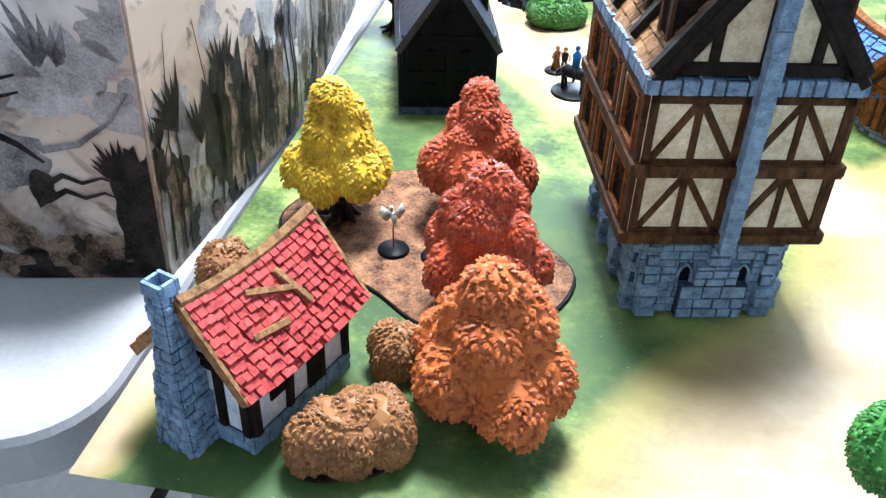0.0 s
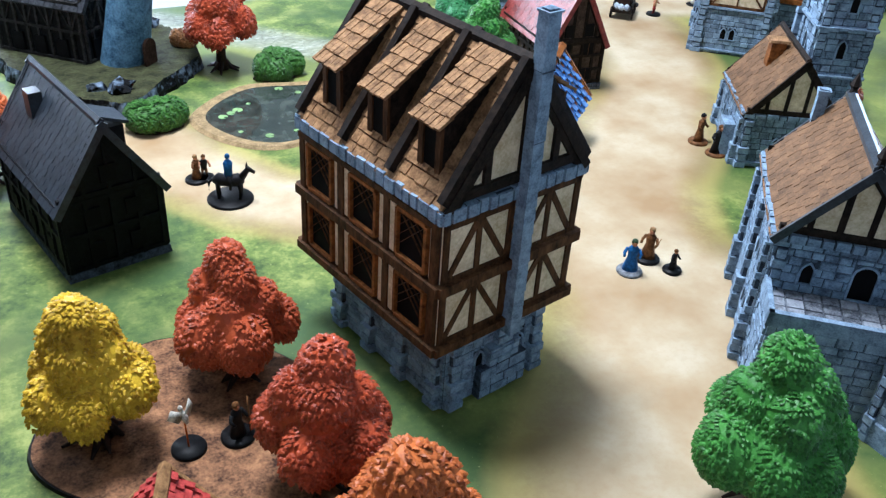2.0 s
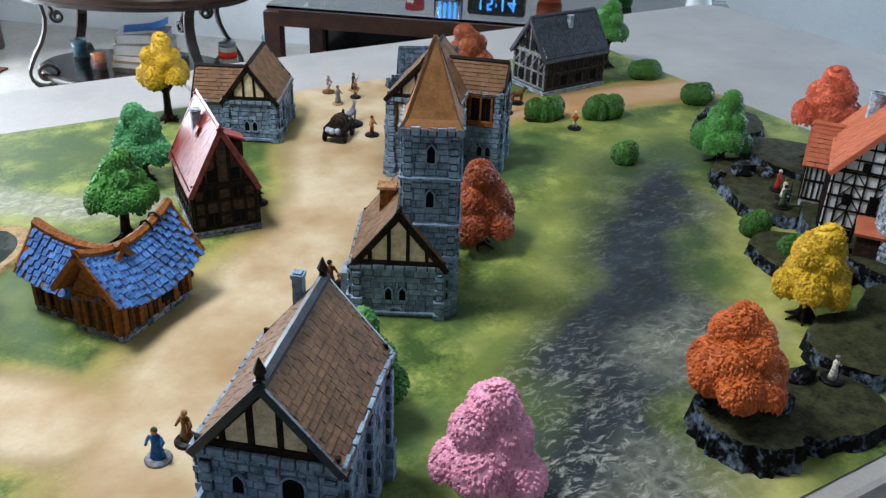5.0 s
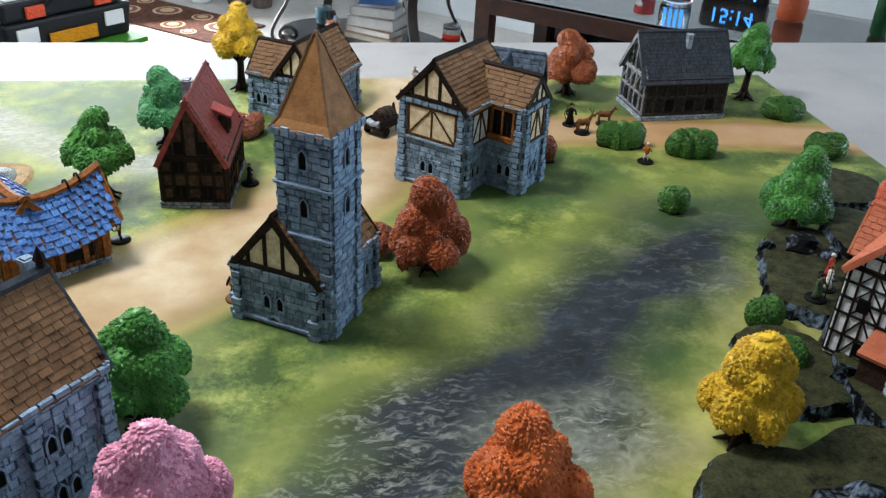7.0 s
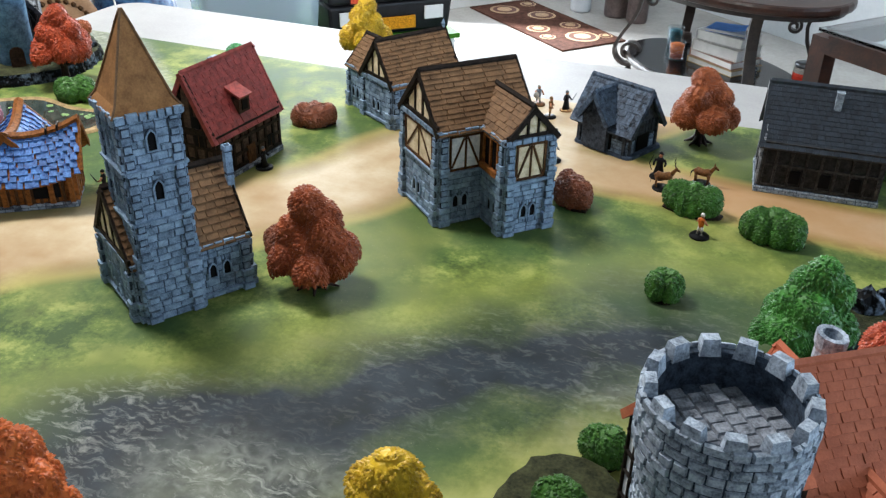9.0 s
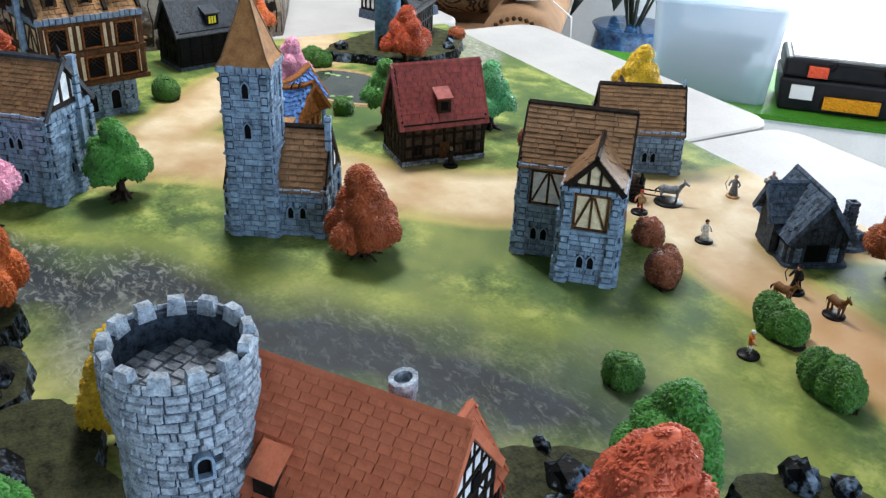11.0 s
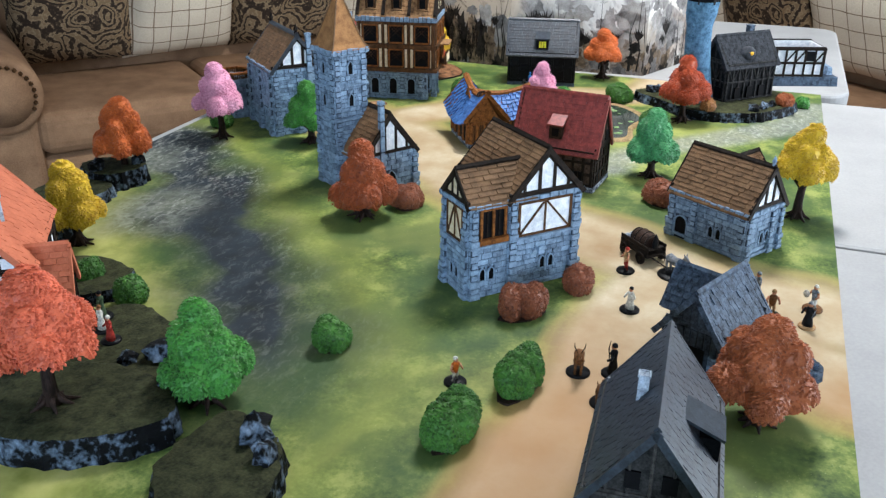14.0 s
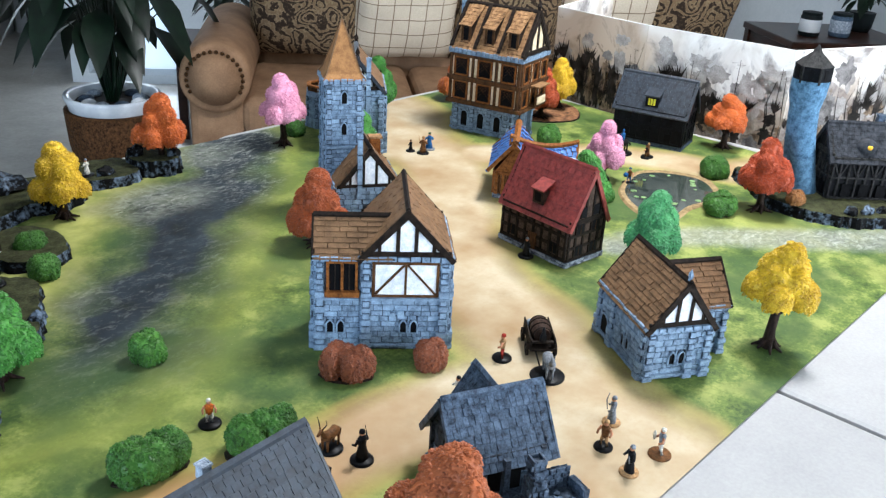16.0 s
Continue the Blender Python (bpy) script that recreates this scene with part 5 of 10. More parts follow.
def manor():
    """Two-storey L-shaped manor: stone below, framed panels above."""
    ob = thing("stone_manor", pose(1.119, 0.727, 0, 0, 0, -42.4), "two-storey grey stone manor model with framed upper panels", "model building", "model buildings")
    # local x points out of the long side, local y runs along it; main range x from -W to 0
    W, L, X, Y0 = 0.109, 0.131, 0.056, 0.061
    zs, zt = 0.073, 0.122
    holes = {0: pair_holes(0.05, 0.024), 1: pair_holes(0.03, 0.024), 2: pair_holes(0.06, 0.024), 3: pair_holes(0.065, 0.024)}
    up = {0: [(0.0135, W - 0.0135, zs, zt - 0.001)], 1: [(0.0135, 0.06, zs, zt - 0.001)], 2: [(0.0135, W - 0.0135, zs, zt - 0.001)], 3: [(0.0135, L - 0.0135, zs, zt - 0.001)]}
    stonework(ob, -W, 0, 0, L, 0, zt, {k: holes[k] + up[k] for k in range(4)})
    sides = four_walls(-W, 0, 0, L)
    for k, u in ((0, 0.05), (1, 0.03), (2, 0.06), (3, 0.065)):
        windows_pair(ob, sides[k][0], u, 0.024)
    for k in range(4):
        u0, u1, a, b = up[k][0]
        # whiter plaster colours in the window light on two of the four sides
        framed_panel(ob, sides[k][0], u0, u1, a, b, "fan", PLASTER if k in (0, 3) else WHITE_PLASTER, TIMBER, 0.0042)
        m, length = sides[k]
        for u in (0.007, length - 0.007):
            buttress(ob, m, u, 0, zs, 0.014, 0.0055)
            buttress(ob, m, u, zs, zt - 0.002, 0.012, 0.0045)
        part("string_course", Shape().box(0, length, zs - 0.004, zs, 0, 0.004, m, inset=0.0006), STONE, ob)
        part("string_course", Shape().box(0, length, 0.004, 0.0075, 0, 0.0035, m, inset=0.0006), STONE, ob)
    cornice(ob, -W, 0, 0, L, zt - 0.001, zt + 0.006, 0.003, STONE)
    roof(ob, Matrix.Translation((-W / 2, 0, 0)), W, 0.002, L - 0.002, zt + 0.006, 0.188, SHINGLE, TIMBER_DARK, 0.004, (0.026, 0.0068), TIMBER_DARK, lift=0.0018)
    for k in (0, 2):
        gable(ob, sides[k][0], 0, W, zt + 0.006, 0.184, PLASTER if k == 0 else WHITE_PLASTER, TIMBER_DARK, 4, 0.0065)
    # wing
    wh = {0: pair_holes(0.03, 0.024) + [(0.002, 0.042, zs, zt - 0.001)], 1: pair_holes(0.035, 0.022) + [(0.0135, 0.0565, zs, zt - 0.001)], 2: pair_holes(0.026, 0.024) + [(0.0135, 0.054, zs, zt - 0.001)]}
    stonework(ob, 0.001, X, Y0, L, 0, zt, wh)
    ws = four_walls(0.001, X, Y0, L)
    windows_pair(ob, ws[0][0], 0.03, 0.024)
    windows_pair(ob, ws[1][0], 0.035, 0.022)
    windows_pair(ob, ws[2][0], 0.026, 0.024)
    framed_panel(ob, ws[1][0], 0.0135, 0.0565, zs, zt - 0.001, "fan", PLASTER, TIMBER, 0.004)
    for k, u0, u1 in ((0, 0.003, 0.041), (2, 0.0145, 0.053)):
        m = ws[k][0]
        za, zb = zs + 0.002, zt - 0.002
        win = part("window", Shape().box(u0, u1, za, zb, 0.0002, 0.0008, m), DARK_HOLE, ob, "dark wide window with brown timber frame")
        for a, b in (((u0, zb), (u1, zb)), ((u0 + 0.002, za), (u0 + 0.002, zb)), ((u1 - 0.002, za), (u1 - 0.002, zb)), (((u0 + u1) / 2, za), ((u0 + u1) / 2, zb))):
            beam(win, m, a, b, 0.004, 0.003, TIMBER_ORANGE)
        for i in (0.28, 0.72):
            beam(win, m, (u0 + (u1 - u0) * i, za), (u0 + (u1 - u0) * i, zb), 0.0022, 0.0018, TIMBER_DARK)
        part("sill", Shape().box(u0 - 0.002, u1 + 0.002, za - 0.001, za + 0.007, 0, 0.006, m, inset=0.0006), TIMBER_ORANGE, win)
    for k in (0, 1, 2):
        m, length = ws[k]
        for u in ((length - 0.007,) if k == 0 else (0.007, length - 0.007) if k == 1 else (0.007,)):
            buttress(ob, m, u, 0, zs, 0.014, 0.0055)
            buttress(ob, m, u, zs, zt - 0.002, 0.011, 0.0045)
        part("string_course", Shape().box(0, length, zs - 0.004, zs, 0, 0.004, m, inset=0.0006), STONE, ob)
    cornice(ob, 0.001, X, Y0, L, zt - 0.001, zt + 0.006, 0.003, STONE)
    out = Matrix.Translation((X, (Y0 + L) / 2, 0)) @ Matrix.Rotation(radians(90), 4, "Z")
    roof(ob, out, L - Y0, 0.002, X + 0.035, zt + 0.006, 0.166, SHINGLE, TIMBER_DARK, 0.003, (0.026, 0.0068), TIMBER_DARK, lift=0.0018)
    gable(ob, ws[1][0], 0, L - Y0, zt + 0.006, 0.163, PLASTER, TIMBER_DARK, 4, 0.005)
    m = sides[2][0]
    part("corbel", Shape().turned([(0.0035, 0), (0.0035, 0.004)], 8, m @ Matrix.Translation((0.04, 0.05, 0))).box(0.046, 0.054, 0.046, 0.056, 0, 0.005, m), STONE, ob)
    return ob


def church():
    """Chapel with a square spired tower at one corner."""
    ob = thing("spired_stone_church", pose(0.91, 0.41, 0, 0, 0, -32.5), "grey stone church model with tall square tower and tan spire", "model building", "model buildings")
    W, L = 0.106, 0.128
    holes = {0: pair_holes(0.05, 0.022, 0.016), 1: pair_holes(0.092, 0.026, 0.016), 2: [hole(0.053, 0.0, 0.02, 0.038)], 3: pair_holes(0.05, 0.026, 0.016)}
    stonework(ob, -W, 0, 0, L, 0, 0.064, holes)
    sides = four_walls(-W, 0, 0, L)
    windows_pair(ob, sides[0][0], 0.05, 0.022, 0.016)
    windows_pair(ob, sides[1][0], 0.092, 0.026, 0.016)
    windows_pair(ob, sides[3][0], 0.05, 0.026, 0.016)
    opening(ob, sides[2][0], 0.053, 0.0, 0.02, 0.038, "doorway")
    opening(ob, sides[0][0], 0.05, 0.004, 0.014, 0.008, "drain_arch", pointed=False)
    for k in range(4):
        m, length = sides[k]
        for u in (0.006, length - 0.006) + ((0.065,) if k == 1 else ()):
            buttress(ob, m, u, 0, 0.06, 0.012, 0.006)
        part("string_course", Shape().box(0, length, 0.004, 0.0075, 0, 0.0035, m, inset=0.0006), STONE, ob)
    cornice(ob, -W, 0, 0, L, 0.062, 0.068, 0.003, STONE)
    roof(ob, Matrix.Translation((-W / 2, 0, 0)), W, 0.002, L - 0.002, 0.068, 0.135, SHINGLE, TIMBER_DARK, 0.003, (0.012, 0.0085), TIMBER_DARK, lift=0.0016)
    for k in (0, 2):
        # the window-side gable is painted whiter to carry its daylight
        gable(ob, sides[k][0], 0, W, 0.068, 0.131, PLASTER if k == 0 else WHITE_PLASTER, TIMBER_DARK, 4, 0.0065)
    # tower
    tx0, tx1, ty0, ty1 = -0.05, 0.01, 0.008, 0.066
    th, ts = {}, (tx1 - tx0, ty1 - ty0)
    for k in range(4):
        c = ts[k % 2] / 2
        th[k] = [hole(c, 0.138, 0.0085, 0.02), hole(c, 0.19, 0.0085, 0.021)]
    tower = stonework(ob, tx0, tx1, ty0, ty1, 0, 0.226, th, 0.0072, (0.009, 0.02), name="tower")
    tw = four_walls(tx0, tx1, ty0, ty1)
    for k in range(4):
        m, length = tw[k]
        for z in (0.138, 0.19):
            opening(tower, m, length / 2, z, 0.0085, 0.02)
        for u in (0.0055, length - 0.0055):
            buttress(tower, m, u, 0, 0.222, 0.013, 0.0035)
        for z in (0.115, 0.17):
            part("string_course", Shape().box(-0.003, length + 0.003, z, z + 0.004, 0, 0.0045, m, inset=0.0008), STONE, tower)
    cornice(ob, tx0, tx1, ty0, ty1, 0.222, 0.231, 0.0045, STONE, 0.01, "tower_parapet")
    cx, cy = (tx0 + tx1) / 2, (ty0 + ty1) / 2
    spire = Shape()
    rings = [(0.041, 0.228), (0.033, 0.238), (0.024, 0.26), (0.0145, 0.284), (0.006, 0.306), (0.0008, 0.318)]
    spire.turned([(r * 1.18, z) for r, z in rings], 4, Matrix.Translation((cx, cy, 0)), phase=math.pi / 4)
    part("spire", spire, SPIRE_TAN, ob, "tan four-sided shingled spire")
    for k in range(4):
        a = math.pi / 4 + k * math.pi / 2
        part("spire_hip", Shape().tube([(cx + r * 1.18 * math.cos(a), cy + r * 1.18 * math.sin(a), z + 0.0005) for r, z in rings], [0.0013] * 6, 4), SHINGLE, ob)
    chimney(ob, -0.036, L + 0.001, 0.05, 0.157, 0.008, 0.008, STONE, name="slender_chimney")
    hatch = part("roof_hatch", Shape().box(-0.08, -0.062, 0.059, 0.075, 0.1, 0.133, inset=0.0006), TIMBER_ORANGE, ob, "brown wooden box hatch")
    part("hatch_lid", Shape().box(-0.083, -0.06, 0.057, 0.077, 0.133, 0.136, inset=0.0006), SHINGLE_TAN, hatch)
    part("lean_to", Shape().box(-W - 0.016, -W - 0.001, 0.02, 0.05, 0, 0.042, inset=0.001), STONE, ob)
    return ob


def long_house():
    """Tall stone house with a terrace and an eight-sided turret deck."""
    ob = thing("terraced_stone_house", pose(0.651, 0.2, 0, 0, 0, -41), "tall grey stone house model with brown roof and octagonal terrace", "model building", "model buildings")
    x0, x1, y0, y1, zt = -0.054, 0.054, -0.068, 0.07, 0.122
    holes = {0: [hole(0.03, 0.088, 0.009, 0.018), hole(0.072, 0.081, 0.017, 0.03)], 1: pair_holes(0.09, 0.03) + pair_holes(0.09, 0.08) + pair_holes(0.035, 0.08), 2: pair_holes(0.05, 0.034), 3: pair_holes(0.1, 0.08) + pair_holes(0.1, 0.03)}
    stonework(ob, x0, x1, y0, y1, 0, zt, holes)
    sides = four_walls(x0, x1, y0, y1)
    opening(ob, sides[0][0], 0.03, 0.088, 0.009, 0.018)
    opening(ob, sides[0][0], 0.072, 0.081, 0.017, 0.03, "doorway", pointed=False)
    for k, u, z in ((1, 0.09, 0.03), (1, 0.09, 0.08), (1, 0.035, 0.08), (2, 0.05, 0.034), (3, 0.1, 0.08), (3, 0.1, 0.03)):
        windows_pair(ob, sides[k][0], u, z)
    for k in range(4):
        m, length = sides[k]
        for u in (0.007, length - 0.007) + ((length / 2,) if k else ()):
            buttress(ob, m, u, 0, zt - 0.004, 0.013, 0.007)
    cornice(ob, x0, x1, y0, y1, zt, zt + 0.008, 0.004, STONE)
    roof(ob, Matrix(), 0.108, y0, y1, 0.13, 0.194, SHINGLE, TIMBER_DARK, 0.004, (0.0095, 0.0065), SLATE_DARK, lift=0.0013, ridge_w=0.009)
    for k in (0, 2):
        # white plaster stands for daylight on the far gable, cream for the shaded one
        gable(ob, sides[k][0], 0, 0.108, 0.13, 0.19, PLASTER if k == 0 else WHITE_PLASTER, TIMBER_DARK, 4, 0.0075)
    for y in (y0 - 0.002, y1):
        part("finial", Shape().turned([(0.0045, 0.19), (0.003, 0.2), (0.005, 0.203), (0.0004, 0.214)], 6, Matrix.Translation((0, y, 0))), TIMBER_DARK, ob)
    chimney(ob, -0.022, y1 + 0.003, 0.06, 0.19, 0.009, 0.009, STONE, name="slender_chimney")
    # terrace in front
    ter = stonework(ob, x0 + 0.002, 0.046, y0 - 0.052, y0 - 0.001, 0, 0.078, {0: [hole(0.05, 0.0, 0.02, 0.036)]}, name="terrace")
    opening(ter, four_walls(x0 + 0.002, 0.046, y0 - 0.052, y0 - 0.001)[0][0], 0.05, 0, 0.02, 0.036, "doorway", pointed=False)
    flags = Shape()
    for i in range(7):
        for j in range(4):
            flags.box(x0 + 0.004 + i * 0.0138, x0 + 0.0172 + i * 0.0138, y0 - 0.05 + j * 0.0122, y0 - 0.0384 + j * 0.0122, 0.078, 0.0795 + dice.uniform(0, 0.0005), inset=0.0005)
    part("paving", flags, FLAG, ter, kind="stuff")
    par = Shape()
    for a, b in (((x0, y0 - 0.054), (x0 + 0.006, y0)), ((x0, y0 - 0.054), (0.04, y0 - 0.047))):
        par.box(a[0], b[0], a[1], b[1], 0.078, 0.09, inset=0.001)
    part("parapet", par, STONE, ter)
    ox, oy, r = 0.07, y0 - 0.052, 0.034
    at = Matrix.Translation((ox, oy, 0))
    tur = part("turret", Shape().turned([(r + 0.004, 0), (r + 0.004, 0.02), (r, 0.024), (r, 0.062), (r + 0.004, 0.07), (r + 0.004, 0.08)], 8, at, phase=math.pi / 8), STONE, ob)
    for k in range(8):
        a = 2 * math.pi * k / 8 + math.pi / 8
        b = a + 2 * math.pi / 8
        pa, pb = (ox + (r + 0.002) * math.cos(a), oy + (r + 0.002) * math.sin(a)), (ox + (r + 0.002) * math.cos(b), oy + (r + 0.002) * math.sin(b))
        m, length = wall_frame(*pa, *pb)
        part("rail", Shape().box(-0.001, length + 0.001, 0.089, 0.0935, -0.007, 0.001, m, inset=0.0006), TIMBER_ORANGE, tur)
        for j in range(7):
            u = length * (j + 0.5) / 7
            part("baluster", Shape().box(u - 0.0011, u + 0.0011, 0.079, 0.0895, -0.005, -0.001, m), TIMBER, tur)
        buttress(tur, m, 0, 0.0, 0.07, 0.008, 0.003)
        part("wall_panel", courses(Shape(), m, 0.004, length - 0.004, 0.022, 0.064, (), 0.007, (0.008, 0.014), (0.0, 0.001)), STONE, tur, kind="stuff")
    deck = Shape()
    part("deck", Shape().turned([(r - 0.004, 0.08), (r - 0.004, 0.0812)], 8, at, phase=math.pi / 8), STONE_DARK, tur)
    for i in range(-3, 4):
        for j in range(-3, 4):
            if math.hypot(i, j) < 3.1:
                deck.box(ox + i * 0.009 - 0.0042, ox + i * 0.009 + 0.0042, oy + j * 0.009 - 0.0042, oy + j * 0.009 + 0.0042, 0.081, 0.0822 + dice.uniform(0, 0.0006), inset=0.0004)
    pieces("paving_stone", deck, FLAG, tur)
    return ob


def smithy():
    """Dark smithy with a cross gable and an open forge."""
    ob = thing("slate_smithy", pose(1.28, 1.083, 0, 0, 0, 65.5), "dark planked smithy model with blue slate roof and open forge", "model building", "model buildings")
    # local y runs along the ridge towards the far end, local x to the forge's other side
    w, L = 0.074, 0.106
    x0, x1, y0, y1 = -w / 2, w / 2, -0.037, L / 2
    part("base_slab", Shape().slab(rounded(x0 - 0.006, x1 + 0.008, y0 - 0.01, y1 + 0.006, 0.012), 0, 0.004, grow=0.02), STONE_DARK, ob)
    stonework(ob, x0, x1, y0, y1, 0.003, 0.026, {0: [(0.018, 0.056, 0.0, 0.024)]}, 0.006, (0.008, 0.015))
    part("wall_body", Shape().box(x0, x1, y0, y1, 0.026, 0.05), SLATE_DARK, ob)
    sides = four_walls(x0, x1, y0, y1)
    for k, (m, length) in enumerate(sides):
        n = 9 if k % 2 == 0 else 13
        for j in range(n):
            u = length * (j + 0.5) / n
            beam(ob, m, (u, 0.024), (u, 0.05), length / n * 0.9, dice.uniform(0.0012, 0.002), SMITHY_WALL)
        part("opening", Shape().box(length * 0.3, length * 0.7, 0.006, 0.03, 0.0015, 0.0028, m), DARK_HOLE, ob)
        for u in (0.004, length - 0.004):
            beam(ob, m, (u, 0.004), (u, 0.05), 0.006, 0.004, SMITHY_WALL)
    for k in (0, 2):
        m, length = sides[k]
        gable(ob, m, 0, length, 0.05, 0.096, SMITHY_WALL, SMITHY_WALL, 7, 0.007, 0.002)
    roof(ob, Matrix(), w, y0, y1, 0.049, 0.098, SLATE, SLATE_DARK, 0.009, (0.0075, 0.009), SLATE, drop=0.03, lift=0.0016)
    # cross gable over the street side
    cross = Matrix.Translation((x0 - 0.016, 0.016, 0)) @ Matrix.Rotation(radians(-90), 4, "Z")
    part("cross_body", Shape().box(x0 - 0.012, -0.01, -0.006, 0.038, 0.004, 0.056), SMITHY_WALL, ob)
    roof(ob, cross, 0.05, 0.0, 0.05, 0.056, 0.094, SLATE, SLATE_DARK, 0.004, (0.0075, 0.009), SLATE, lift=0.0016)
    gable(ob, wall_frame(x0 - 0.013, 0.041, x0 - 0.013, -0.009)[0], 0, 0.05, 0.054, 0.092, SMITHY_WALL, SMITHY_WALL, 5, 0.006, 0.002)
    # ruined forge yard on its own slab
    yard = [(x1 - 0.004, 0.0), (0.072, -0.004), (0.108, 0.006), (0.114, 0.044), (0.106, 0.066), (0.076, 0.084), (0.05, 0.074), (x1 - 0.004, 0.05)]
    forge = part("forge", Shape().slab(yard, 0, 0.005, grow=0.03), STONE_DARK, ob, "ruined stone forge yard")
    chimney(forge, 0.07, 0.024, 0.004, 0.064, 0.012, 0.012, SLATE, 0.8)
    for (ax, ay), (bx, by), hh in (((0.05, 0.045), (0.05, 0.074), 0.03), ((0.052, 0.076), (0.078, 0.08), 0.018), ((0.084, 0.024), (0.108, 0.03), 0.016), ((0.078, 0.05), (0.104, 0.058), 0.013)):
        mm, ln = wall_frame(ax, ay, bx, by)
        wall = part("low_wall", Shape().box(0, ln, 0.003, hh * 0.85, -0.003, 0.003, mm), STONE_DARK, forge)
        face = Shape()
        courses(face, mm @ Matrix.Translation((0, 0, 0.003)), 0, ln, 0.004, hh, (), 0.0055, (0.006, 0.011))
        back, ln = wall_frame(bx, by, ax, ay)
        courses(face, back @ Matrix.Translation((0, 0, 0.003)), 0, ln, 0.004, hh * 0.9, (), 0.0055, (0.006, 0.011))
        part("wall_facing", face, SLATE, wall, kind="stuff")
    for px, py in ((0.046, 0.006), (0.05, 0.04)):
        part("forge_post", Shape().box(px - 0.0035, px + 0.0035, py - 0.0035, py + 0.0035, 0.004, 0.048, inset=0.0006), SLATE, forge)
    for k in range(26):
        part("rubble_stone", Shape().ball((dice.uniform(0.052, 0.105), dice.uniform(0.006, 0.068), 0.0065), (dice.uniform(0.003, 0.006), 0.004, 0.0035), 1, 0.5, k), SLATE, forge)
    part("bucket", Shape().turned([(0.0032, 0.005), (0.0042, 0.013), (0.0034, 0.013), (0.0028, 0.007)], 12, Matrix.Translation((0.1, 0.012, 0))), TIMBER_ORANGE, forge, "small wooden bucket")
    return ob


def barn():
    ob = thing("dark_slate_barn", pose(1.56, 1.056, 0, 0, 0, 3.5), "dark stone barn model with worn charcoal slate roof", "model building", "model buildings")
    # ridge along local x
    L, w = 0.154, 0.1
    x0, x1, y0, y1 = -L / 2, L / 2, -w / 2, w / 2
    stonework(ob, x0 - 0.003, x1 + 0.003, y0 - 0.003, y1 + 0.003, 0, 0.009, None, 0.0045, (0.006, 0.012), STONE_PALE)
    part("wall_body", Shape().box(x0, x1, y0, y1, 0.009, 0.075), BARN_WALL, ob)
    sides = four_walls(x0, x1, y0, y1)
    for k, (m, length) in enumerate(sides):
        n = 8 if k % 2 == 0 else 5
        for j in range(n + 1):
            u = min(max(length * j / n, 0.003), length - 0.003)
            # pale timbers on the west gable wall, dark ones on the others
            beam(ob, m, (u, 0.009), (u, 0.075), 0.0045, 0.0022, BARN_TIMBER if k == 3 else BARN_SIDE)
        for z in (0.012, 0.042, 0.073):
            beam(ob, m, (0, z), (length, z), 0.004, 0.0022, BARN_TIMBER if k == 3 else BARN_SIDE)
        for j in ((0.3, 0.55, 0.8) if k % 2 == 0 else (0.28, 0.72)):
            part("window", Shape().box(length * j - 0.007, length * j + 0.007, 0.018, 0.036, 0, 0.0028, m), DARK_HOLE, ob)
        if k % 2:
            for j in range(4):
                beam(ob, m, (length * j / 4, 0.042), (length * (j + 1) / 4, 0.073), 0.0035, 0.002, BARN_TIMBER if k == 3 else BARN_SIDE)
    for k in (1, 3):
        m, length = sides[k]
        gable(ob, m, 0, length, 0.075, 0.139, BARN_WALL, BARN_TIMBER if k == 3 else BARN_SIDE, 5, 0.004)
        for u in (0.36, 0.64):
            part("gable_window", Shape().box(length * u - 0.006, length * u + 0.006, 0.084, 0.1, 0, 0.003, m), DARK_HOLE, ob)
    turn = Matrix.Rotation(radians(-90), 4, "Z")
    roof(ob, turn, w, x0, x1, 0.074, 0.142, SLATE_DARK, BLACK_WALL, 0.005, (0.0085, 0.0065), SLATE_DARK, lift=0.0011)
    chimney(ob, 0.006, -0.0155, 0.104, 0.142, 0.009, 0.009, STONE_PALE)
    dm = part("dormer", Shape().box(-0.01, 0.02, 0.014, 0.049, 0.07, 0.099), BLACK_WALL, ob)
    part("dormer_opening", Shape().box(-0.006, 0.016, 0.049, 0.0502, 0.076, 0.094), DARK_HOLE, dm)
    part("dormer_roof", Shape().box(-0.013, 0.023, 0, 0.042, 0, 0.0026, Matrix.Translation((0, 0.014, 0.1165)) @ Matrix.Rotation(radians(-25), 4, "X")), SLATE_DARK, dm)
    return ob


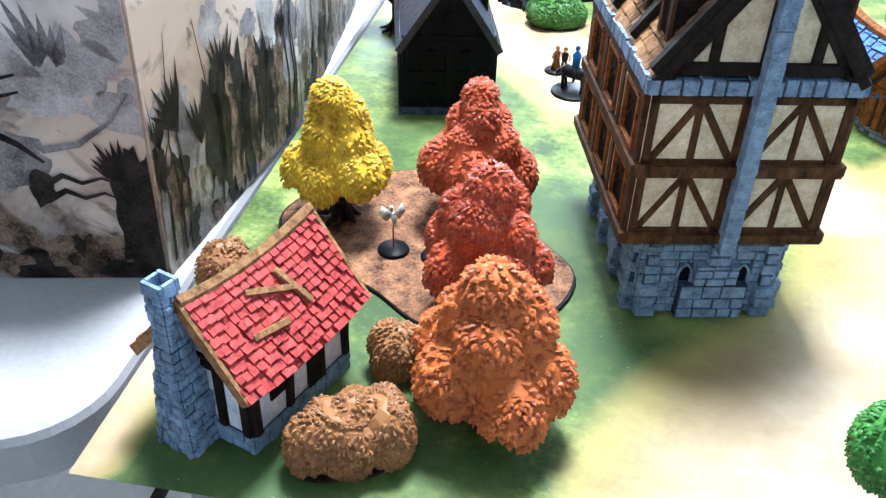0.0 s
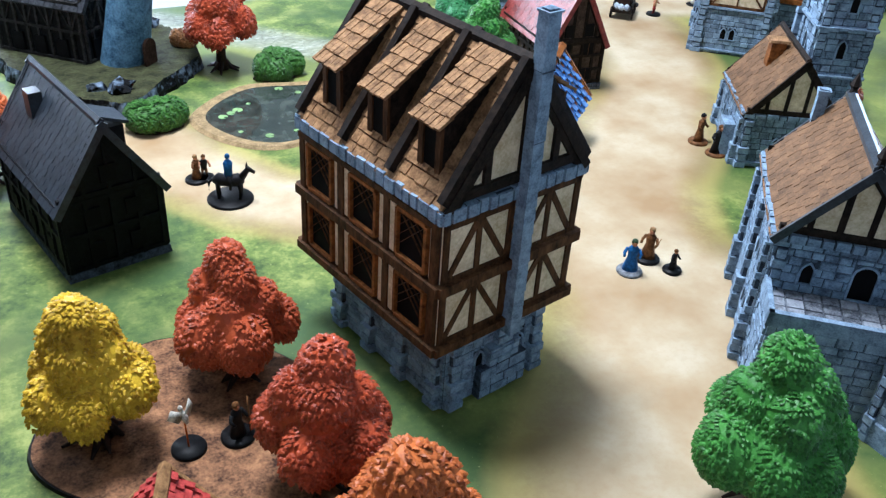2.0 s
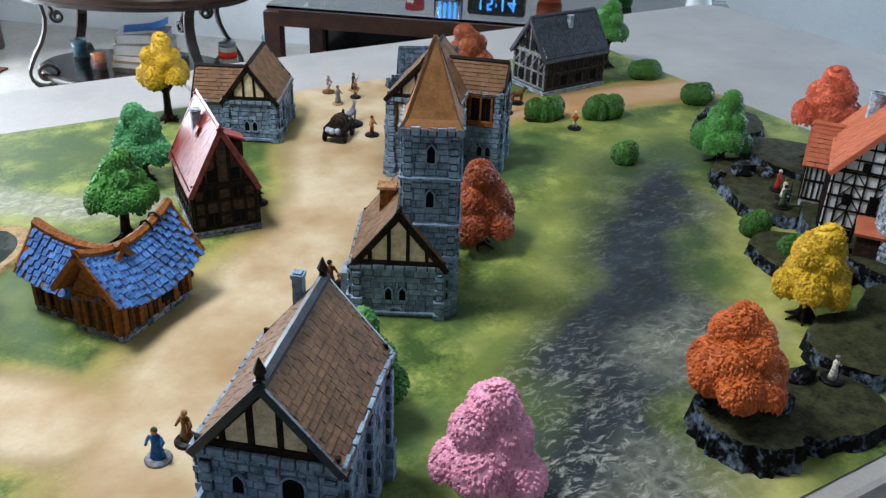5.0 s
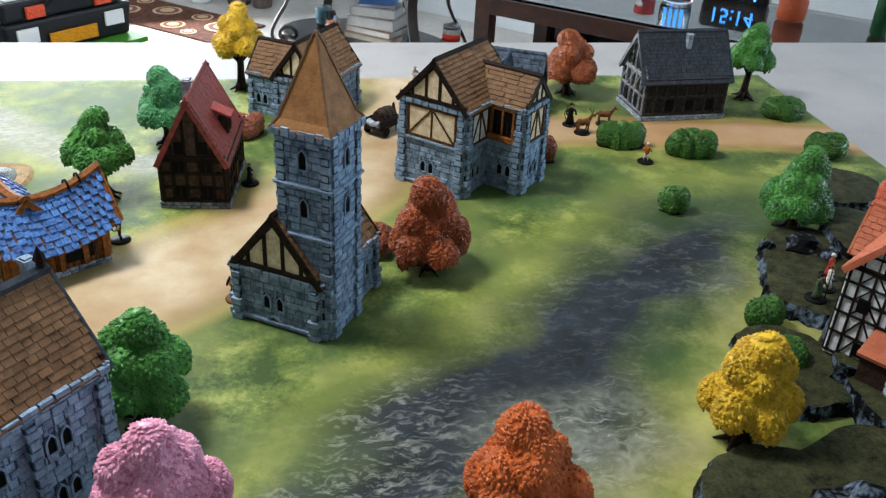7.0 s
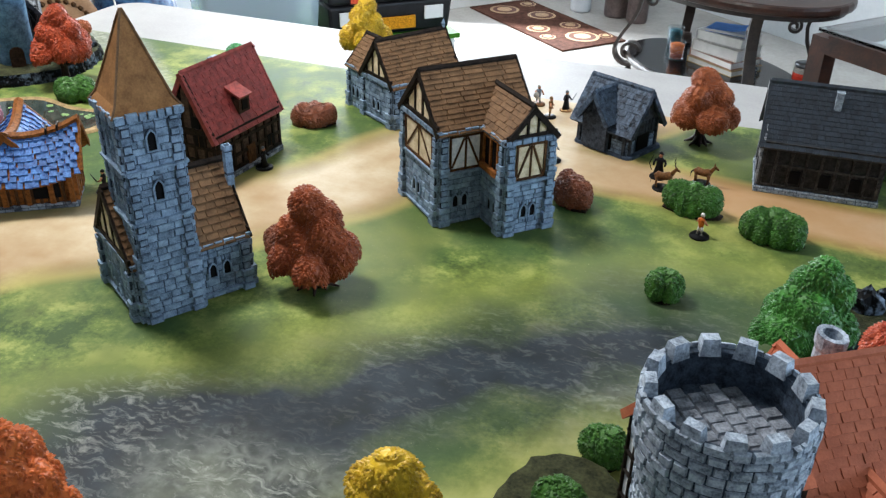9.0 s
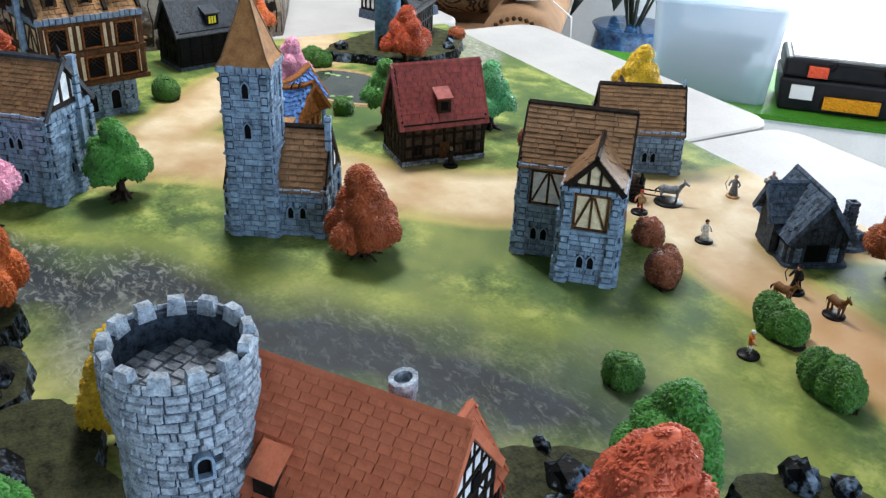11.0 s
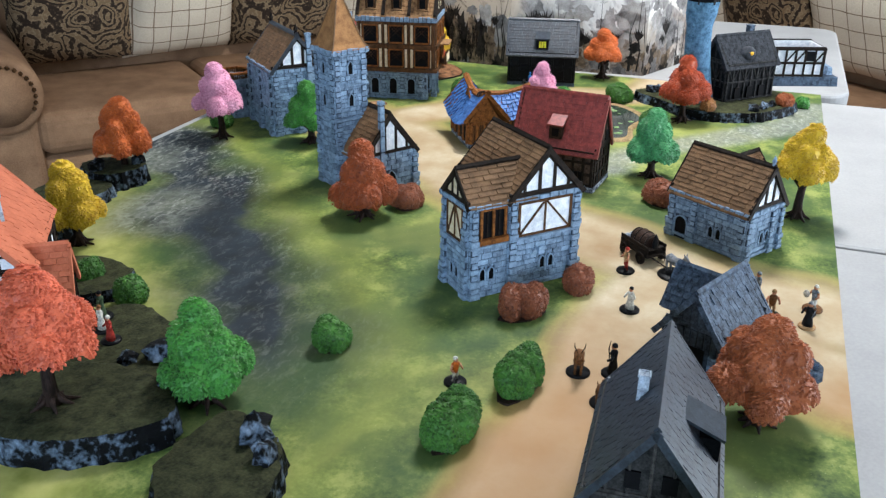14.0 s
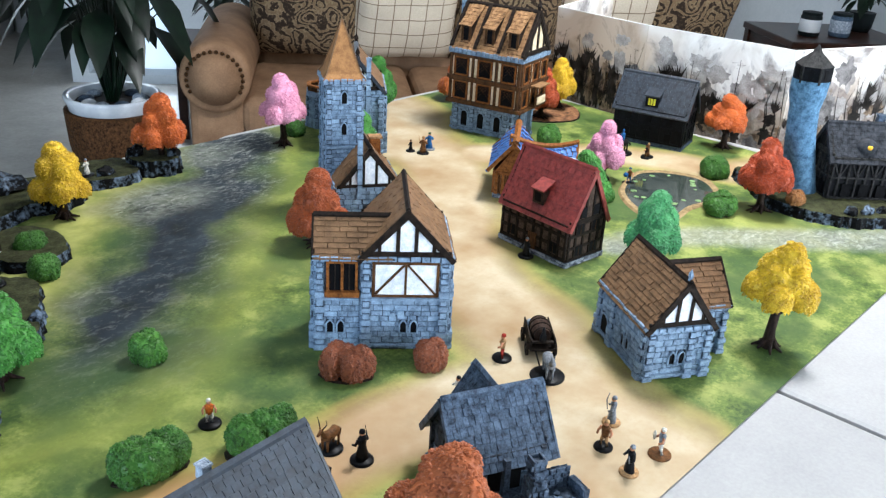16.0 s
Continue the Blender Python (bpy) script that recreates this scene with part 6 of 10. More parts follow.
def round_tower_house():
    """Half-timbered house against a battlemented round tower, on a rocky shelf."""
    ob = thing("round_tower_house", pose(1.5475, 0.3317, 0.0, 0, 0, -54.5), "half-timbered house model with rust roof and round stone tower", "model building", "model buildings")
    # local y runs along the ridge away from the tower, local x to the water side
    z0 = 0.03
    x0, x1, y0, y1 = -0.056, 0.056, -0.106, 0.066
    stonework(ob, x0 + 0.004, x1 + 0.004, y0 + 0.03, y1 + 0.004, 0.0, 0.07, None, 0.0075, (0.01, 0.02))
    part("wall_body", Shape().box(x0, x1, y0, y1, 0.02, 0.126), WHITE_PLASTER, ob)
    sides = four_walls(x0, x1, y0, y1)
    for k, (m, length) in enumerate(sides):
        n = 7
        if k in (0, 3):
            # these walls are framed down to the rock
            n = 8
            for j in range(n + 1):
                u = min(max(length * j / n, 0.003), length - 0.003)
                beam(ob, m, (u, 0.022), (u, 0.07), 0.003, 0.0022, TIMBER_DARK)
            for z in (0.024, 0.048):
                beam(ob, m, (0, z), (length, z), 0.003, 0.0022, TIMBER_DARK)
            for j in range(n):
                for z in (0.024, 0.048):
                    s = (j + round(z * 500)) % 3
                    if s:
                        a, b = (length * j / n, z), (length * (j + 1) / n, z + 0.024)
                        beam(ob, m, a if s == 1 else (b[0], a[1]), b if s == 1 else (a[0], b[1]), 0.0021, 0.0019, TIMBER_DARK)
            for j in (0.3, 0.72):
                part("window", Shape().box(length * j - 0.006, length * j + 0.006, 0.031, 0.045, 0, 0.003, m), DARK_HOLE, ob)
        for j in range(n + 1):
            u = min(max(length * j / n, 0.003), length - 0.003)
            beam(ob, m, (u, 0.07), (u, 0.126), 0.003, 0.0022, TIMBER_DARK)
        for z in (0.072, 0.09, 0.108, 0.124):
            beam(ob, m, (0, z), (length, z), 0.003, 0.0022, TIMBER_DARK)
        for j in range(n):
            for z in (0.072, 0.09, 0.108):
                s = (j + round(z * 1000)) % 3
                if s:
                    a, b = (length * j / n, z), (length * (j + 1) / n, z + 0.018)
                    beam(ob, m, a if s == 1 else (b[0], a[1]), b if s == 1 else (a[0], b[1]), 0.0021, 0.0019, TIMBER_DARK)
        for j in (0.22, 0.5, 0.78):
            z, h = (0.074, 0.026) if abs(j - 0.5) < 0.1 else (0.08, 0.018)
            part("window", Shape().box(length * j - 0.0058, length * j + 0.0058, z, z + h - 0.003, 0, 0.003, m), DARK_HOLE, ob)
    for side in (2, 0):
        m, length = sides[side]
        gable(ob, m, 0, length, 0.126, 0.188, WHITE_PLASTER, TIMBER_DARK, 7, 0.003, 0.0024)
        for z in (0.142, 0.158):
            half = (0.188 - z) / (0.188 - 0.126) * length / 2
            beam(ob, m, (length / 2 - half, z), (length / 2 + half, z), 0.003, 0.0024, TIMBER_DARK)
        for u, z in ((0.34, 0.128), (0.66, 0.128), (0.5, 0.158)):
            part("gable_window", Shape().box(length * u - 0.005, length * u + 0.005, z, z + 0.012, 0, 0.003, m), DARK_HOLE, ob)
    shed = part("lean_to_shed", Shape().box(-0.01, 0.026, y0 - 0.034, y0 - 0.002, 0.02, 0.056), BROWN_WALL, ob)
    part("shed_roof", Shape().box(-0.014, 0.03, -0.04, 0.0, 0, 0.004, Matrix.Translation((0, y0, 0.066)) @ Matrix.Rotation(radians(14), 4, "X")), ROOF_RUST, shed)
    roof(ob, Matrix(), 0.112, y0, y1, 0.126, 0.194, ROOF_RUST, TIMBER_DARK, 0.004, (0.012, 0.0066), ROOF_RUST, lift=0.0017, ridge_w=0.005)
    part("chimney", Shape().turned([(0.011, 0.15), (0.0105, 0.185), (0.012, 0.188), (0.012, 0.198), (0.0075, 0.198), (0.0075, 0.19)], 10, Matrix.Translation((-0.019, 0.012, 0)) @ Matrix.Diagonal((1, 0.8, 1, 1))), STONE_PALE, ob, "round-cornered pale stone chimney")
    dm = part("roof_dormer", Shape().box(0, 0.026, -0.011, 0.011, 0, 0.003, Matrix.Translation((0.035, -0.05, 0.157)) @ Matrix.Rotation(radians(32), 4, "Y")), ROOF_RUST, ob)
    part("dormer_front", Shape().box(0.04, 0.055, -0.05 - 0.008, -0.05 + 0.008, 0.128, 0.146), TIMBER_DARK, dm)
    # water-side annex and street-side porch
    part("annex_body", Shape().box(x0 - 0.03, x0, 0.004, 0.06, 0.02, 0.09), WHITE_PLASTER, ob)
    for m2, ln in four_walls(x0 - 0.03, x0, 0.004, 0.06):
        for j in range(5):
            u = min(max(ln * j / 4, 0.002), ln - 0.002)
            beam(ob, m2, (u, 0.03), (u, 0.09), 0.003, 0.002, TIMBER_DARK)
        for z in (0.032, 0.06, 0.088):
            beam(ob, m2, (0, z), (ln, z), 0.004, 0.002, TIMBER_DARK)
    ann = Matrix.Translation((x0 - 0.03, 0.032, 0)) @ Matrix.Rotation(radians(-90), 4, "Z")
    roof(ob, ann, 0.056, 0.0, 0.06, 0.09, 0.136, ROOF_RUST, TIMBER_DARK, 0.004, (0.012, 0.0066), ROOF_RUST, lift=0.0017)
    px1, py0, py1, pe, pr = 0.083, -0.036, 0.054, 0.076, 0.136
    part("porch_body", Shape().box(x1, px1, py0, py1, 0.05, pe), WHITE_PLASTER, ob)
    for k, (m2, ln) in enumerate(four_walls(x1, px1, py0, py1)[:3]):
        n2 = 8 if k == 1 else 2
        for j in range(n2 + 1):
            u = min(max(ln * j / n2, 0.002), ln - 0.002)
            beam(ob, m2, (u, 0.05), (u, pe), 0.0038, 0.002, TIMBER_DARK)
        for z in (0.066, pe - 0.002):
            beam(ob, m2, (0, z), (ln, z), 0.0038, 0.002, TIMBER_DARK)
        if k == 1:
            gable(ob, m2, 0, ln, pe, pr - 0.003, WHITE_PLASTER, TIMBER_DARK, 6, 0.004, 0.0022)
            for u, w2, z, h2 in ((0.026, 0.011, 0.066, 0.026), (0.052, 0.009, 0.078, 0.015)):
                part("window" if h2 < 0.02 else "doorway", Shape().box(u - w2 / 2, u + w2 / 2, z, z + h2, 0, 0.003, m2), DARK_HOLE, ob)
    por = Matrix.Translation((px1, (py0 + py1) / 2, 0)) @ Matrix.Rotation(radians(90), 4, "Z")
    roof(ob, por, py1 - py0, 0.0, 0.048, pe, pr, ROOF_RUST, TIMBER_DARK, 0.004, (0.012, 0.0066), ROOF_RUST, lift=0.0017)
    # bailey wall round the paved yard
    yard = [(0.03, -0.155), (0.08, -0.155), (0.11, -0.132), (0.128, -0.107), (0.14, -0.065), (0.136, -0.018), (0.124, 0.028), (0.098, 0.078), (0.05, 0.07)]
    court = part("courtyard", Shape().slab(yard, 0.0, 0.066), STONE_DARK, ob, "dark paved courtyard")
    for i in range(8):
        for j in range(18):
            qx, qy = 0.06 + i * 0.008, -0.14 + j * 0.0115 + (0.005 if i % 2 else 0)
            if qx < 0.09 + 0.036 * math.sin((qy + 0.16) * 14) and qy < 0.05:
                part("paving_stone", Shape().box(qx, qx + 0.0072, qy, qy + 0.0106, 0.066, 0.0672 + dice.uniform(0, 0.0006), inset=0.0004), FLAG, court)
    for (ax, ay), (bx, by) in zip(yard[1:], yard[2:8]):
        mm, ln = wall_frame(ax, ay, bx, by)
        wall = part("bailey_wall", Shape().box(0, ln, 0, 0.083, -0.008, -0.001, mm), STONE_DARK, ob)
        face = Shape()
        courses(face, mm @ Matrix.Translation((0, 0, -0.001)), 0, ln, 0, 0.084, (), 0.0085, (0.012, 0.022))
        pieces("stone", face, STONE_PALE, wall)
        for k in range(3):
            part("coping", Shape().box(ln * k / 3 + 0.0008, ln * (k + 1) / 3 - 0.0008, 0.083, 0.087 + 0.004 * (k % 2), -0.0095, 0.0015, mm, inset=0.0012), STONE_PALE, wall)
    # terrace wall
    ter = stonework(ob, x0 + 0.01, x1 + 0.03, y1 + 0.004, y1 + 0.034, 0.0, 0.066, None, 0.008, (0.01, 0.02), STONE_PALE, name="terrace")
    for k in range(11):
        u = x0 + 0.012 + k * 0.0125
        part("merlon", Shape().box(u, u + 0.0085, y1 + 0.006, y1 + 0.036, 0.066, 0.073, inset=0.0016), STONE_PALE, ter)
    # round tower
    tx, ty, r = 0.052, -0.111, 0.0435
    at = Matrix.Translation((tx, ty, 0))
    profile = [(r + 0.003, 0), (r, 0.03), (r - 0.001, 0.17), (r + 0.0045, 0.192), (r + 0.0045, 0.224), (r - 0.0015, 0.224), (r - 0.0015, 0.2), (0.001, 0.2)]
    tower = part("round_tower", Shape().turned(profile, 40, at), STONE_DARK, ob)
    z, stones = 0.0, Shape()
    while z < 0.222:
        h = 0.0068 * dice.uniform(0.9, 1.1)
        rr = np.interp(z + h / 2, [0, 0.03, 0.17, 0.192, 0.224], [r + 0.003, r, r - 0.001, r + 0.0045, r + 0.0045])
        a = dice.uniform(0, 1)
        end = a + 2 * math.pi
        while a < end:
            w = min(dice.uniform(0.15, 0.32), max(end - a, 0.05))
            m2 = at @ Matrix.Rotation(a + w / 2, 4, "Z") @ Matrix.Translation((rr * math.cos(w / 2) - 0.0006, 0, z + h / 2)) @ Matrix.Rotation(radians(90), 4, "Y")
            half = rr * math.sin(w / 2)
            at_window = 0.15 < z < 0.172 and abs((a + w / 2 - 0.93 + math.pi) % (2 * math.pi) - math.pi) < 0.2
            at_door = 0.06 < z < 0.098 and abs((a + w / 2 - 0.83 + math.pi) % (2 * math.pi) - math.pi) < 0.34
            if not (at_window or at_door):
                stones.box(-h / 2 + 0.0003, h / 2 - 0.0003, -half + 0.0003, half - 0.0003, 0, dice.uniform(0.0018, 0.0032), m2, inset=0.0008)
            a += w
        z += h
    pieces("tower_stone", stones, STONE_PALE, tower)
    for k in range(13):
        a = 2 * math.pi * k / 13
        m2 = at @ Matrix.Rotation(a, 4, "Z")
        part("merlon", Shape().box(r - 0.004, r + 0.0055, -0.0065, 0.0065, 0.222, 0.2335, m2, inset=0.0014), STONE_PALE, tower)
    floor_s = Shape()
    for i in range(-4, 5):
        for j in range(-3, 4):
            px, py = i * 0.0095 + (0.004 if j % 2 else 0), j * 0.0115
            if math.hypot(px, py) < r - 0.006:
                floor_s.box(tx + px - 0.0043, tx + px + 0.0043, ty + py - 0.0053, ty + py + 0.0053, 0.2, 0.2014 + dice.uniform(0, 0.001), Matrix(), inset=0.0005)
    pieces("floor_stone", floor_s, FLAG, tower)
    a = 0.93
    m2 = at @ Matrix.Rotation(a, 4, "Z") @ Matrix.Translation((r - 0.001, 0, 0)) @ Matrix(((0, 0, 1, 0), (1, 0, 0, 0), (0, 1, 0, 0), (0, 0, 0, 1)))
    opening(tower, m2, 0, 0.155, 0.009, 0.015, "tower_window", pointed=False, proud=0.006)
    opening(tower, at @ Matrix.Rotation(0.83, 4, "Z") @ Matrix.Translation((r - 0.001, 0, 0)) @ Matrix(((0, 0, 1, 0), (1, 0, 0, 0), (0, 1, 0, 0), (0, 0, 0, 1))), 0, 0.067, 0.019, 0.032, "tower_door", pointed=False, pane=BROWN_WALL, proud=0.005)
    return ob


tavern()
cottage()
black_house()
blue_house()
red_house()
hall()
manor()
church()
long_house()
smithy()
barn()
round_tower_house()

# ---------------------------------------------------------------- trees, bushes


def sphere_points(n):
    """n even directions."""
    k = np.arange(n)
    z = 1 - 2 * (k + 0.5) / n
    a = k * 2.399963
    r = np.sqrt(1 - z * z)
    return np.stack([r * np.cos(a), r * np.sin(a), z], 1)


def ico_ball(level):
    bm = bmesh.new()
    bmesh.ops.create_icosphere(bm, subdivisions=level, radius=1.0)
    v = np.array([p.co[:] for p in bm.verts])
    f = [tuple(q.index for q in face.verts) for face in bm.faces]
    bm.free()
    return v / np.linalg.norm(v, axis=1)[:, None], f


ICO_V, ICO_F = ico_ball(4)


def crown_lobes(rng, R, z0, z1):
    """Swelling lobes of a moulded crown: a flared low ring, a middle ring and a narrow top."""
    H = z1 - z0
    out = []
    n = rng.choice((5, 6))
    a0 = rng.uniform(0, 6.3)
    for k in range(n):
        a = a0 + 2 * math.pi * k / n + rng.uniform(-0.25, 0.25)
        r = R * rng.uniform(0.34, 0.44)
        d = R * rng.uniform(0.9, 1.04) - r
        out.append((d * math.cos(a), d * math.sin(a), z0 + H * rng.uniform(0.1, 0.24), r, r, H * rng.uniform(0.22, 0.3)))
    a0 += 0.6
    for k in range(4):
        a = a0 + 2 * math.pi * k / 4 + rng.uniform(-0.35, 0.35)
        r = R * rng.uniform(0.28, 0.36)
        d = R * rng.uniform(0.62, 0.76) - r
        out.append((d * math.cos(a), d * math.sin(a), z0 + H * rng.uniform(0.42, 0.6), r, r, H * rng.uniform(0.18, 0.24)))
    r, a = R * rng.uniform(0.3, 0.36), rng.uniform(0, 6.3)
    out.append((0.1 * R * math.cos(a), 0.1 * R * math.sin(a), z1 - H * 0.2, r, r, H * 0.2))
    out.append((-0.16 * R * math.cos(a), -0.16 * R * math.sin(a), z1 - H * 0.34, r, r, H * 0.2))
    out.append((0, 0, z0 + H * 0.28, R * 0.6, R * 0.6, H * 0.36))
    return out


def swelling(points, lobes, blend, floor_of):
    """Signed depth within the blended lobes, cut off below."""
    total = np.zeros(len(points))
    for cx, cy, cz, a, b, c in lobes:
        q = (points - (cx, cy, cz)) / (a, b, c)
        total += np.exp(np.clip((1 - np.linalg.norm(q, axis=1)) * min(a, b, c) / blend, -60, 60))
    return np.minimum(blend * np.log(total + 1e-30), points[:, 2] - floor_of(points))


def skin(dirs, centre, far, lobes, blend, floor_of):
    """Where rays from the centre leave the crown for good."""
    lo, hi = np.zeros(len(dirs)), np.full(len(dirs), far)
    found = np.zeros(len(dirs), bool)
    for k in range(40):
        r = far * (1 - k / 40)
        inside = swelling(centre + dirs * r, lobes, blend, floor_of) > 0
        fresh = inside & ~found
        lo[fresh], hi[fresh] = r, r + far / 40
        found |= inside
    for _ in range(12):
        mid = (lo + hi) / 2
        inside = swelling(centre + dirs * mid[:, None], lobes, blend, floor_of) > 0
        lo, hi = np.where(inside, mid, lo), np.where(inside, hi, mid)
    return centre + dirs * lo[:, None]


def leafy(shape, rng, lobes, size, centre, far, blend, floor_of, stray=0.5, lift=(0.34, 0.62), cover=0.52):
    """A lobed body closely covered with overlapping pointed leaves that hang downwards."""
    gen = np.random.default_rng(rng.randrange(10**6))
    body = skin(ICO_V, centre, far, lobes, blend, floor_of)
    shape.add(body.tolist(), ICO_F)
    probe = sphere_points(9000)
    pos = skin(probe, centre, far, lobes, blend, floor_of)
    eps = size * 0.15
    here = swelling(pos, lobes, blend, floor_of)
    nrm = -np.stack([swelling(pos + np.eye(3)[k] * eps, lobes, blend, floor_of) - here for k in range(3)], 1)
    nrm /= np.linalg.norm(nrm, axis=1)[:, None] + 1e-12
    r2 = ((pos - centre) ** 2).sum(1)
    area = r2 / np.maximum(0.3, (nrm * probe).sum(1)) * 4 * math.pi / len(probe)
    tally = np.floor(np.cumsum(area / (size * size * cover)))
    keep = (np.diff(tally, prepend=0.0) > 0) & (nrm[:, 2] > -0.75)
    pos, nrm, n = pos[keep], nrm[keep], int(keep.sum())
    out = np.array([0, 0, -1.0]) + 0.0 * pos
    radial = pos - centre
    radial[:, 2] = 0
    radial /= np.linalg.norm(radial, axis=1)[:, None] + 1e-9
    out = out + radial * np.clip(nrm[:, 2:3], 0, 1) * 0.6
    down = out - nrm * (out * nrm).sum(1)[:, None]
    down /= np.linalg.norm(down, axis=1)[:, None] + 1e-9
    side = np.cross(nrm, down)
    turn = gen.uniform(-stray, stray, n)[:, None]
    down, side = down * np.cos(turn) + side * np.sin(turn), side * np.cos(turn) - down * np.sin(turn)
    l, w = size * gen.uniform(0.72, 0.96, n)[:, None], size * gen.uniform(0.42, 0.54, n)[:, None]
    high = size * gen.uniform(*lift, n)[:, None]
    root = pos - down * l * 0.45 - nrm * size * 0.16
    tip = pos + down * l * 0.55 + nrm * high
    wing = pos + nrm * (high * 0.25 - size * 0.03)
    v = np.stack([root, wing + side * w, tip, wing - side * w, pos + nrm * (high * 0.55 + size * 0.08)], 1).reshape(-1, 3)
    n0 = len(shape.v)
    shape.v += [tuple(q) for q in v.tolist()]
    for k in range(n):
        a = n0 + 5 * k
        shape.f += [(a, a + 1, a + 4), (a + 1, a + 2, a + 4), (a + 2, a + 3, a + 4), (a + 3, a, a + 4)]
    shape.m += [0] * (4 * n)


def tree(x, y, top, leaf, seed, label, R=0.052, low=None, size=0.0046, z=0.0, lean=0.0, group="model trees"):
    rng = random.Random(seed)
    low = top - 0.092 if low is None else low
    ob = thing("model_tree", pose(x, y, z, 0, 0, rng.uniform(0, 360)), label, "model tree", group)
    trunk = Shape()
    h = low + (top - low) * 0.45
    trunk.tube([(0, 0, 0), (0.001, 0, h * 0.25), (-0.001, 0.001, h * 0.6), (0, 0, h)], [0.009, 0.0065, 0.0055, 0.005], 9)
    for k in range(7):
        a = 2 * math.pi * k / 7 + rng.uniform(-0.3, 0.3)
        l = rng.uniform(0.016, 0.026)
        c, s = math.cos(a), math.sin(a)
        trunk.tube([(0.003 * c, 0.003 * s, 0.013), (0.011 * c, 0.011 * s, 0.004), (l * c, l * s + 0.002, 0.0008)], [0.0045, 0.003, 0.001], 5)
    for k in range(4):
        a = 2 * math.pi * k / 4 + rng.uniform(-0.4, 0.4)
        c, s = math.cos(a), math.sin(a)
        trunk.tube([(0, 0, low * 0.75), (0.014 * c, 0.014 * s, low), (0.026 * c, 0.026 * s, low + 0.012)], [0.004, 0.003, 0.002], 5)
    part("trunk", trunk, BARK, ob, "dark gnarled trunk with spreading roots", smooth=True)
    crown = Shape()
    # the skirt ends in a ragged, nearly level hem
    a0, H = rng.uniform(0, 6.3), top - low

    def hem(p):
        a = np.arctan2(p[:, 1], p[:, 0])
        return low + H * (0.05 + 0.05 * np.sin(3 * a + a0) + 0.03 * np.sin(7 * a + 2 * a0)) + 0.5 * np.maximum(0.0, 0.5 * R - np.hypot(p[:, 0], p[:, 1]))

    leafy(crown, rng, crown_lobes(rng, R, low, top), size, np.array([0, 0, low + 0.4 * H]), 1.7 * R, 0.036 * R, hem)
    part("crown", crown, leaf, ob)
    return ob


def bush(x, y, rx, ry, h, leaf, seed, label, turn=0.0, size=0.004, group="model bushes", z=0.0):
    rng = random.Random(seed)
    lobes = []
    n = max(3, round(max(rx, ry) / 0.011))
    for k in range(n * 2):
        a = 2 * math.pi * k / (n * 2) + rng.uniform(-0.2, 0.2)
        d = rng.uniform(0.45, 0.62)
        r = min(rx, ry) * rng.uniform(0.42, 0.6)
        lobes.append((rx * d * math.cos(a), ry * d * math.sin(a), h * rng.uniform(0.3, 0.48), r, r, h * rng.uniform(0.42, 0.55)))
    for k in range(3):
        lobes.append((rx * (k - 1) * 0.38, ry * rng.uniform(-0.2, 0.2), h * 0.52, min(rx, ry) * 0.55, min(rx, ry) * 0.55, h * rng.uniform(0.4, 0.5)))
    shape = Shape()
    leafy(shape, rng, lobes, size, np.array([0, 0, h * 0.2]), 1.5 * max(rx, ry, h), 0.05 * min(rx, ry), lambda p: 0.0 * p[:, 0], 1.2, (0.3, 0.6), 0.5)
    shape.v = [(p[0], p[1], max(p[2], 0.0)) for p in shape.v]
    ob = thing("model_bush", pose(x, y, z, 0, 0, turn), label, "model bush", group)
    part("foliage", shape, leaf, ob)
    outline = [(rx * 0.8 * math.cos(k * math.pi / 8) * rng.uniform(0.9, 1.1), ry * 0.8 * math.sin(k * math.pi / 8) * rng.uniform(0.9, 1.1)) for k in range(16)]
    part("base", Shape().slab(outline, 0, 0.0025), BARK, ob, "thin dark base")
    return ob


tree(0.181, 0.33, 0.119, F_RUST, 1, "rust-red autumn model tree on the leaf-strewn grove base", z=0.003, group="grove trees", R=0.047)
tree(0.205, 0.2, 0.124, F_RED, 2, "brick-red autumn model tree on the leaf-strewn grove base", z=0.003, group="grove trees", R=0.048)
tree(0.222, 0.108, 0.116, F_AMBER, 3, "amber orange model tree beside the cottage bushes", size=0.0057, group="grove trees", low=0.02, R=0.053)
tree(0.074, 0.302, 0.122, F_YELLOW, 4, "golden yellow model tree on the leaf-strewn grove base", z=0.003, group="grove trees", R=0.044)
tree(1.044, 0.546, 0.122, F_RUST_DARK, 5, "rust orange model tree beside the church", low=0.02)
tree(0.805, 1.179, 0.153, F_YELLOW, 6, "golden yellow model tree on a tall trunk by the hall", low=0.065, R=0.047)
tree(1.287, 0.211, 0.126, F_YELLOW, 7, "golden yellow model tree on a dark rock by the stream", low=0.035, R=0.048)
tree(1.049, 0.108, 0.146, F_ORANGE, 8, "orange model tree growing on a dark rock islet", low=0.052, R=0.05)
tree(0.783, 0.126, 0.147, F_PINK, 9, "pink blossom model tree beside the stream", low=0.055, R=0.054)
tree(0.338, 0.952, 0.14, F_RED, 10, "deep red model tree beside the pond", low=0.045)
tree(0.747, 0.301, 0.122, F_GREEN, 11, "green leafy model tree behind the terraced house", low=0.034)
tree(0.638, 0.766, 0.128, F_GREEN, 12, "green leafy model tree beside the red-roofed house", low=0.05, R=0.045)
tree(0.704, 0.938, 0.122, F_GREEN_MINT, 13, "bright green model tree beside the red-roofed house", low=0.034, R=0.046)
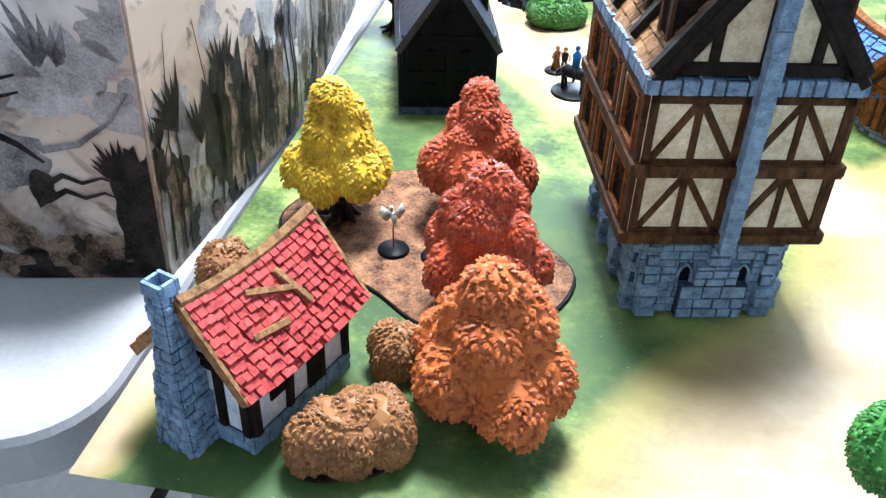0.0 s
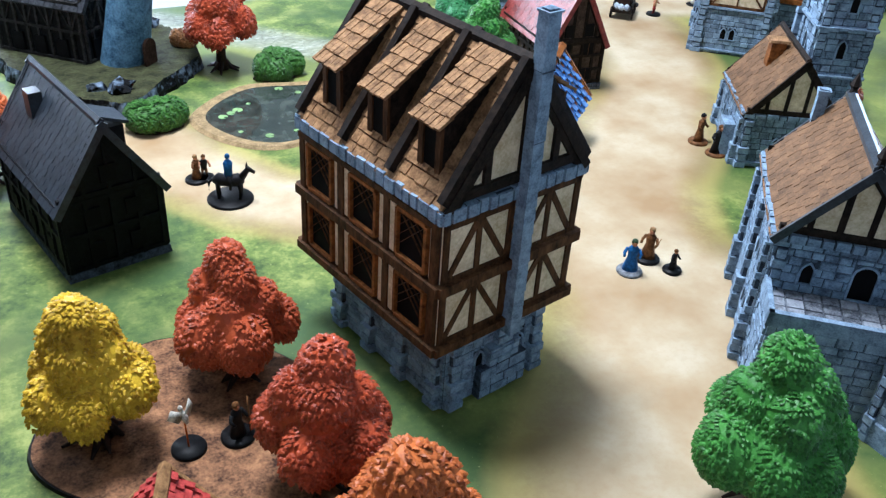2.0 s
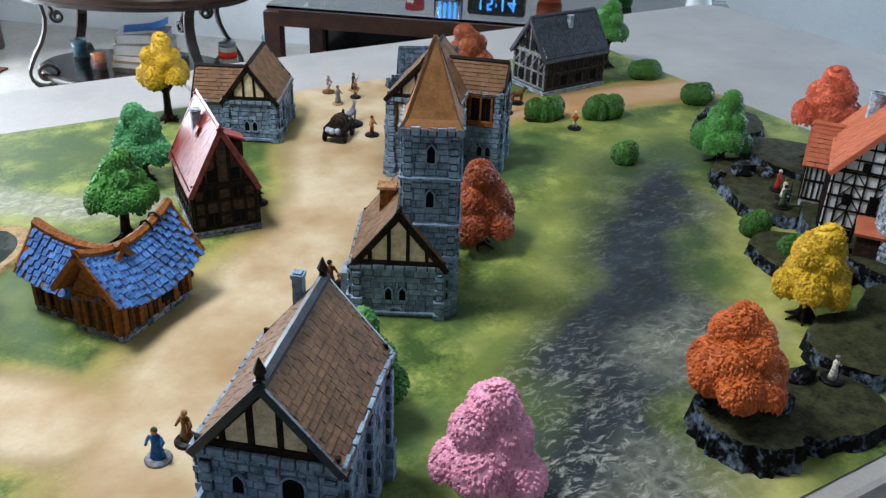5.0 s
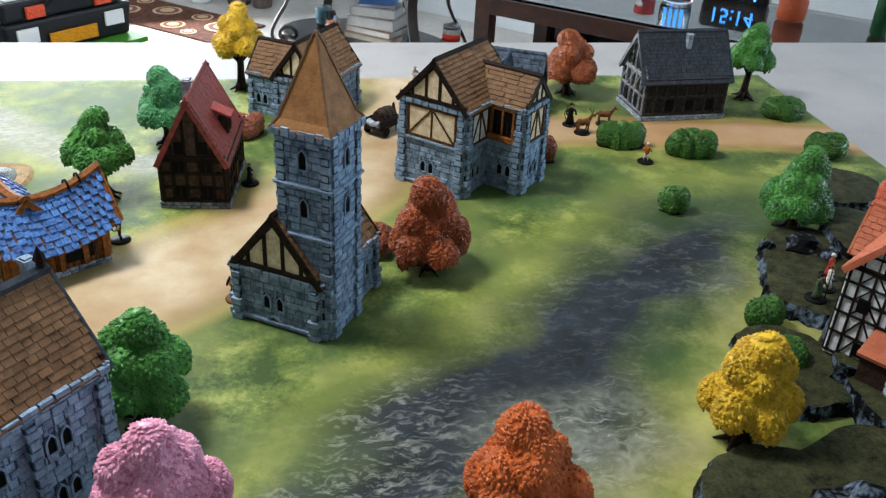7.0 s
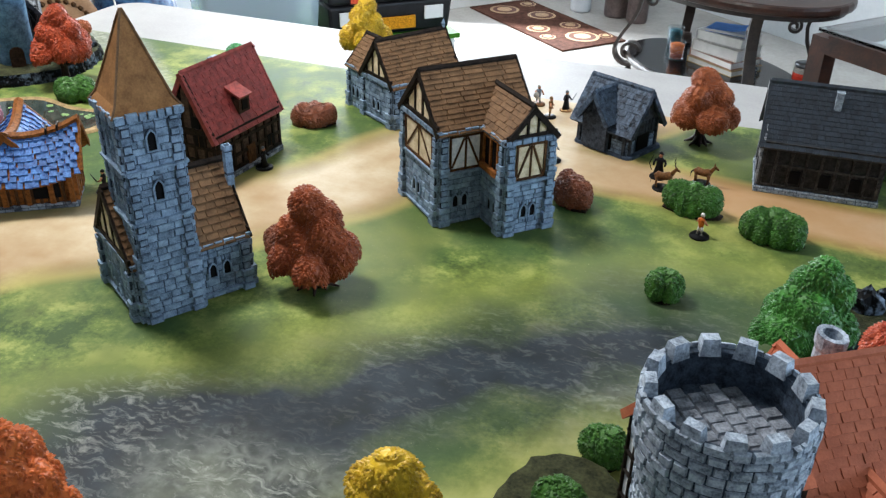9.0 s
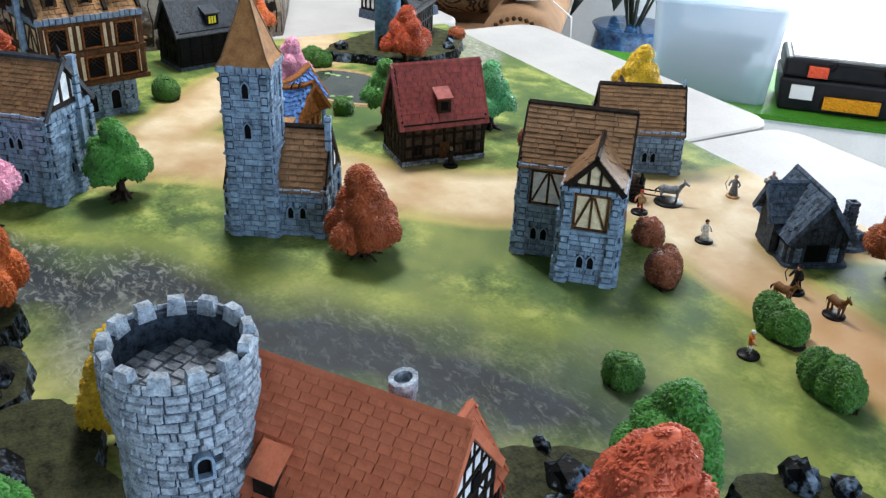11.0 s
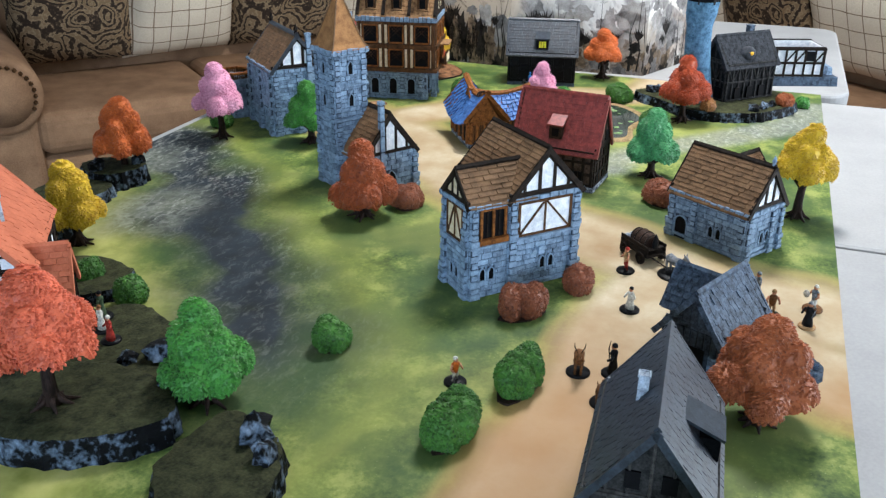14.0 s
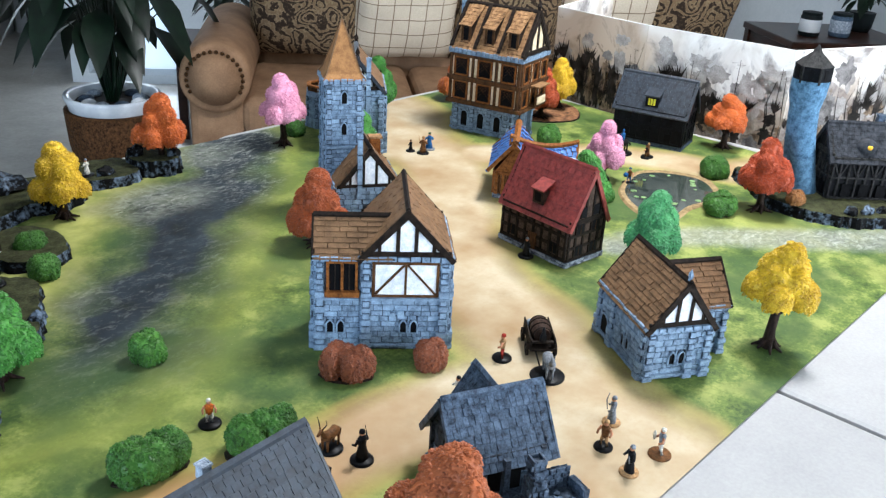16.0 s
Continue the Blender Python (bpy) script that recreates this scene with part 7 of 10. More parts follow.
tree(1.647, 0.494, 0.15, F_CORAL, 14, "large coral red model tree rooted on the rock shelf", low=0.058, R=0.056, z=0.03)
tree(1.554, 0.605, 0.122, F_GREEN, 15, "dense green model tree at the foot of the rocks", low=0.026, R=0.05)
tree(1.391, 1.14, 0.118, F_BROWN, 16, "russet brown model tree between smithy and barn", low=0.03, R=0.056)
tree(1.73, 1.11, 0.142, F_GREEN, 17, "green leafy model tree at the barn's gable", low=0.06, R=0.045)
tree(0.03, 0.726, 0.122, F_ORANGE, 18, "orange model tree behind the black house", low=0.045, R=0.048)
tree(0.43, 0.67, 0.122, F_PINK, 19, "pink blossom model tree beside the pond", low=0.03, R=0.04)
tree(1.462, 0.1, 0.15, F_GREEN, 20, "green leafy model tree behind the round tower", low=0.04, R=0.05)
tree(0.475, 0.07, 0.136, F_GREEN, 21, "green leafy model tree before the terraced house", low=0.03, R=0.057)

BUSHES = [
    (1.41, 0.674, 0.021, 0.02, 0.036, F_BUSH, 0, "small round green bush in the open meadow"),
    (1.413, 0.899, 0.05, 0.023, 0.042, F_BUSH, -10, "low green hedge bush beside the lane"),
    (1.516, 0.86, 0.05, 0.024, 0.042, F_BUSH, -8, "low green hedge bush beside the lane"),
    (1.26, 0.861, 0.04, 0.022, 0.042, F_RUSSET, -45, "brown autumn bush against the manor wall"),
    (1.169, 0.91, 0.022, 0.02, 0.034, F_RUSSET, 0, "small brown bush at the manor corner"),
    (0.98, 0.595, 0.03, 0.024, 0.034, F_RUSSET, 0, "brown autumn bush beside the church"),
    (0.812, 0.968, 0.042, 0.026, 0.034, F_RUSSET, 20, "brown autumn bush beside the hall"),
    (1.404, 0.392, 0.019, 0.019, 0.036, F_BUSH, 0, "round green bush below the tower house"),
    (1.386, 0.314, 0.022, 0.019, 0.038, F_BUSH, 0, "round green bush below the tower house"),
    (0.4, 0.905, 0.042, 0.028, 0.035, F_BUSH, 20, "green bush on the pond's bank"),
    (0.22, 0.8, 0.042, 0.028, 0.035, F_BUSH, 10, "green bush on the pond's bank"),
    (0.325, 0.462, 0.03, 0.026, 0.04, F_BUSH, 0, "green bush behind the tavern"),
    (0.526, 0.734, 0.022, 0.02, 0.03, F_BUSH, 0, "small green bush beside the blue-tiled house"),
    (1.758, 1.016, 0.045, 0.03, 0.035, F_BUSH, 10, "green bush by the barn lane"),
    (1.747, 0.85, 0.045, 0.03, 0.035, F_BUSH, 20, "green bush by the barn lane"),
    (0.022, 0.187, 0.018, 0.024, 0.045, F_BUSHBROWN_LIT, 10, "brown autumn bush behind the cottage"),
    (0.157, 0.137, 0.021, 0.019, 0.036, F_BUSHBROWN_LIT, 0, "round brown bush beside the cottage"),
    (0.148, 0.06, 0.047, 0.026, 0.042, F_BUSHBROWN_LIT, 32, "long brown autumn bush before the cottage"),
    (0.72, 0.085, 0.022, 0.02, 0.03, F_BUSH, 0, "small green bush below the pink tree"),
    (1.66, 1.135, 0.045, 0.03, 0.036, F_BUSH, 0, "green bush behind the barn"),
]
for n, (x, y, rx, ry, h, leaf, turn, label) in enumerate(BUSHES):
    bush(x, y, rx, ry, h, leaf, 100 + n, label, turn)

# ---------------------------------------------------------------- grove base, pond, rocks


def wavy(points, n=6):
    """A closed outline rounded through a few corner points."""
    out, k = [], len(points)
    for i in range(k):
        p0, p1, p2, p3 = (Vector(points[(i + j - 1) % k]) for j in range(4))
        for j in range(n):
            t = j / n
            q = 0.5 * ((2 * p1) + (p2 - p0) * t + (2 * p0 - 5 * p1 + 4 * p2 - p3) * t * t + (3 * p1 - p0 - 3 * p2 + p3) * t**3)
            out.append((q.x, q.y))
    return out


grove = wavy([(0.025, 0.3), (0.055, 0.245), (0.118, 0.215), (0.177, 0.176), (0.247, 0.205), (0.268, 0.262), (0.235, 0.31), (0.2, 0.36), (0.13, 0.395), (0.06, 0.36)])
ob = thing("grove_base", pose(0, 0, 0), "flat irregular grove base strewn with brown leaf litter", "terrain base")
part("base_plate", Shape().slab(grove, 0.0, 0.0026, grow=0.01), BLACK_BASE, ob)
cx, cy = 0.148, 0.285
part("leaf_litter", Shape().slab([(cx + (x - cx) * 0.985, cy + (y - cy) * 0.985) for x, y in grove], 0.0026, 0.0032), LEAFLITTER, ob)

pond = wavy([(0.262, 0.81), (0.278, 0.735), (0.33, 0.693), (0.4, 0.705), (0.47, 0.738), (0.525, 0.81), (0.51, 0.87), (0.43, 0.866), (0.34, 0.878)])
px, py = 0.39, 0.785
ob = thing("model_pond", pose(0, 0, 0), "flat pond model with sandy rim and lily pads", "terrain pond")
rim, n = Shape(), len(pond)
for a, b, za, zb in ((1.03, 0.99, 0.0002, 0.0035), (0.99, 0.88, 0.0035, 0.0024)):
    v = [(px + (x - px) * a, py + (y - py) * a, za) for x, y in pond] + [(px + (x - px) * b, py + (y - py) * b, zb) for x, y in pond]
    rim.add(v, [(k, (k + 1) % n, n + (k + 1) % n, n + k) for k in range(n)])
part("pond_rim", rim, POND_RIM, ob)
part("water", Shape().slab([(px + (x - px) * 0.9, py + (y - py) * 0.9) for x, y in pond], 0.001, 0.0022), WATER, ob, "dark glossy resin water")
rng = random.Random(3)
for k in range(22):
    a, d = rng.uniform(0, 6.3), rng.uniform(0.55, 0.8)
    i = rng.randrange(n)
    x, y = px + (pond[i][0] - px) * d, py + (pond[i][1] - py) * d
    r = rng.uniform(0.003, 0.0065)
    pad = [(x + r * math.cos(a + 5.6 * j / 9), y + r * math.sin(a + 5.6 * j / 9)) for j in range(10)] + [(x, y)]
    part("lily_pad", Shape().slab(pad, 0.0022, 0.0027), LILY, ob)


def crag(outline, height, label, seed, boulders=(), steps=4, z=0.0):
    """A flat-topped rock plate with fluted broken sides."""
    rng = random.Random(seed)
    ob = thing("rock_terrace", pose(0, 0, z), label, "model rock", "rock terraces")
    pts = wavy(outline, 9)
    n = len(pts)
    cx, cy = sum(p[0] for p in pts) / n, sum(p[1] for p in pts) / n
    v, f = [], []
    flute = [rng.uniform(-1, 1) for _ in range(n)]
    for j in range(steps + 1):
        t = j / steps
        for k, (x, y) in enumerate(pts):
            d = Vector((x - cx, y - cy))
            d.normalize()
            off = 0.0035 * flute[k] * (1 - 0.4 * t) + 0.004 * (1 - t) + rng.uniform(-0.0008, 0.0008)
            v.append((x + d.x * off, y + d.y * off, height * t + (rng.uniform(-0.001, 0.001) if 0 < j < steps else 0)))
    for j in range(steps):
        f += [(j * n + k, j * n + (k + 1) % n, (j + 1) * n + (k + 1) % n, (j + 1) * n + k) for k in range(n)]
    part("cliff", Shape().add(v, f), ROCK, ob, "dark fluted rock face with pale dry-brushed edges")
    rings = [[(v[steps * n + k][0], v[steps * n + k][1]) for k in range(n)]]
    top, faces = [], []
    for j, s in enumerate((1.0, 0.94, 0.7, 0.35)):
        top += [(cx + (x - cx) * s, cy + (y - cy) * s, height + (0 if j == 0 else 0.0012 + 0.001 * noise.noise(Vector((x * 60, y * 60, j))))) for x, y in rings[0]]
    for j in range(3):
        faces += [(j * n + k, j * n + (k + 1) % n, (j + 1) * n + (k + 1) % n, (j + 1) * n + k) for k in range(n)]
    faces.append(tuple(3 * n + k for k in range(n)))
    part("rock_top", Shape().add(top, faces), ROCK_TOP, ob, "olive brown textured rock top", smooth=True)
    for k, (x, y, r, h) in enumerate(boulders):
        part("boulder", Shape().ball((x, y, height + h * 0.3), (r, r * rng.uniform(0.6, 0.9), h), 2, 0.7, seed + k), ROCK, ob)
    return ob


crag([(1.015, 0.1), (1.03, 0.055), (1.07, 0.04), (1.1, 0.07), (1.1, 0.115), (1.06, 0.14), (1.03, 0.135)], 0.03, "round dark rock islet carrying the orange tree", 1, [(1.088, 0.085, 0.016, 0.016), (1.035, 0.125, 0.012, 0.012)])
crag([(1.105, 0.045), (1.19, 0.03), (1.215, 0.08), (1.19, 0.13), (1.12, 0.135), (1.1, 0.1)], 0.018, "low olive rock terrace beside the islet", 2, [(1.165, 0.115, 0.015, 0.013)])
crag([(1.215, 0.14), (1.25, 0.07), (1.38, 0.03), (1.5, 0.05), (1.48, 0.14), (1.4, 0.2), (1.33, 0.175), (1.27, 0.185)], 0.022, "broad olive rock terrace near the mat's edge", 3, [(1.33, 0.09, 0.034, 0.022), (1.4, 0.07, 0.026, 0.02), (1.44, 0.14, 0.02, 0.016)])
crag([(1.335, 0.285), (1.37, 0.235), (1.43, 0.25), (1.45, 0.31), (1.41, 0.365), (1.355, 0.36)], 0.016, "low round rock terrace with a bush", 4, [(1.43, 0.27, 0.016, 0.014)])
crag([(1.432, 0.43), (1.465, 0.385), (1.52, 0.37), (1.6, 0.44), (1.6, 0.53), (1.545, 0.585), (1.49, 0.56), (1.455, 0.49)], 0.018, "broad rock ledge below the half-timbered house", 5, [(1.52, 0.525, 0.02, 0.014), (1.545, 0.5, 0.013, 0.011), (1.475, 0.53, 0.011, 0.009)])
crag([(1.575, 0.47), (1.62, 0.41), (1.68, 0.43), (1.705, 0.5), (1.67, 0.575), (1.615, 0.61), (1.57, 0.55)], 0.03, "tall fluted rock terrace carrying the coral tree", 6, [(1.575, 0.575, 0.013, 0.011)])
crag([(1.585, 0.655), (1.62, 0.64), (1.69, 0.64), (1.74, 0.7), (1.7, 0.75), (1.63, 0.735), (1.6, 0.7)], 0.022, "low olive rock terrace with mossy boulders", 7, [(1.615, 0.7, 0.018, 0.02), (1.64, 0.725, 0.014, 0.016)])
crag([(1.42, 0.21), (1.47, 0.15), (1.55, 0.16), (1.63, 0.24), (1.7, 0.33), (1.68, 0.41), (1.6, 0.44), (1.5, 0.4), (1.44, 0.32)], 0.026, "rock plinth under the round tower house", 8)
CASTLE_ROCK = [(0.165, 0.85), (0.2, 0.835), (0.255, 0.9), (0.31, 0.965), (0.31, 1.04), (0.285, 1.1), (0.24, 1.14), (0.165, 1.175), (0.08, 1.13), (0.07, 1.02), (0.11, 0.93), (0.14, 0.87)]
crag(CASTLE_ROCK, 0.02, "rocky mound under the dark castle beside the brook", 9, [(0.27, 1.09, 0.014, 0.012), (0.245, 1.11, 0.014, 0.011), (0.22, 1.125, 0.012, 0.011), (0.19, 0.87, 0.016, 0.012), (0.165, 0.88, 0.011, 0.009)])


figure_amber = paint("amber_pane", rgb(190, 130, 20), rgb(236, 186, 60), 100, 0.4, 0.0)


def castle():
    """Dark house against a leaning round tower."""
    ob = thing("dark_castle_house", pose(0.15, 1.045, 0.02, 0, 0, 45), "dark timbered house model with slate roof and leaning blue tower", "model building", "model buildings")
    # local y along the ridge (away from the tower), local x to the brook
    w, L = 0.082, 0.135
    x0, x1, y0, y1 = -w / 2, w / 2, -L / 2, L / 2
    part("wall_body", Shape().box(x0, x1, y0, y1, 0, 0.082), BLACK_WALL, ob)
    for k, (m, length) in enumerate(four_walls(x0, x1, y0, y1)):
        n = 8 if k % 2 else 5
        for j in range(n + 1):
            u = min(max(length * j / n, 0.003), length - 0.003)
            beam(ob, m, (u, 0), (u, 0.082), 0.0045, 0.003, BARN_WALL)
        for z in (0.003, 0.042, 0.079):
            beam(ob, m, (0, z), (length, z), 0.0045, 0.003, BARN_WALL)
        for j in range(n):
            beam(ob, m, (length * j / n, 0.042 if j % 2 else 0.079), (length * (j + 1) / n, 0.079 if j % 2 else 0.042), 0.003, 0.0025, BARN_WALL)
        for j in (0.25, 0.5, 0.75):
            part("window", Shape().box(length * j - 0.008, length * j + 0.008, 0.006, 0.03, 0, 0.0035, m), DARK_HOLE, ob)
        if k in (0, 2):
            gable(ob, m, 0, length, 0.082, 0.132, BLACK_WALL, BARN_WALL, 3)
    roof(ob, Matrix(), w, y0, y1, 0.08, 0.135, ROOF_SOOT, BLACK_WALL, 0.006, (0.012, 0.008), ROOF_SOOT, lift=0.001, cap=0)
    eye = part("eyebrow_dormer", Shape().ball((0.026, -0.005, 0.097), (0.016, 0.02, 0.017), 2), ROOF_SOOT, ob, smooth=True)
    part("dormer_window", Shape().ball((0.0395, -0.005, 0.1), (0.0035, 0.0055, 0.0045), 2), figure_amber, eye, "glowing yellow painted pane")
    chimney(ob, -0.012, 0.03, 0.11, 0.15, 0.013, 0.013, SLATE)
    # tower: a bent round shaft with a timber cap house
    tx, ty = -0.005, y0 - 0.03
    pts, rad = [], []
    for k in range(9):
        t = k / 8
        pts.append((tx + 0.014 * t * t, ty - 0.031 * math.sin(t * math.pi / 2), 0.215 * t))
        rad.append(0.037 - 0.006 * math.sin(t * 2.2) + (0.006 if k > 6 else 0))
    shaft, sides = Shape(), 20
    ring = [(p[0] + r * 0.86 * math.cos(2 * math.pi * k / sides), p[1] + r * 0.86 * math.sin(2 * math.pi * k / sides), p[2]) for p, r in zip(pts, rad) for k in range(sides)]
    shaft.add(ring, [(j * sides + k, j * sides + (k + 1) % sides, (j + 1) * sides + (k + 1) % sides, (j + 1) * sides + k) for j in range(len(pts) - 1) for k in range(sides)])
    tower = part("leaning_tower", shaft, paint("blue_stone", rgb(52, 80, 104), rgb(112, 152, 184), 90, 0.7, 0.5, 400, 0.0008), ob, "pale blue rendered shaft", smooth=True)
    cap = Matrix.Translation((tx + 0.015, ty - 0.031, 0.21)) @ Matrix.Diagonal((0.76, 0.76, 1, 1))
    part("cap_house", Shape().turned([(0.036, 0), (0.041, 0.004), (0.041, 0.03)], 6, cap), BLACK_WALL, tower)
    for k in range(6):
        a = math.pi * 2 * (k + 0.5) / 6
        m = cap @ Matrix.Rotation(a, 4, "Z")
        part("cap_window", Shape().box(0.034, 0.0366, -0.006, 0.006, 0.008, 0.026, m), DARK_HOLE, tower)
        part("cap_post", Shape().box(0.037, 0.043, -0.0025, 0.0025, 0.0, 0.032, cap @ Matrix.Rotation(math.pi * 2 * k / 6, 4, "Z")), BARN_WALL, tower)
    part("cap_roof", Shape().turned([(0.045, 0.03), (0.03, 0.04), (0.012, 0.052), (0.001, 0.066)], 6, cap), BARN_WALL, tower)
    part("arched_door", Shape().slab(arch_outline(0, 0, 0.024, 0.036, False), 0, 0.004, Matrix.Translation((tx, ty - 0.037, 0.0)) @ Matrix.Rotation(radians(90), 4, "X")), BROWN_WALL, tower)
    return ob


castle()
bush(0.3, 1.0, 0.018, 0.016, 0.024, F_BUSHBROWN_LIT, 150, "small rust bush on the castle mound", z=0.02)
bush(0.2, 1.15, 0.02, 0.018, 0.026, F_BROWN, 151, "dark red bush on the castle mound", z=0.02)
bush(0.13, 1.19, 0.016, 0.014, 0.024, F_GREEN, 152, "small green bush behind the castle mound")


def ruin():
    """Roofless half-timbered walls with a ramp."""
    ob = thing("roofless_timber_house", pose(-0.13, 1.15, -0.003, 0, 0, 20), "roofless black and white timbered house model on a grey plinth", "model building", "model buildings")
    x0, x1, y0, y1, t = -0.05, 0.05, -0.07, 0.07, 0.005
    part("plinth", Shape().box(x0 - 0.006, x1 + 0.006, y0 - 0.006, y1 + 0.04, 0, 0.022, inset=0.002), SLATE, ob)
    for k, q in enumerate(((x0, x1, y0, y0 + t), (x1 - t, x1, y0 + t, y1 - t), (x0, x1, y1 - t, y1), (x0, x0 + t, y0 + t, y1 - t))):
        part("wall", Shape().box(*q, 0.022, 0.09), WHITE_PLASTER, ob)
    for k, (m, length) in enumerate(four_walls(x0, x1, y0, y1)):
        for j in range(7):
            u = min(max(length * j / 6, 0.003), length - 0.003)
            beam(ob, m, (u, 0.022), (u, 0.09), 0.0055, 0.0025, TIMBER_DARK)
        for z in (0.025, 0.055, 0.0875):
            beam(ob, m, (0, z), (length, z), 0.006, 0.0028, TIMBER_DARK)
        for j in (0, 2, 3, 5):
            beam(ob, m, (length * j / 6, 0.055), (length * (j + 1) / 6, 0.087), 0.004, 0.0022, TIMBER_DARK)
        part("window", Shape().box(length * 0.68, length * 0.82, 0.06, 0.083, 0, 0.003, m), DARK_HOLE, ob)
    for x in (x0 - 0.001, x1 - t + 0.001):
        part("wall_plate", Shape().box(x, x + t, y0, y1, 0.09, 0.093), TIMBER_DARK, ob)
    part("stone_step", Shape().box(-0.02, 0.03, y1 + 0.02, y1 + 0.034, 0.022, 0.04, inset=0.002), STONE, ob)
    return ob


ruin()

# ---------------------------------------------------------------- printed cardboard screen
def ink_print(name):
    m, tree, shader = blank(name, 0.45, 0, 0.4)
    coords = tree.nodes.new("ShaderNodeTexCoord").outputs["Object"]
    sep = tree.nodes.new("ShaderNodeSeparateXYZ")
    tree.links.new(coords, sep.inputs[0])
    high = math_node(tree, "MULTIPLY", math_node(tree, "SUBTRACT", sep.outputs["Z"], 0.11), 1.0)
    wash = noise_node(tree, coords, 9, 5, 0.6, 0.5)
    colour = ramp(tree, math_node(tree, "ADD", wash, high), [(0.36, rgb(168, 158, 146)), (0.5, rgb(208, 202, 195)), (0.62, rgb(230, 227, 222))])
    # smoky grey wash over the pale sky
    for scale, distort, lift, level, dark, light in ((5.5, 1.2, 0.4, 0.46, rgb(132, 126, 124), rgb(176, 171, 168)), (13, 2.0, 1.2, 0.4, rgb(84, 76, 70), rgb(140, 128, 118))):
        body = math_node(tree, "ADD", noise_node(tree, coords, scale, 6, 0.62, distort), math_node(tree, "MULTIPLY", high, lift))
        mask = ramp(tree, body, [(level - 0.02, (1, 1, 1, 1)), (level + 0.06, (0, 0, 0, 1))])
        ink = ramp(tree, noise_node(tree, coords, scale * 4, 4, 0.7, 1.5), [(0.4, dark), (0.6, light)])
        colour = mix(tree, mask, colour, ink)
    warm = ramp(tree, noise_node(tree, coords, 4, 2), [(0.42, (0, 0, 0, 1)), (0.58, (0.7, 0.7, 0.7, 1))])
    colour = mix(tree, warm, colour, rgb(196, 166, 132), "MULTIPLY")
    tree.links.new(colour, shader.inputs["Base Color"])
    return m


INK = ink_print("ink_wash_print")
CARD_EDGE = paint("white_card", rgb(214, 212, 208), rgb(232, 230, 226), 40, 0.6, 0.1)
SCREEN = [(-0.42, 0.117), (-0.031, 0.203), (-0.0135, 0.475), (-0.045, 0.815), (-0.34, 0.935)]
INK_BLACK = paint("black_ink", rgb(14, 13, 12), rgb(58, 52, 48), 45, 0.5, 0.0, lo=0.4, hi=0.62, jitter=0.3)
INK_GREY = paint("grey_ink_wash", rgb(74, 70, 70), rgb(150, 145, 142), 40, 0.5, 0.0, lo=0.36, hi=0.64, jitter=0.3)
INK_PALE = paint("pale_ink_wash", rgb(120, 114, 110), rgb(186, 180, 175), 34, 0.5, 0.0, lo=0.36, hi=0.64, jitter=0.2)
INK_BROWN = paint("sepia_ink_wash", rgb(52, 42, 34), rgb(142, 122, 102), 60, 0.5, 0.0, lo=0.38, hi=0.62, jitter=0.3)
ob = thing("folding_card_screen", pose(0, 0, -0.003), "upright folding card screen printed with grey ink artwork", "game screen")
ink_dice = random.Random(23)


def blot(panel, m, layer, u, z, ru, rz, tone, points=26, ragged=0.3, length=1.0):
    """A ragged printed patch; kept within the panel."""
    line = []
    for k in range(points):
        a = 2 * math.pi * k / points
        q = 1 + ragged * ink_dice.uniform(-1, 1) * (1.0 if k % 2 else 0.5)
        line.append((min(max(u + ru * q * math.cos(a), 0.001), length - 0.001), min(max(z + rz * q * math.sin(a), 0.001), 0.225)))
    h = 0.0015 + 0.00012 * layer
    part("ink_patch", Shape().add([(x, y, h) for x, y in line], [tuple(range(points))], m), tone, panel)


def plume(panel, m, layer, u, z, angle, spread, reach, blades, tone, length=1.0):
    """A fan of pointed brush strokes from one root."""
    s = Shape()
    h = 0.0015 + 0.00012 * layer
    spots, faces = [(u, z)], []
    for k in range(blades):
        a = radians(angle + spread * (k / max(1, blades - 1) - 0.5))
        l, w = reach * ink_dice.uniform(0.65, 1.1), reach * 0.07
        c, n = math.cos(a), math.sin(a)
        faces.append((0, len(spots), len(spots) + 1, len(spots) + 2))
        spots += [(u + c * l * 0.5 + n * w, z + n * l * 0.5 - c * w), (u + c * l, z + n * l), (u + c * l * 0.5 - n * w, z + n * l * 0.5 + c * w)]
    s.add([(min(max(x, 0.001), length - 0.001), min(max(y, 0.001), 0.225), h) for x, y in spots], faces, m)
    part("brush_plume", s, tone, panel)


def ribbon(panel, m, layer, points, w, tone, length=1.0):
    """A tapering wavy stroke."""
    v, n = [], len(points)
    h = 0.0015 + 0.00012 * layer
    for k, (x, y) in enumerate(points):
        ax, ay = points[max(k - 1, 0)]
        bx, by = points[min(k + 1, n - 1)]
        d = Vector((bx - ax, by - ay)).normalized() * w * (1 - 0.8 * k / (n - 1))
        v += [(x - d.y, y + d.x, h), (x + d.y, y - d.x, h)]
    v = [(min(max(x, 0.001), length - 0.001), min(max(y, 0.001), 0.225), q) for x, y, q in v]
    part("brush_stroke", Shape().add(v, [(2 * k, 2 * k + 1, 2 * k + 3, 2 * k + 2) for k in range(n - 1)], m), tone, panel)


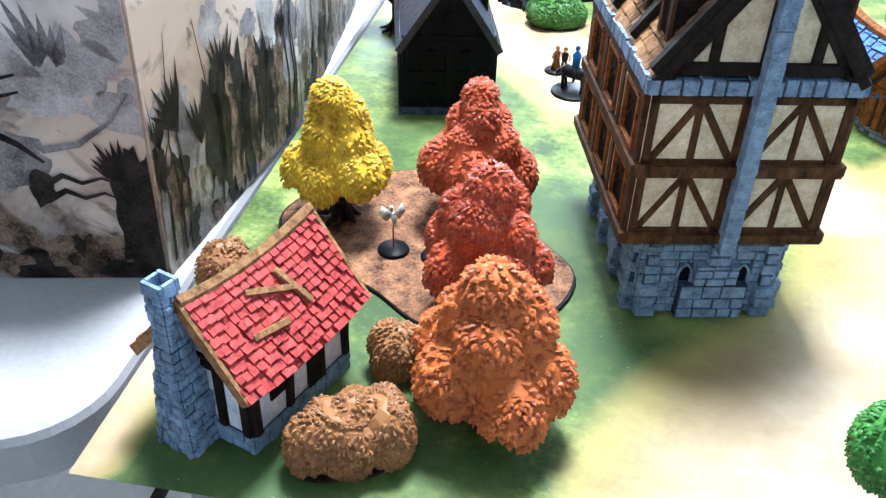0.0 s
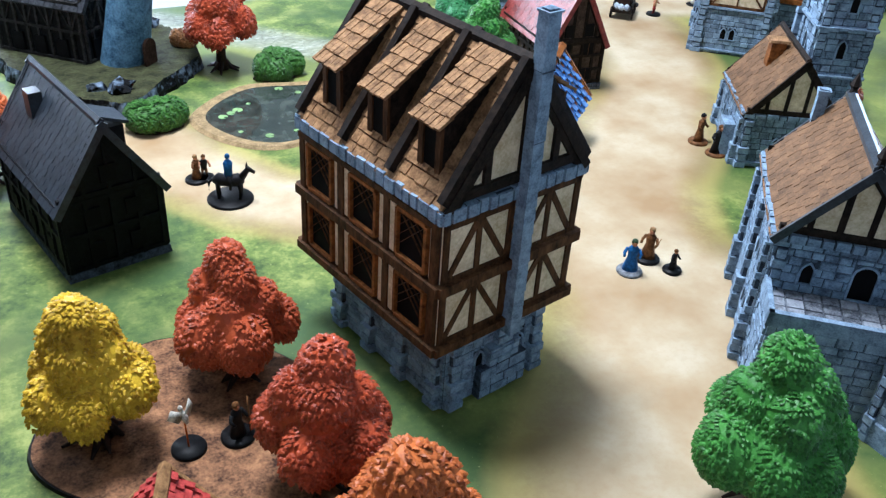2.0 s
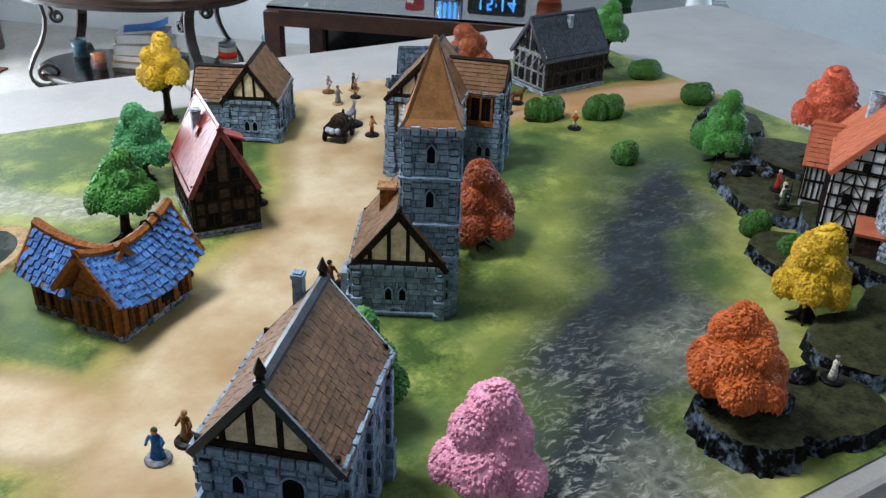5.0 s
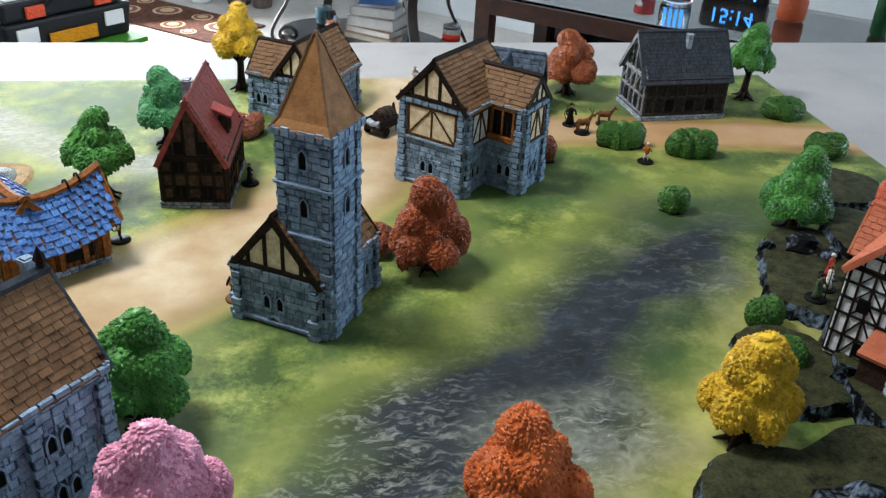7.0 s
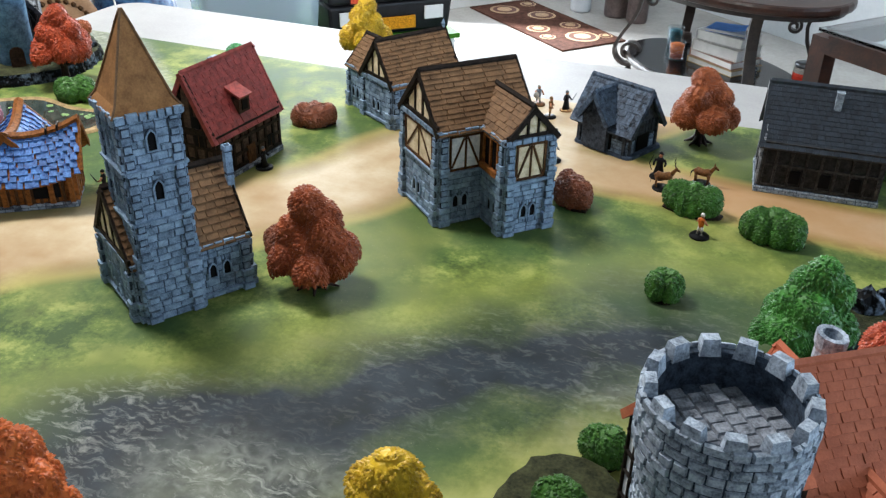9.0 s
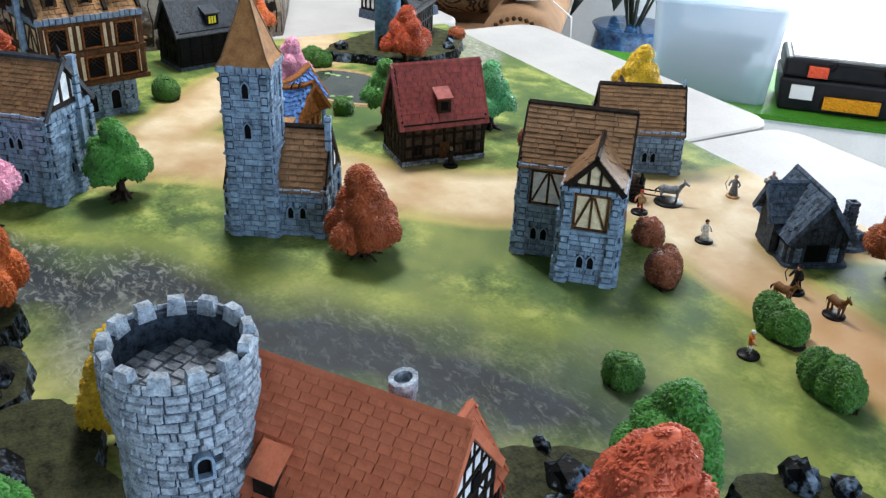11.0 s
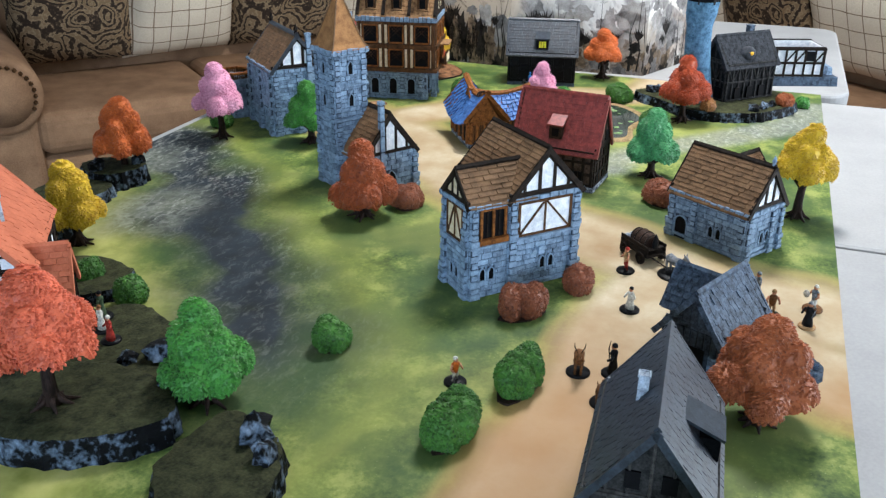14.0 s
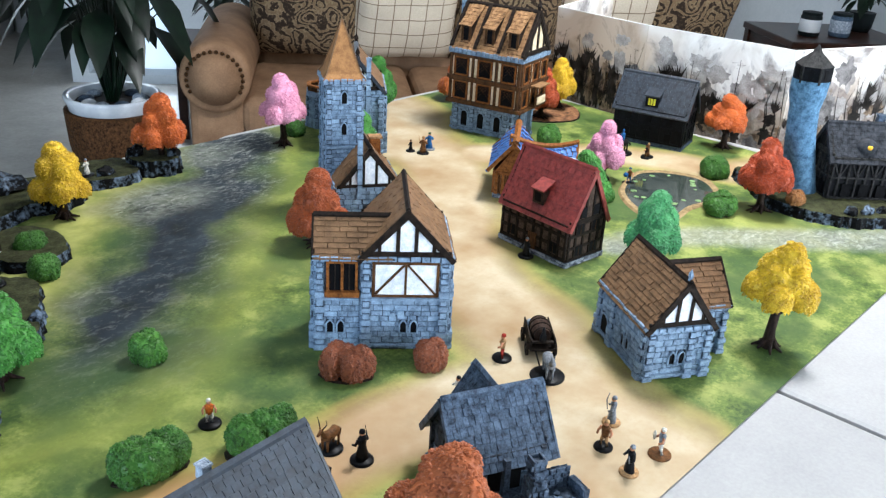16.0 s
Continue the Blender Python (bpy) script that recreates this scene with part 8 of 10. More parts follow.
for number, ((ax, ay), (bx, by)) in enumerate(zip(SCREEN, SCREEN[1:])):
    m, length = wall_frame(ax, ay, bx, by)
    panel = part("screen_panel", Shape().box(0.0006, length - 0.0006, 0, 0.226, -0.0015, 0.0015, m), INK, ob)
    part("panel_edge", Shape().box(0.0006, length - 0.0006, 0.226, 0.2275, -0.0017, 0.0017, m), CARD_EDGE, panel)
    args = dict(length=length)
    if number == 0:
        # large grey beasts under a pale sky, dark crowd below
        e = length
        plume(panel, m, 1, e - 0.16, 0.13, 60, 46, 0.1, 9, INK_PALE, **args)
        blot(panel, m, 2, e - 0.15, 0.16, 0.06, 0.016, INK_GREY, 34, 0.35, **args)
        plume(panel, m, 2, e - 0.05, 0.155, 112, 74, 0.062, 9, INK_GREY, **args)
        plume(panel, m, 3, e - 0.058, 0.16, 150, 50, 0.05, 6, INK_PALE, **args)
        blot(panel, m, 3, e - 0.055, 0.15, 0.026, 0.02, INK_PALE, 30, 0.3, **args)
        blot(panel, m, 4, e - 0.125, 0.1, 0.06, 0.028, INK_GREY, 34, 0.14, **args)
        blot(panel, m, 5, e - 0.13, 0.11, 0.03, 0.012, INK_PALE, 24, 0.25, **args)
        ribbon(panel, m, 6, [(e - 0.19, 0.122), (e - 0.15, 0.134), (e - 0.115, 0.13), (e - 0.085, 0.112), (e - 0.07, 0.098)], 0.006, INK_BLACK, **args)
        blot(panel, m, 6, e - 0.076, 0.078, 0.009, 0.014, INK_BLACK, 16, 0.3, **args)
        for q in (0.0, 0.012):
            ribbon(panel, m, 7, [(e - 0.074, 0.08 - q), (e - 0.06, 0.088 - q), (e - 0.048, 0.082 - q), (e - 0.034, 0.086 - q), (e - 0.026, 0.082 - q)], 0.0028, INK_BLACK, **args)
            ribbon(panel, m, 7, [(e - 0.16, 0.165 - q), (e - 0.13, 0.155 - q), (e - 0.115, 0.165 - q), (e - 0.095, 0.157 - q), (e - 0.075, 0.162 - q)], 0.0045, INK_BLACK, **args)
        for k in range(26):
            blot(panel, m, 6 + k % 4, e - ink_dice.uniform(0.0, 0.2), ink_dice.uniform(0.0, 0.062), ink_dice.uniform(0.008, 0.02), ink_dice.uniform(0.008, 0.02), (INK_BROWN, INK_BLACK, INK_BROWN, INK_GREY, INK_BLACK)[k % 5], 18, 0.35, **args)
        blot(panel, m, 11, e - 0.012, 0.05, 0.018, 0.056, INK_BLACK, 36, 0.3, **args)
        plume(panel, m, 12, e - 0.018, 0.08, 112, 60, 0.04, 8, INK_BLACK, **args)
        ribbon(panel, m, 12, [(e - 0.07, 0.108), (e - 0.045, 0.112), (e - 0.02, 0.13), (e - 0.006, 0.15)], 0.003, INK_GREY, **args)
    else:
        # the crowd goes on, thinning into smoke
        for k in range(int(length / 0.012)):
            u, tall = length * ink_dice.random(), ink_dice.random() ** 2
            blot(panel, m, 1 + k % 3, u, 0.08 + 0.11 * tall, ink_dice.uniform(0.014, 0.03), ink_dice.uniform(0.012, 0.03), (INK_PALE, INK_GREY, INK_PALE)[k % 3], 24, 0.35, **args)
        for k in range(int(length / 0.009)):
            u, tall = length * ink_dice.random(), ink_dice.random() ** 1.6
            blot(panel, m, 4 + k % 5, u, 0.005 + 0.085 * tall, ink_dice.uniform(0.007, 0.018), ink_dice.uniform(0.01, 0.024), (INK_BLACK, INK_BROWN, INK_BROWN, INK_BLACK, INK_GREY)[k % 5], 20, 0.4, **args)
        for k in range(int(length / 0.04)):
            plume(panel, m, 10, length * ink_dice.random(), 0.05 + 0.06 * ink_dice.random(), 90 + 40 * ink_dice.uniform(-1, 1), 60, ink_dice.uniform(0.03, 0.055), 7, INK_BLACK, **args)
        for k in range(int(length / 0.03)):
            u = length * ink_dice.random()
            ribbon(panel, m, 11, [(u, 0.01), (u + 0.004, 0.06), (u - 0.003, 0.1), (u + ink_dice.uniform(-0.02, 0.02), ink_dice.uniform(0.12, 0.19))], 0.0022, INK_BLACK, **args)
    if number == 1:
        for k in range(9):
            blot(panel, m, 12, 0.09 + 0.016 * k, 0.05 + 0.03 * ink_dice.random(), 0.016, 0.05, (INK_BLACK, INK_BROWN)[k % 3 == 2], 26, 0.4, **args)
    if number == 0:
        for k in range(10):
            blot(panel, m, 1, length * ink_dice.random(), 0.1 + 0.11 * ink_dice.random(), 0.03, 0.02, INK_PALE, 26, 0.4, **args)

# ---------------------------------------------------------------- painted miniatures
SKIN = paint("painted_skin", rgb(150, 96, 70), rgb(200, 146, 112), 300, 0.5, 0.0)


def figure_colour(name, r, g, b):
    return paint(name, rgb(r * 0.55, g * 0.55, b * 0.55), rgb(min(255, r * 1.15), min(255, g * 1.15), min(255, b * 1.15)), 260, 0.5, 0.3, 900, 0.0003, jitter=0.1)


C_BLUE, C_BROWN, C_BLACK = figure_colour("mini_blue", 40, 92, 150), figure_colour("mini_brown", 110, 74, 44), figure_colour("mini_black", 26, 26, 28)
C_WHITE, C_GREEN, C_RED = figure_colour("mini_white", 200, 196, 184), figure_colour("mini_green", 70, 86, 62), figure_colour("mini_red", 150, 50, 40)
C_GREY, C_ORANGE, C_TAN = figure_colour("mini_grey", 120, 124, 130), figure_colour("mini_orange", 196, 100, 40), figure_colour("mini_tan", 166, 130, 90)


def miniature(x, y, cloth, trim, label, turn=0.0, height=0.032, robe=True, weapon=None, base=0.0125, z=0.0, base_paint=None):
    """One painted figure on its round base, a single mesh."""
    s, b, k = Shape(), 0.003, height / 0.032
    s.turned([(base, 0), (base, 0.0018), (base * 0.92, b)], 20, slot=0)
    if robe:
        s.turned([(0.0072 * k, b), (0.0062 * k, b + 0.006 * k), (0.0042 * k, b + 0.014 * k), (0.0046 * k, b + 0.019 * k), (0.005 * k, b + 0.0225 * k), (0.0022 * k, b + 0.0255 * k)], 10, Matrix.Diagonal((1, 0.75, 1, 1)), slot=1)
    else:
        for sx in (-1, 1):
            s.tube([(sx * 0.0036 * k, 0.001, b), (sx * 0.0028 * k, 0, b + 0.006 * k), (sx * 0.0018 * k, 0, b + 0.0125 * k)], [0.0018 * k, 0.0019 * k, 0.0023 * k], 7, slot=2)
        s.turned([(0.0036 * k, b + 0.011 * k), (0.0042 * k, b + 0.015 * k), (0.005 * k, b + 0.0205 * k), (0.0052 * k, b + 0.0228 * k), (0.002 * k, b + 0.0255 * k)], 10, Matrix.Diagonal((1, 0.7, 1, 1)), slot=1)
    for sx in (-1, 1):
        s.tube([(sx * 0.0048 * k, 0, b + 0.022 * k), (sx * 0.0074 * k, -0.001 * k, b + 0.0175 * k), (sx * 0.0068 * k, -0.0052 * k, b + 0.0155 * k)], [0.0018 * k, 0.0015 * k, 0.0012 * k], 6, slot=1 if robe else 3)
    s.ball((0, -0.0006 * k, b + 0.0278 * k), (0.0026 * k, 0.0028 * k, 0.0032 * k), 2, slot=3)
    s.turned([(0.0031 * k, b + 0.0285 * k), (0.0026 * k, b + 0.031 * k), (0.0004 * k, b + 0.0325 * k)], 9, slot=2)
    if weapon == "staff":
        s.tube([(0.0078 * k, -0.0056 * k, b), (0.0072 * k, -0.0054 * k, b + 0.036 * k)], [0.0007, 0.0007], 5, slot=2)
    elif weapon == "bow":
        s.tube([(-0.0085 * k, -0.006, b + 0.008 * k), (-0.012 * k, -0.008, b + 0.018 * k), (-0.0085 * k, -0.006, b + 0.029 * k)], [0.0005, 0.0008, 0.0005], 5, slot=2)
    elif weapon == "sword":
        s.tube([(0.007 * k, -0.006, b + 0.015 * k), (0.012 * k, -0.011, b + 0.029 * k)], [0.0009, 0.0004], 4, slot=2)
    elif weapon == "shield":
        s.turned([(0.0001, 0.001), (0.005 * k, 0.0005), (0.0052 * k, 0)], 12, Matrix.Translation((-0.0075 * k, -0.0065 * k, b + 0.017 * k)) @ Matrix.Rotation(radians(80), 4, "X"), slot=2)
    return solid("miniature_figure", s, [base_paint or BLACK_BASE, cloth, trim, SKIN], label, "miniature", pose(x, y, z, 0, 0, turn), smooth=True, group="painted miniatures")


def beast(x, y, coat, label, turn=0.0, length=0.03, height=0.026, rider=None, antlers=False, base=0.016, z=0.0, name="miniature_animal"):
    """One four-legged painted model on a base, a single mesh."""
    s, b = Shape(), 0.003
    s.turned([(base, 0), (base, 0.0018), (base * 0.93, b)], 22, slot=0)
    bz, l = b + height * 0.62, length / 2
    s.tube([(-l * 0.9, 0, bz - 0.001), (-l * 0.6, 0, bz + 0.0005), (0, 0, bz - 0.0008), (l * 0.55, 0, bz + 0.0006), (l * 0.85, 0, bz + 0.001)], [height * 0.1, height * 0.22, height * 0.2, height * 0.23, height * 0.12], 10, slot=1)
    for sx, sy in ((-0.6, -1), (-0.6, 1), (0.6, -1), (0.6, 1)):
        q = sy * height * 0.12
        s.tube([(sx * l, q, bz), (sx * l * 1.08, q, b + height * 0.3), (sx * l, q, b)], [height * 0.1, height * 0.055, height * 0.05], 6, slot=1)
    s.tube([(l * 0.72, 0, bz + height * 0.1), (l * 1.05, 0, bz + height * 0.36), (l * 1.12, 0, bz + height * 0.44)], [height * 0.13, height * 0.09, height * 0.08], 7, slot=1)
    s.tube([(l * 1.02, 0, bz + height * 0.46), (l * 1.5, 0, bz + height * 0.3)], [height * 0.09, height * 0.05], 7, slot=1)
    s.tube([(-l * 0.88, 0, bz + 0.001), (-l * 1.15, 0, bz - height * 0.12), (-l * 1.18, 0, bz - height * 0.4)], [height * 0.05, height * 0.05, height * 0.015], 5, slot=2)
    for sy in (-1, 1):
        s.tube([(l * 1.05, sy * height * 0.06, bz + height * 0.5), (l * 1.02, sy * height * 0.09, bz + height * 0.62)], [height * 0.035, height * 0.01], 4, slot=1)
        if antlers:
            s.tube([(l * 1.05, sy * height * 0.05, bz + height * 0.5), (l * 0.9, sy * height * 0.2, bz + height * 0.75), (l * 1.0, sy * height * 0.22, bz + height * 0.98)], [0.0007, 0.0006, 0.0003], 4, slot=2)
    if rider:
        s.turned([(0.0045, bz + height * 0.12), (0.0042, bz + height * 0.35), (0.005, bz + height * 0.62), (0.0018, bz + height * 0.74)], 9, slot=3)
        s.ball((0, 0, bz + height * 0.85), (0.0027, 0.0027, 0.0032), 2, slot=3)
        for sy in (-1, 1):
            s.tube([(0, sy * 0.004, bz + height * 0.2), (0.003, sy * 0.0068, bz - height * 0.05), (0.002, sy * 0.0066, bz - height * 0.25)], [0.002, 0.0018, 0.0014], 6, slot=2)
    return solid(name, s, [BLACK_BASE, coat, C_BLACK, rider or C_BLACK], label, "miniature", pose(x, y, z, 0, 0, turn), smooth=True, group="painted miniatures")


beast(0.25, 0.6, C_BLACK, "black mounted miniature with blue rider on round base", -25, 0.036, 0.032, C_BLUE, base=0.024)
miniature(0.228, 0.652, C_BROWN, C_TAN, "small brown miniature behind the mounted figure", 40, 0.028)
miniature(0.404, 0.715, C_BROWN, C_BLUE, "brown miniature with blue shield beside the pond", 120, 0.03, False, "shield")
miniature(0.562, 0.329, C_BLUE, C_GREEN, "blue-robed miniature standing in the sandy lane", -40, 0.034, base_paint=C_GREY)
miniature(0.592, 0.34, C_BROWN, C_TAN, "brown-cloaked miniature raising an arm in the lane", -60, 0.034, True, "sword")
miniature(0.602, 0.314, C_BLACK, C_BROWN, "small dark crouching miniature in the lane", 10, 0.022, base=0.0095)
miniature(0.822, 0.531, C_BROWN, C_BLACK, "dark hooded miniature beside the church", 20, 0.036, base_paint=C_BROWN)
miniature(0.82, 0.497, C_BLACK, C_BROWN, "black-robed miniature at the church wall", -20, 0.036, base_paint=C_BROWN)
miniature(0.675, 0.641, C_BLACK, C_BLACK, "unpainted black miniature behind the blue-tiled house", -80, 0.03, False, "sword")
miniature(0.828, 0.792, C_BLACK, C_GREY, "dark miniature before the red-roofed house door", 90, 0.03)
miniature(1.092, 0.96, C_TAN, C_RED, "tan and red miniature beside the wagon", 30, 0.033, False)
miniature(1.201, 0.983, C_WHITE, C_BLACK, "white-robed miniature on a black base in the lane", 60, 0.03)
miniature(1.431, 0.833, C_ORANGE, C_WHITE, "orange and white miniature beside the hedge", 150, 0.03, False)
beast(1.365, 0.953, C_BROWN, "brown stag miniature on a black base", 10, 0.028, 0.027, antlers=True, base=0.0135)
miniature(1.354, 0.989, C_BLACK, C_BLACK, "unpainted black archer miniature in the lane", 0, 0.036, True, "bow")
beast(1.414, 0.989, C_BROWN, "brown pony miniature on a black base", -10, 0.028, 0.026, base=0.0135)
beast(1.082, 1.023, C_GREY, "grey draught horse miniature on a large round base", 46, 0.036, 0.03, base=0.0215)
miniature(1.106, 1.13, C_GREY, C_GREY, "silvery grey archer miniature near the mat's edge", 30, 0.033, True, "bow", 0.0105, base_paint=C_TAN)
miniature(1.151, 1.149, C_BROWN, C_TAN, "brown-clad miniature with a tan pack near the mat's edge", 100, 0.033, False, None, 0.0105)
miniature(1.167, 1.191, C_BLACK, C_GREY, "black-robed miniature with a grey sword", 60, 0.032, True, "sword", 0.0105, base_paint=C_TAN)
miniature(1.117, 1.198, C_GREY, C_WHITE, "silvery grey miniature with a white shield", 40, 0.032, False, "shield", 0.0125, base_paint=C_BROWN)
flyer = Shape().turned([(0.0125, 0), (0.0125, 0.0018), (0.0115, 0.003)], 20, slot=0)
flyer.tube([(0, 0, 0.003), (0, 0.001, 0.026)], [0.0007, 0.0007], 6, slot=2)
flyer.tube([(0.001, 0, 0.024), (0, 0, 0.03), (-0.001, 0.002, 0.036)], [0.0012, 0.0026, 0.0016], 7, slot=1)
flyer.ball((-0.001, 0.0025, 0.038), (0.0018, 0.002, 0.0022), 2, slot=1)
for q in (-1, 1):
    flyer.add([(0, 0, 0.034), (q * 0.008, 0.004, 0.04), (q * 0.011, 0.005, 0.033), (q * 0.005, 0.002, 0.027), (0, -0.001, 0.034), (q * 0.008, 0.003, 0.04), (q * 0.011, 0.004, 0.033), (q * 0.005, 0.001, 0.027)], [(0, 1, 2, 3), (7, 6, 5, 4), (0, 4, 5, 1), (1, 5, 6, 2), (2, 6, 7, 3), (3, 7, 4, 0)], slot=1)
solid("miniature_figure", flyer, [BLACK_BASE, C_WHITE, C_ORANGE], "white winged miniature hovering on a thin stalk", "miniature", pose(0.1265, 0.264, 0.0032, 0, 0, 30), smooth=True, group="painted miniatures")
miniature(0.161, 0.262, C_BLACK, C_BROWN, "dark brown miniature under the red tree", 30, 0.03, True, "staff", 0.0125, 0.0032)
miniature(1.516, 0.455, C_RED, C_WHITE, "red and white miniature on the rock ledge", 60, 0.03, True, None, 0.0115, 0.019)
miniature(1.5, 0.43, C_WHITE, C_BROWN, "pale pink-cloaked miniature on the rock ledge", 60, 0.03, True, None, 0.0115, 0.019)
miniature(1.475, 0.41, C_GREEN, C_BLACK, "dark green miniature on the rock ledge", 20, 0.032, True, "staff", 0.0125, 0.019)
miniature(1.19, 0.1, C_WHITE, C_GREY, "silvery winged miniature on the rock terrace", 20, 0.028, True, None, 0.0125, 0.019)
miniature(0.237, 0.653, C_BLACK, C_BROWN, "small dark miniature standing in the sandy lane", 0, 0.026, False, None, 0.0105)


def wagon():
    ob = thing("barrel_wagon", pose(1.036, 0.974, 0, 0, 0, 46), "dark wooden wagon model loaded with a large barrel and pale sacks", "model wagon")
    part("wagon_bed", Shape().box(-0.03, 0.03, -0.016, 0.016, 0.012, 0.016), TIMBER_DARK, ob)
    for y in (-0.016, 0.0145):
        for z in (0.017, 0.023):
            part("side_board", Shape().box(-0.03, 0.03, y, y + 0.0015, z, z + 0.005), TIMBER_DARK, ob)
    for x in (-0.018, 0.018):
        for y in (-0.018, 0.018):
            m = Matrix.Translation((x, y, 0.009)) @ Matrix.Rotation(radians(90), 4, "X")
            wheel = part("wheel", Shape().turned([(0.009, -0.0014), (0.009, 0.0014), (0.0072, 0.0014), (0.0072, -0.0014)], 16, m), TIMBER_DARK, ob)
            part("hub", Shape().turned([(0.0028, -0.002), (0.0028, 0.002)], 8, m), IRON, wheel)
            for k in range(6):
                part("spoke", Shape().box(0, 0.0075, -0.0007, 0.0007, -0.0007, 0.0007, m @ Matrix.Rotation(k * math.pi / 3, 4, "Z")), TIMBER_DARK, wheel)
    m = Matrix.Translation((0.002, 0, 0.0275)) @ Matrix.Rotation(radians(90), 4, "Y")
    barrel = part("barrel", Shape().turned([(0.0, -0.018), (0.0108, -0.018), (0.0128, -0.009), (0.0136, 0), (0.0128, 0.009), (0.0108, 0.018), (0.0, 0.018)], 18, m), BROWN_WALL, ob)
    for q, r in ((-0.0155, 0.0116), (-0.006, 0.0134), (0.006, 0.0134), (0.0155, 0.0116)):
        part("hoop", Shape().turned([(r, q - 0.0009), (r + 0.0007, q), (r, q + 0.0009)], 18, m), IRON, barrel)
    part("driver", Shape().turned([(0.0045, 0.024), (0.004, 0.032), (0.0024, 0.037), (0.0026, 0.04), (0.0004, 0.044)], 10, Matrix.Translation((0.025, 0, 0))), C_BLACK, ob, "dark cloaked driver figure", smooth=True)
    for k, (x, y) in enumerate(((-0.026, -0.008), (-0.027, 0.002), (-0.024, 0.01))):
        part("sack", Shape().ball((x, y, 0.0215), (0.005, 0.0055, 0.006), 2, 0.25, k), STONE_PALE, ob, "pale grey sack")
    part("seat", Shape().box(0.022, 0.028, -0.014, 0.014, 0.022, 0.024), TIMBER_DARK, ob)
    for y in (-0.009, 0.009):
        part("shaft", Shape().tube([(0.03, y, 0.013), (0.062, y, 0.012)], [0.0012, 0.001], 6), TIMBER_DARK, ob)


wagon()

# ---------------------------------------------------------------- living room furniture
SUEDE = paint("brown_suede", rgb(116, 88, 66), rgb(152, 120, 92), 9, 0.9, 0.3, 240, 0.0008, jitter=0.04, spec=0.15)


def checked(name):
    m, tree, shader = blank(name, 0.9, 0, 0.1)
    coords = tree.nodes.new("ShaderNodeTexCoord").outputs["Object"]
    sep = tree.nodes.new("ShaderNodeSeparateXYZ")
    tree.links.new(coords, sep.inputs[0])
    lines = []
    for axis in ("X", "Z"):
        saw = math_node(tree, "FRACT", math_node(tree, "MULTIPLY", math_node(tree, "ADD", sep.outputs[axis], 1.0), 15.0))
        lines.append(math_node(tree, "LESS_THAN", saw, 0.06))
    both = math_node(tree, "MAXIMUM", *lines)
    cloth = ramp(tree, noise_node(tree, coords, 300, 3), [(0.3, rgb(186, 172, 150)), (0.7, rgb(214, 202, 182))])
    tree.links.new(mix(tree, math_node(tree, "MULTIPLY", both, 0.8), cloth, rgb(92, 66, 46)), shader.inputs["Base Color"])
    bump(tree, shader, noise_node(tree, coords, 500, 2), 0.3, 0.0006)
    return m


def paisley(name):
    m, tree, shader = blank(name, 0.8, 0, 0.2)
    coords = tree.nodes.new("ShaderNodeTexCoord").outputs["Object"]
    cell = tree.nodes.new("ShaderNodeTexVoronoi")
    cell.feature, cell.distance = "SMOOTH_F1", "EUCLIDEAN"
    cell.inputs["Scale"].default_value, cell.inputs["Smoothness"].default_value = 9.0, 0.35
    bend = tree.nodes.new("ShaderNodeTexNoise")
    bend.inputs["Scale"].default_value = 7
    tree.links.new(coords, bend.inputs["Vector"])
    warp = mix(tree, 0.16, coords, bend.outputs["Color"], "ADD")
    tree.links.new(warp, cell.inputs["Vector"])
    rings = math_node(tree, "SINE", math_node(tree, "MULTIPLY", cell.outputs["Distance"], 38.0))
    dots = math_node(tree, "SUBTRACT", noise_node(tree, coords, 95, 2, 0.5), 0.5)
    tone = math_node(tree, "ADD", rings, math_node(tree, "MULTIPLY", dots, 5.0))
    mapped = math_node(tree, "ADD", math_node(tree, "MULTIPLY", tone, 0.25), 0.5)
    tree.links.new(ramp(tree, mapped, [(0.3, rgb(46, 36, 28)), (0.46, rgb(78, 63, 48)), (0.54, rgb(146, 126, 98)), (0.72, rgb(116, 96, 72))]), shader.inputs["Base Color"])
    bump(tree, shader, mapped, 0.25, 0.002)
    return m


CHECK_CLOTH, PAISLEY = checked("checked_cream_cloth"), paisley("brown_paisley_cloth")
NAIL = paint("brass_nail", rgb(40, 26, 16), rgb(86, 60, 36), 200, 0.4, 0.0, metal=0.6)


def cushion_shape(w, h, t, seed):
    """A plump square cushion, upright in x and z."""
    bm = bmesh.new()
    bmesh.ops.create_grid(bm, x_segments=14, y_segments=14, size=1.0)
    front = [(v.co.x, v.co.y) for v in bm.verts]
    faces = [tuple(q.index for q in f.verts) for f in bm.faces]
    bm.free()
    s = Shape()
    for side in (1, -1):
        v = []
        for x, y in front:
            edge = max(0.0, (1 - x**4) * (1 - y**4)) ** 0.5
            pinch = 1 - 0.07 * (1 - abs(x)) * abs(y) - 0.07 * (1 - abs(y)) * abs(x)
            v.append((x * w / 2 * pinch, side * t / 2 * edge * (1 + 0.12 * noise.noise(Vector((x * 2, y * 2, seed)))), y * h / 2 * pinch))
        s.add(v, faces if side < 0 else [q[::-1] for q in faces])
    return s


def cushion(x, y, z, w, h, cloth, turn, lean, label, seed=0):
    ob = solid("sofa_cushion", cushion_shape(w, h, 0.16, seed), cloth, label, "cushion", ROOM @ pose(x, y, z, lean, 0, turn), smooth=True, group="sofa cushions")
    return ob


def padded(x0, x1, y0, y1, z0, z1, r=0.05):
    return Shape().box(x0, x1, y0, y1, z0, z1)


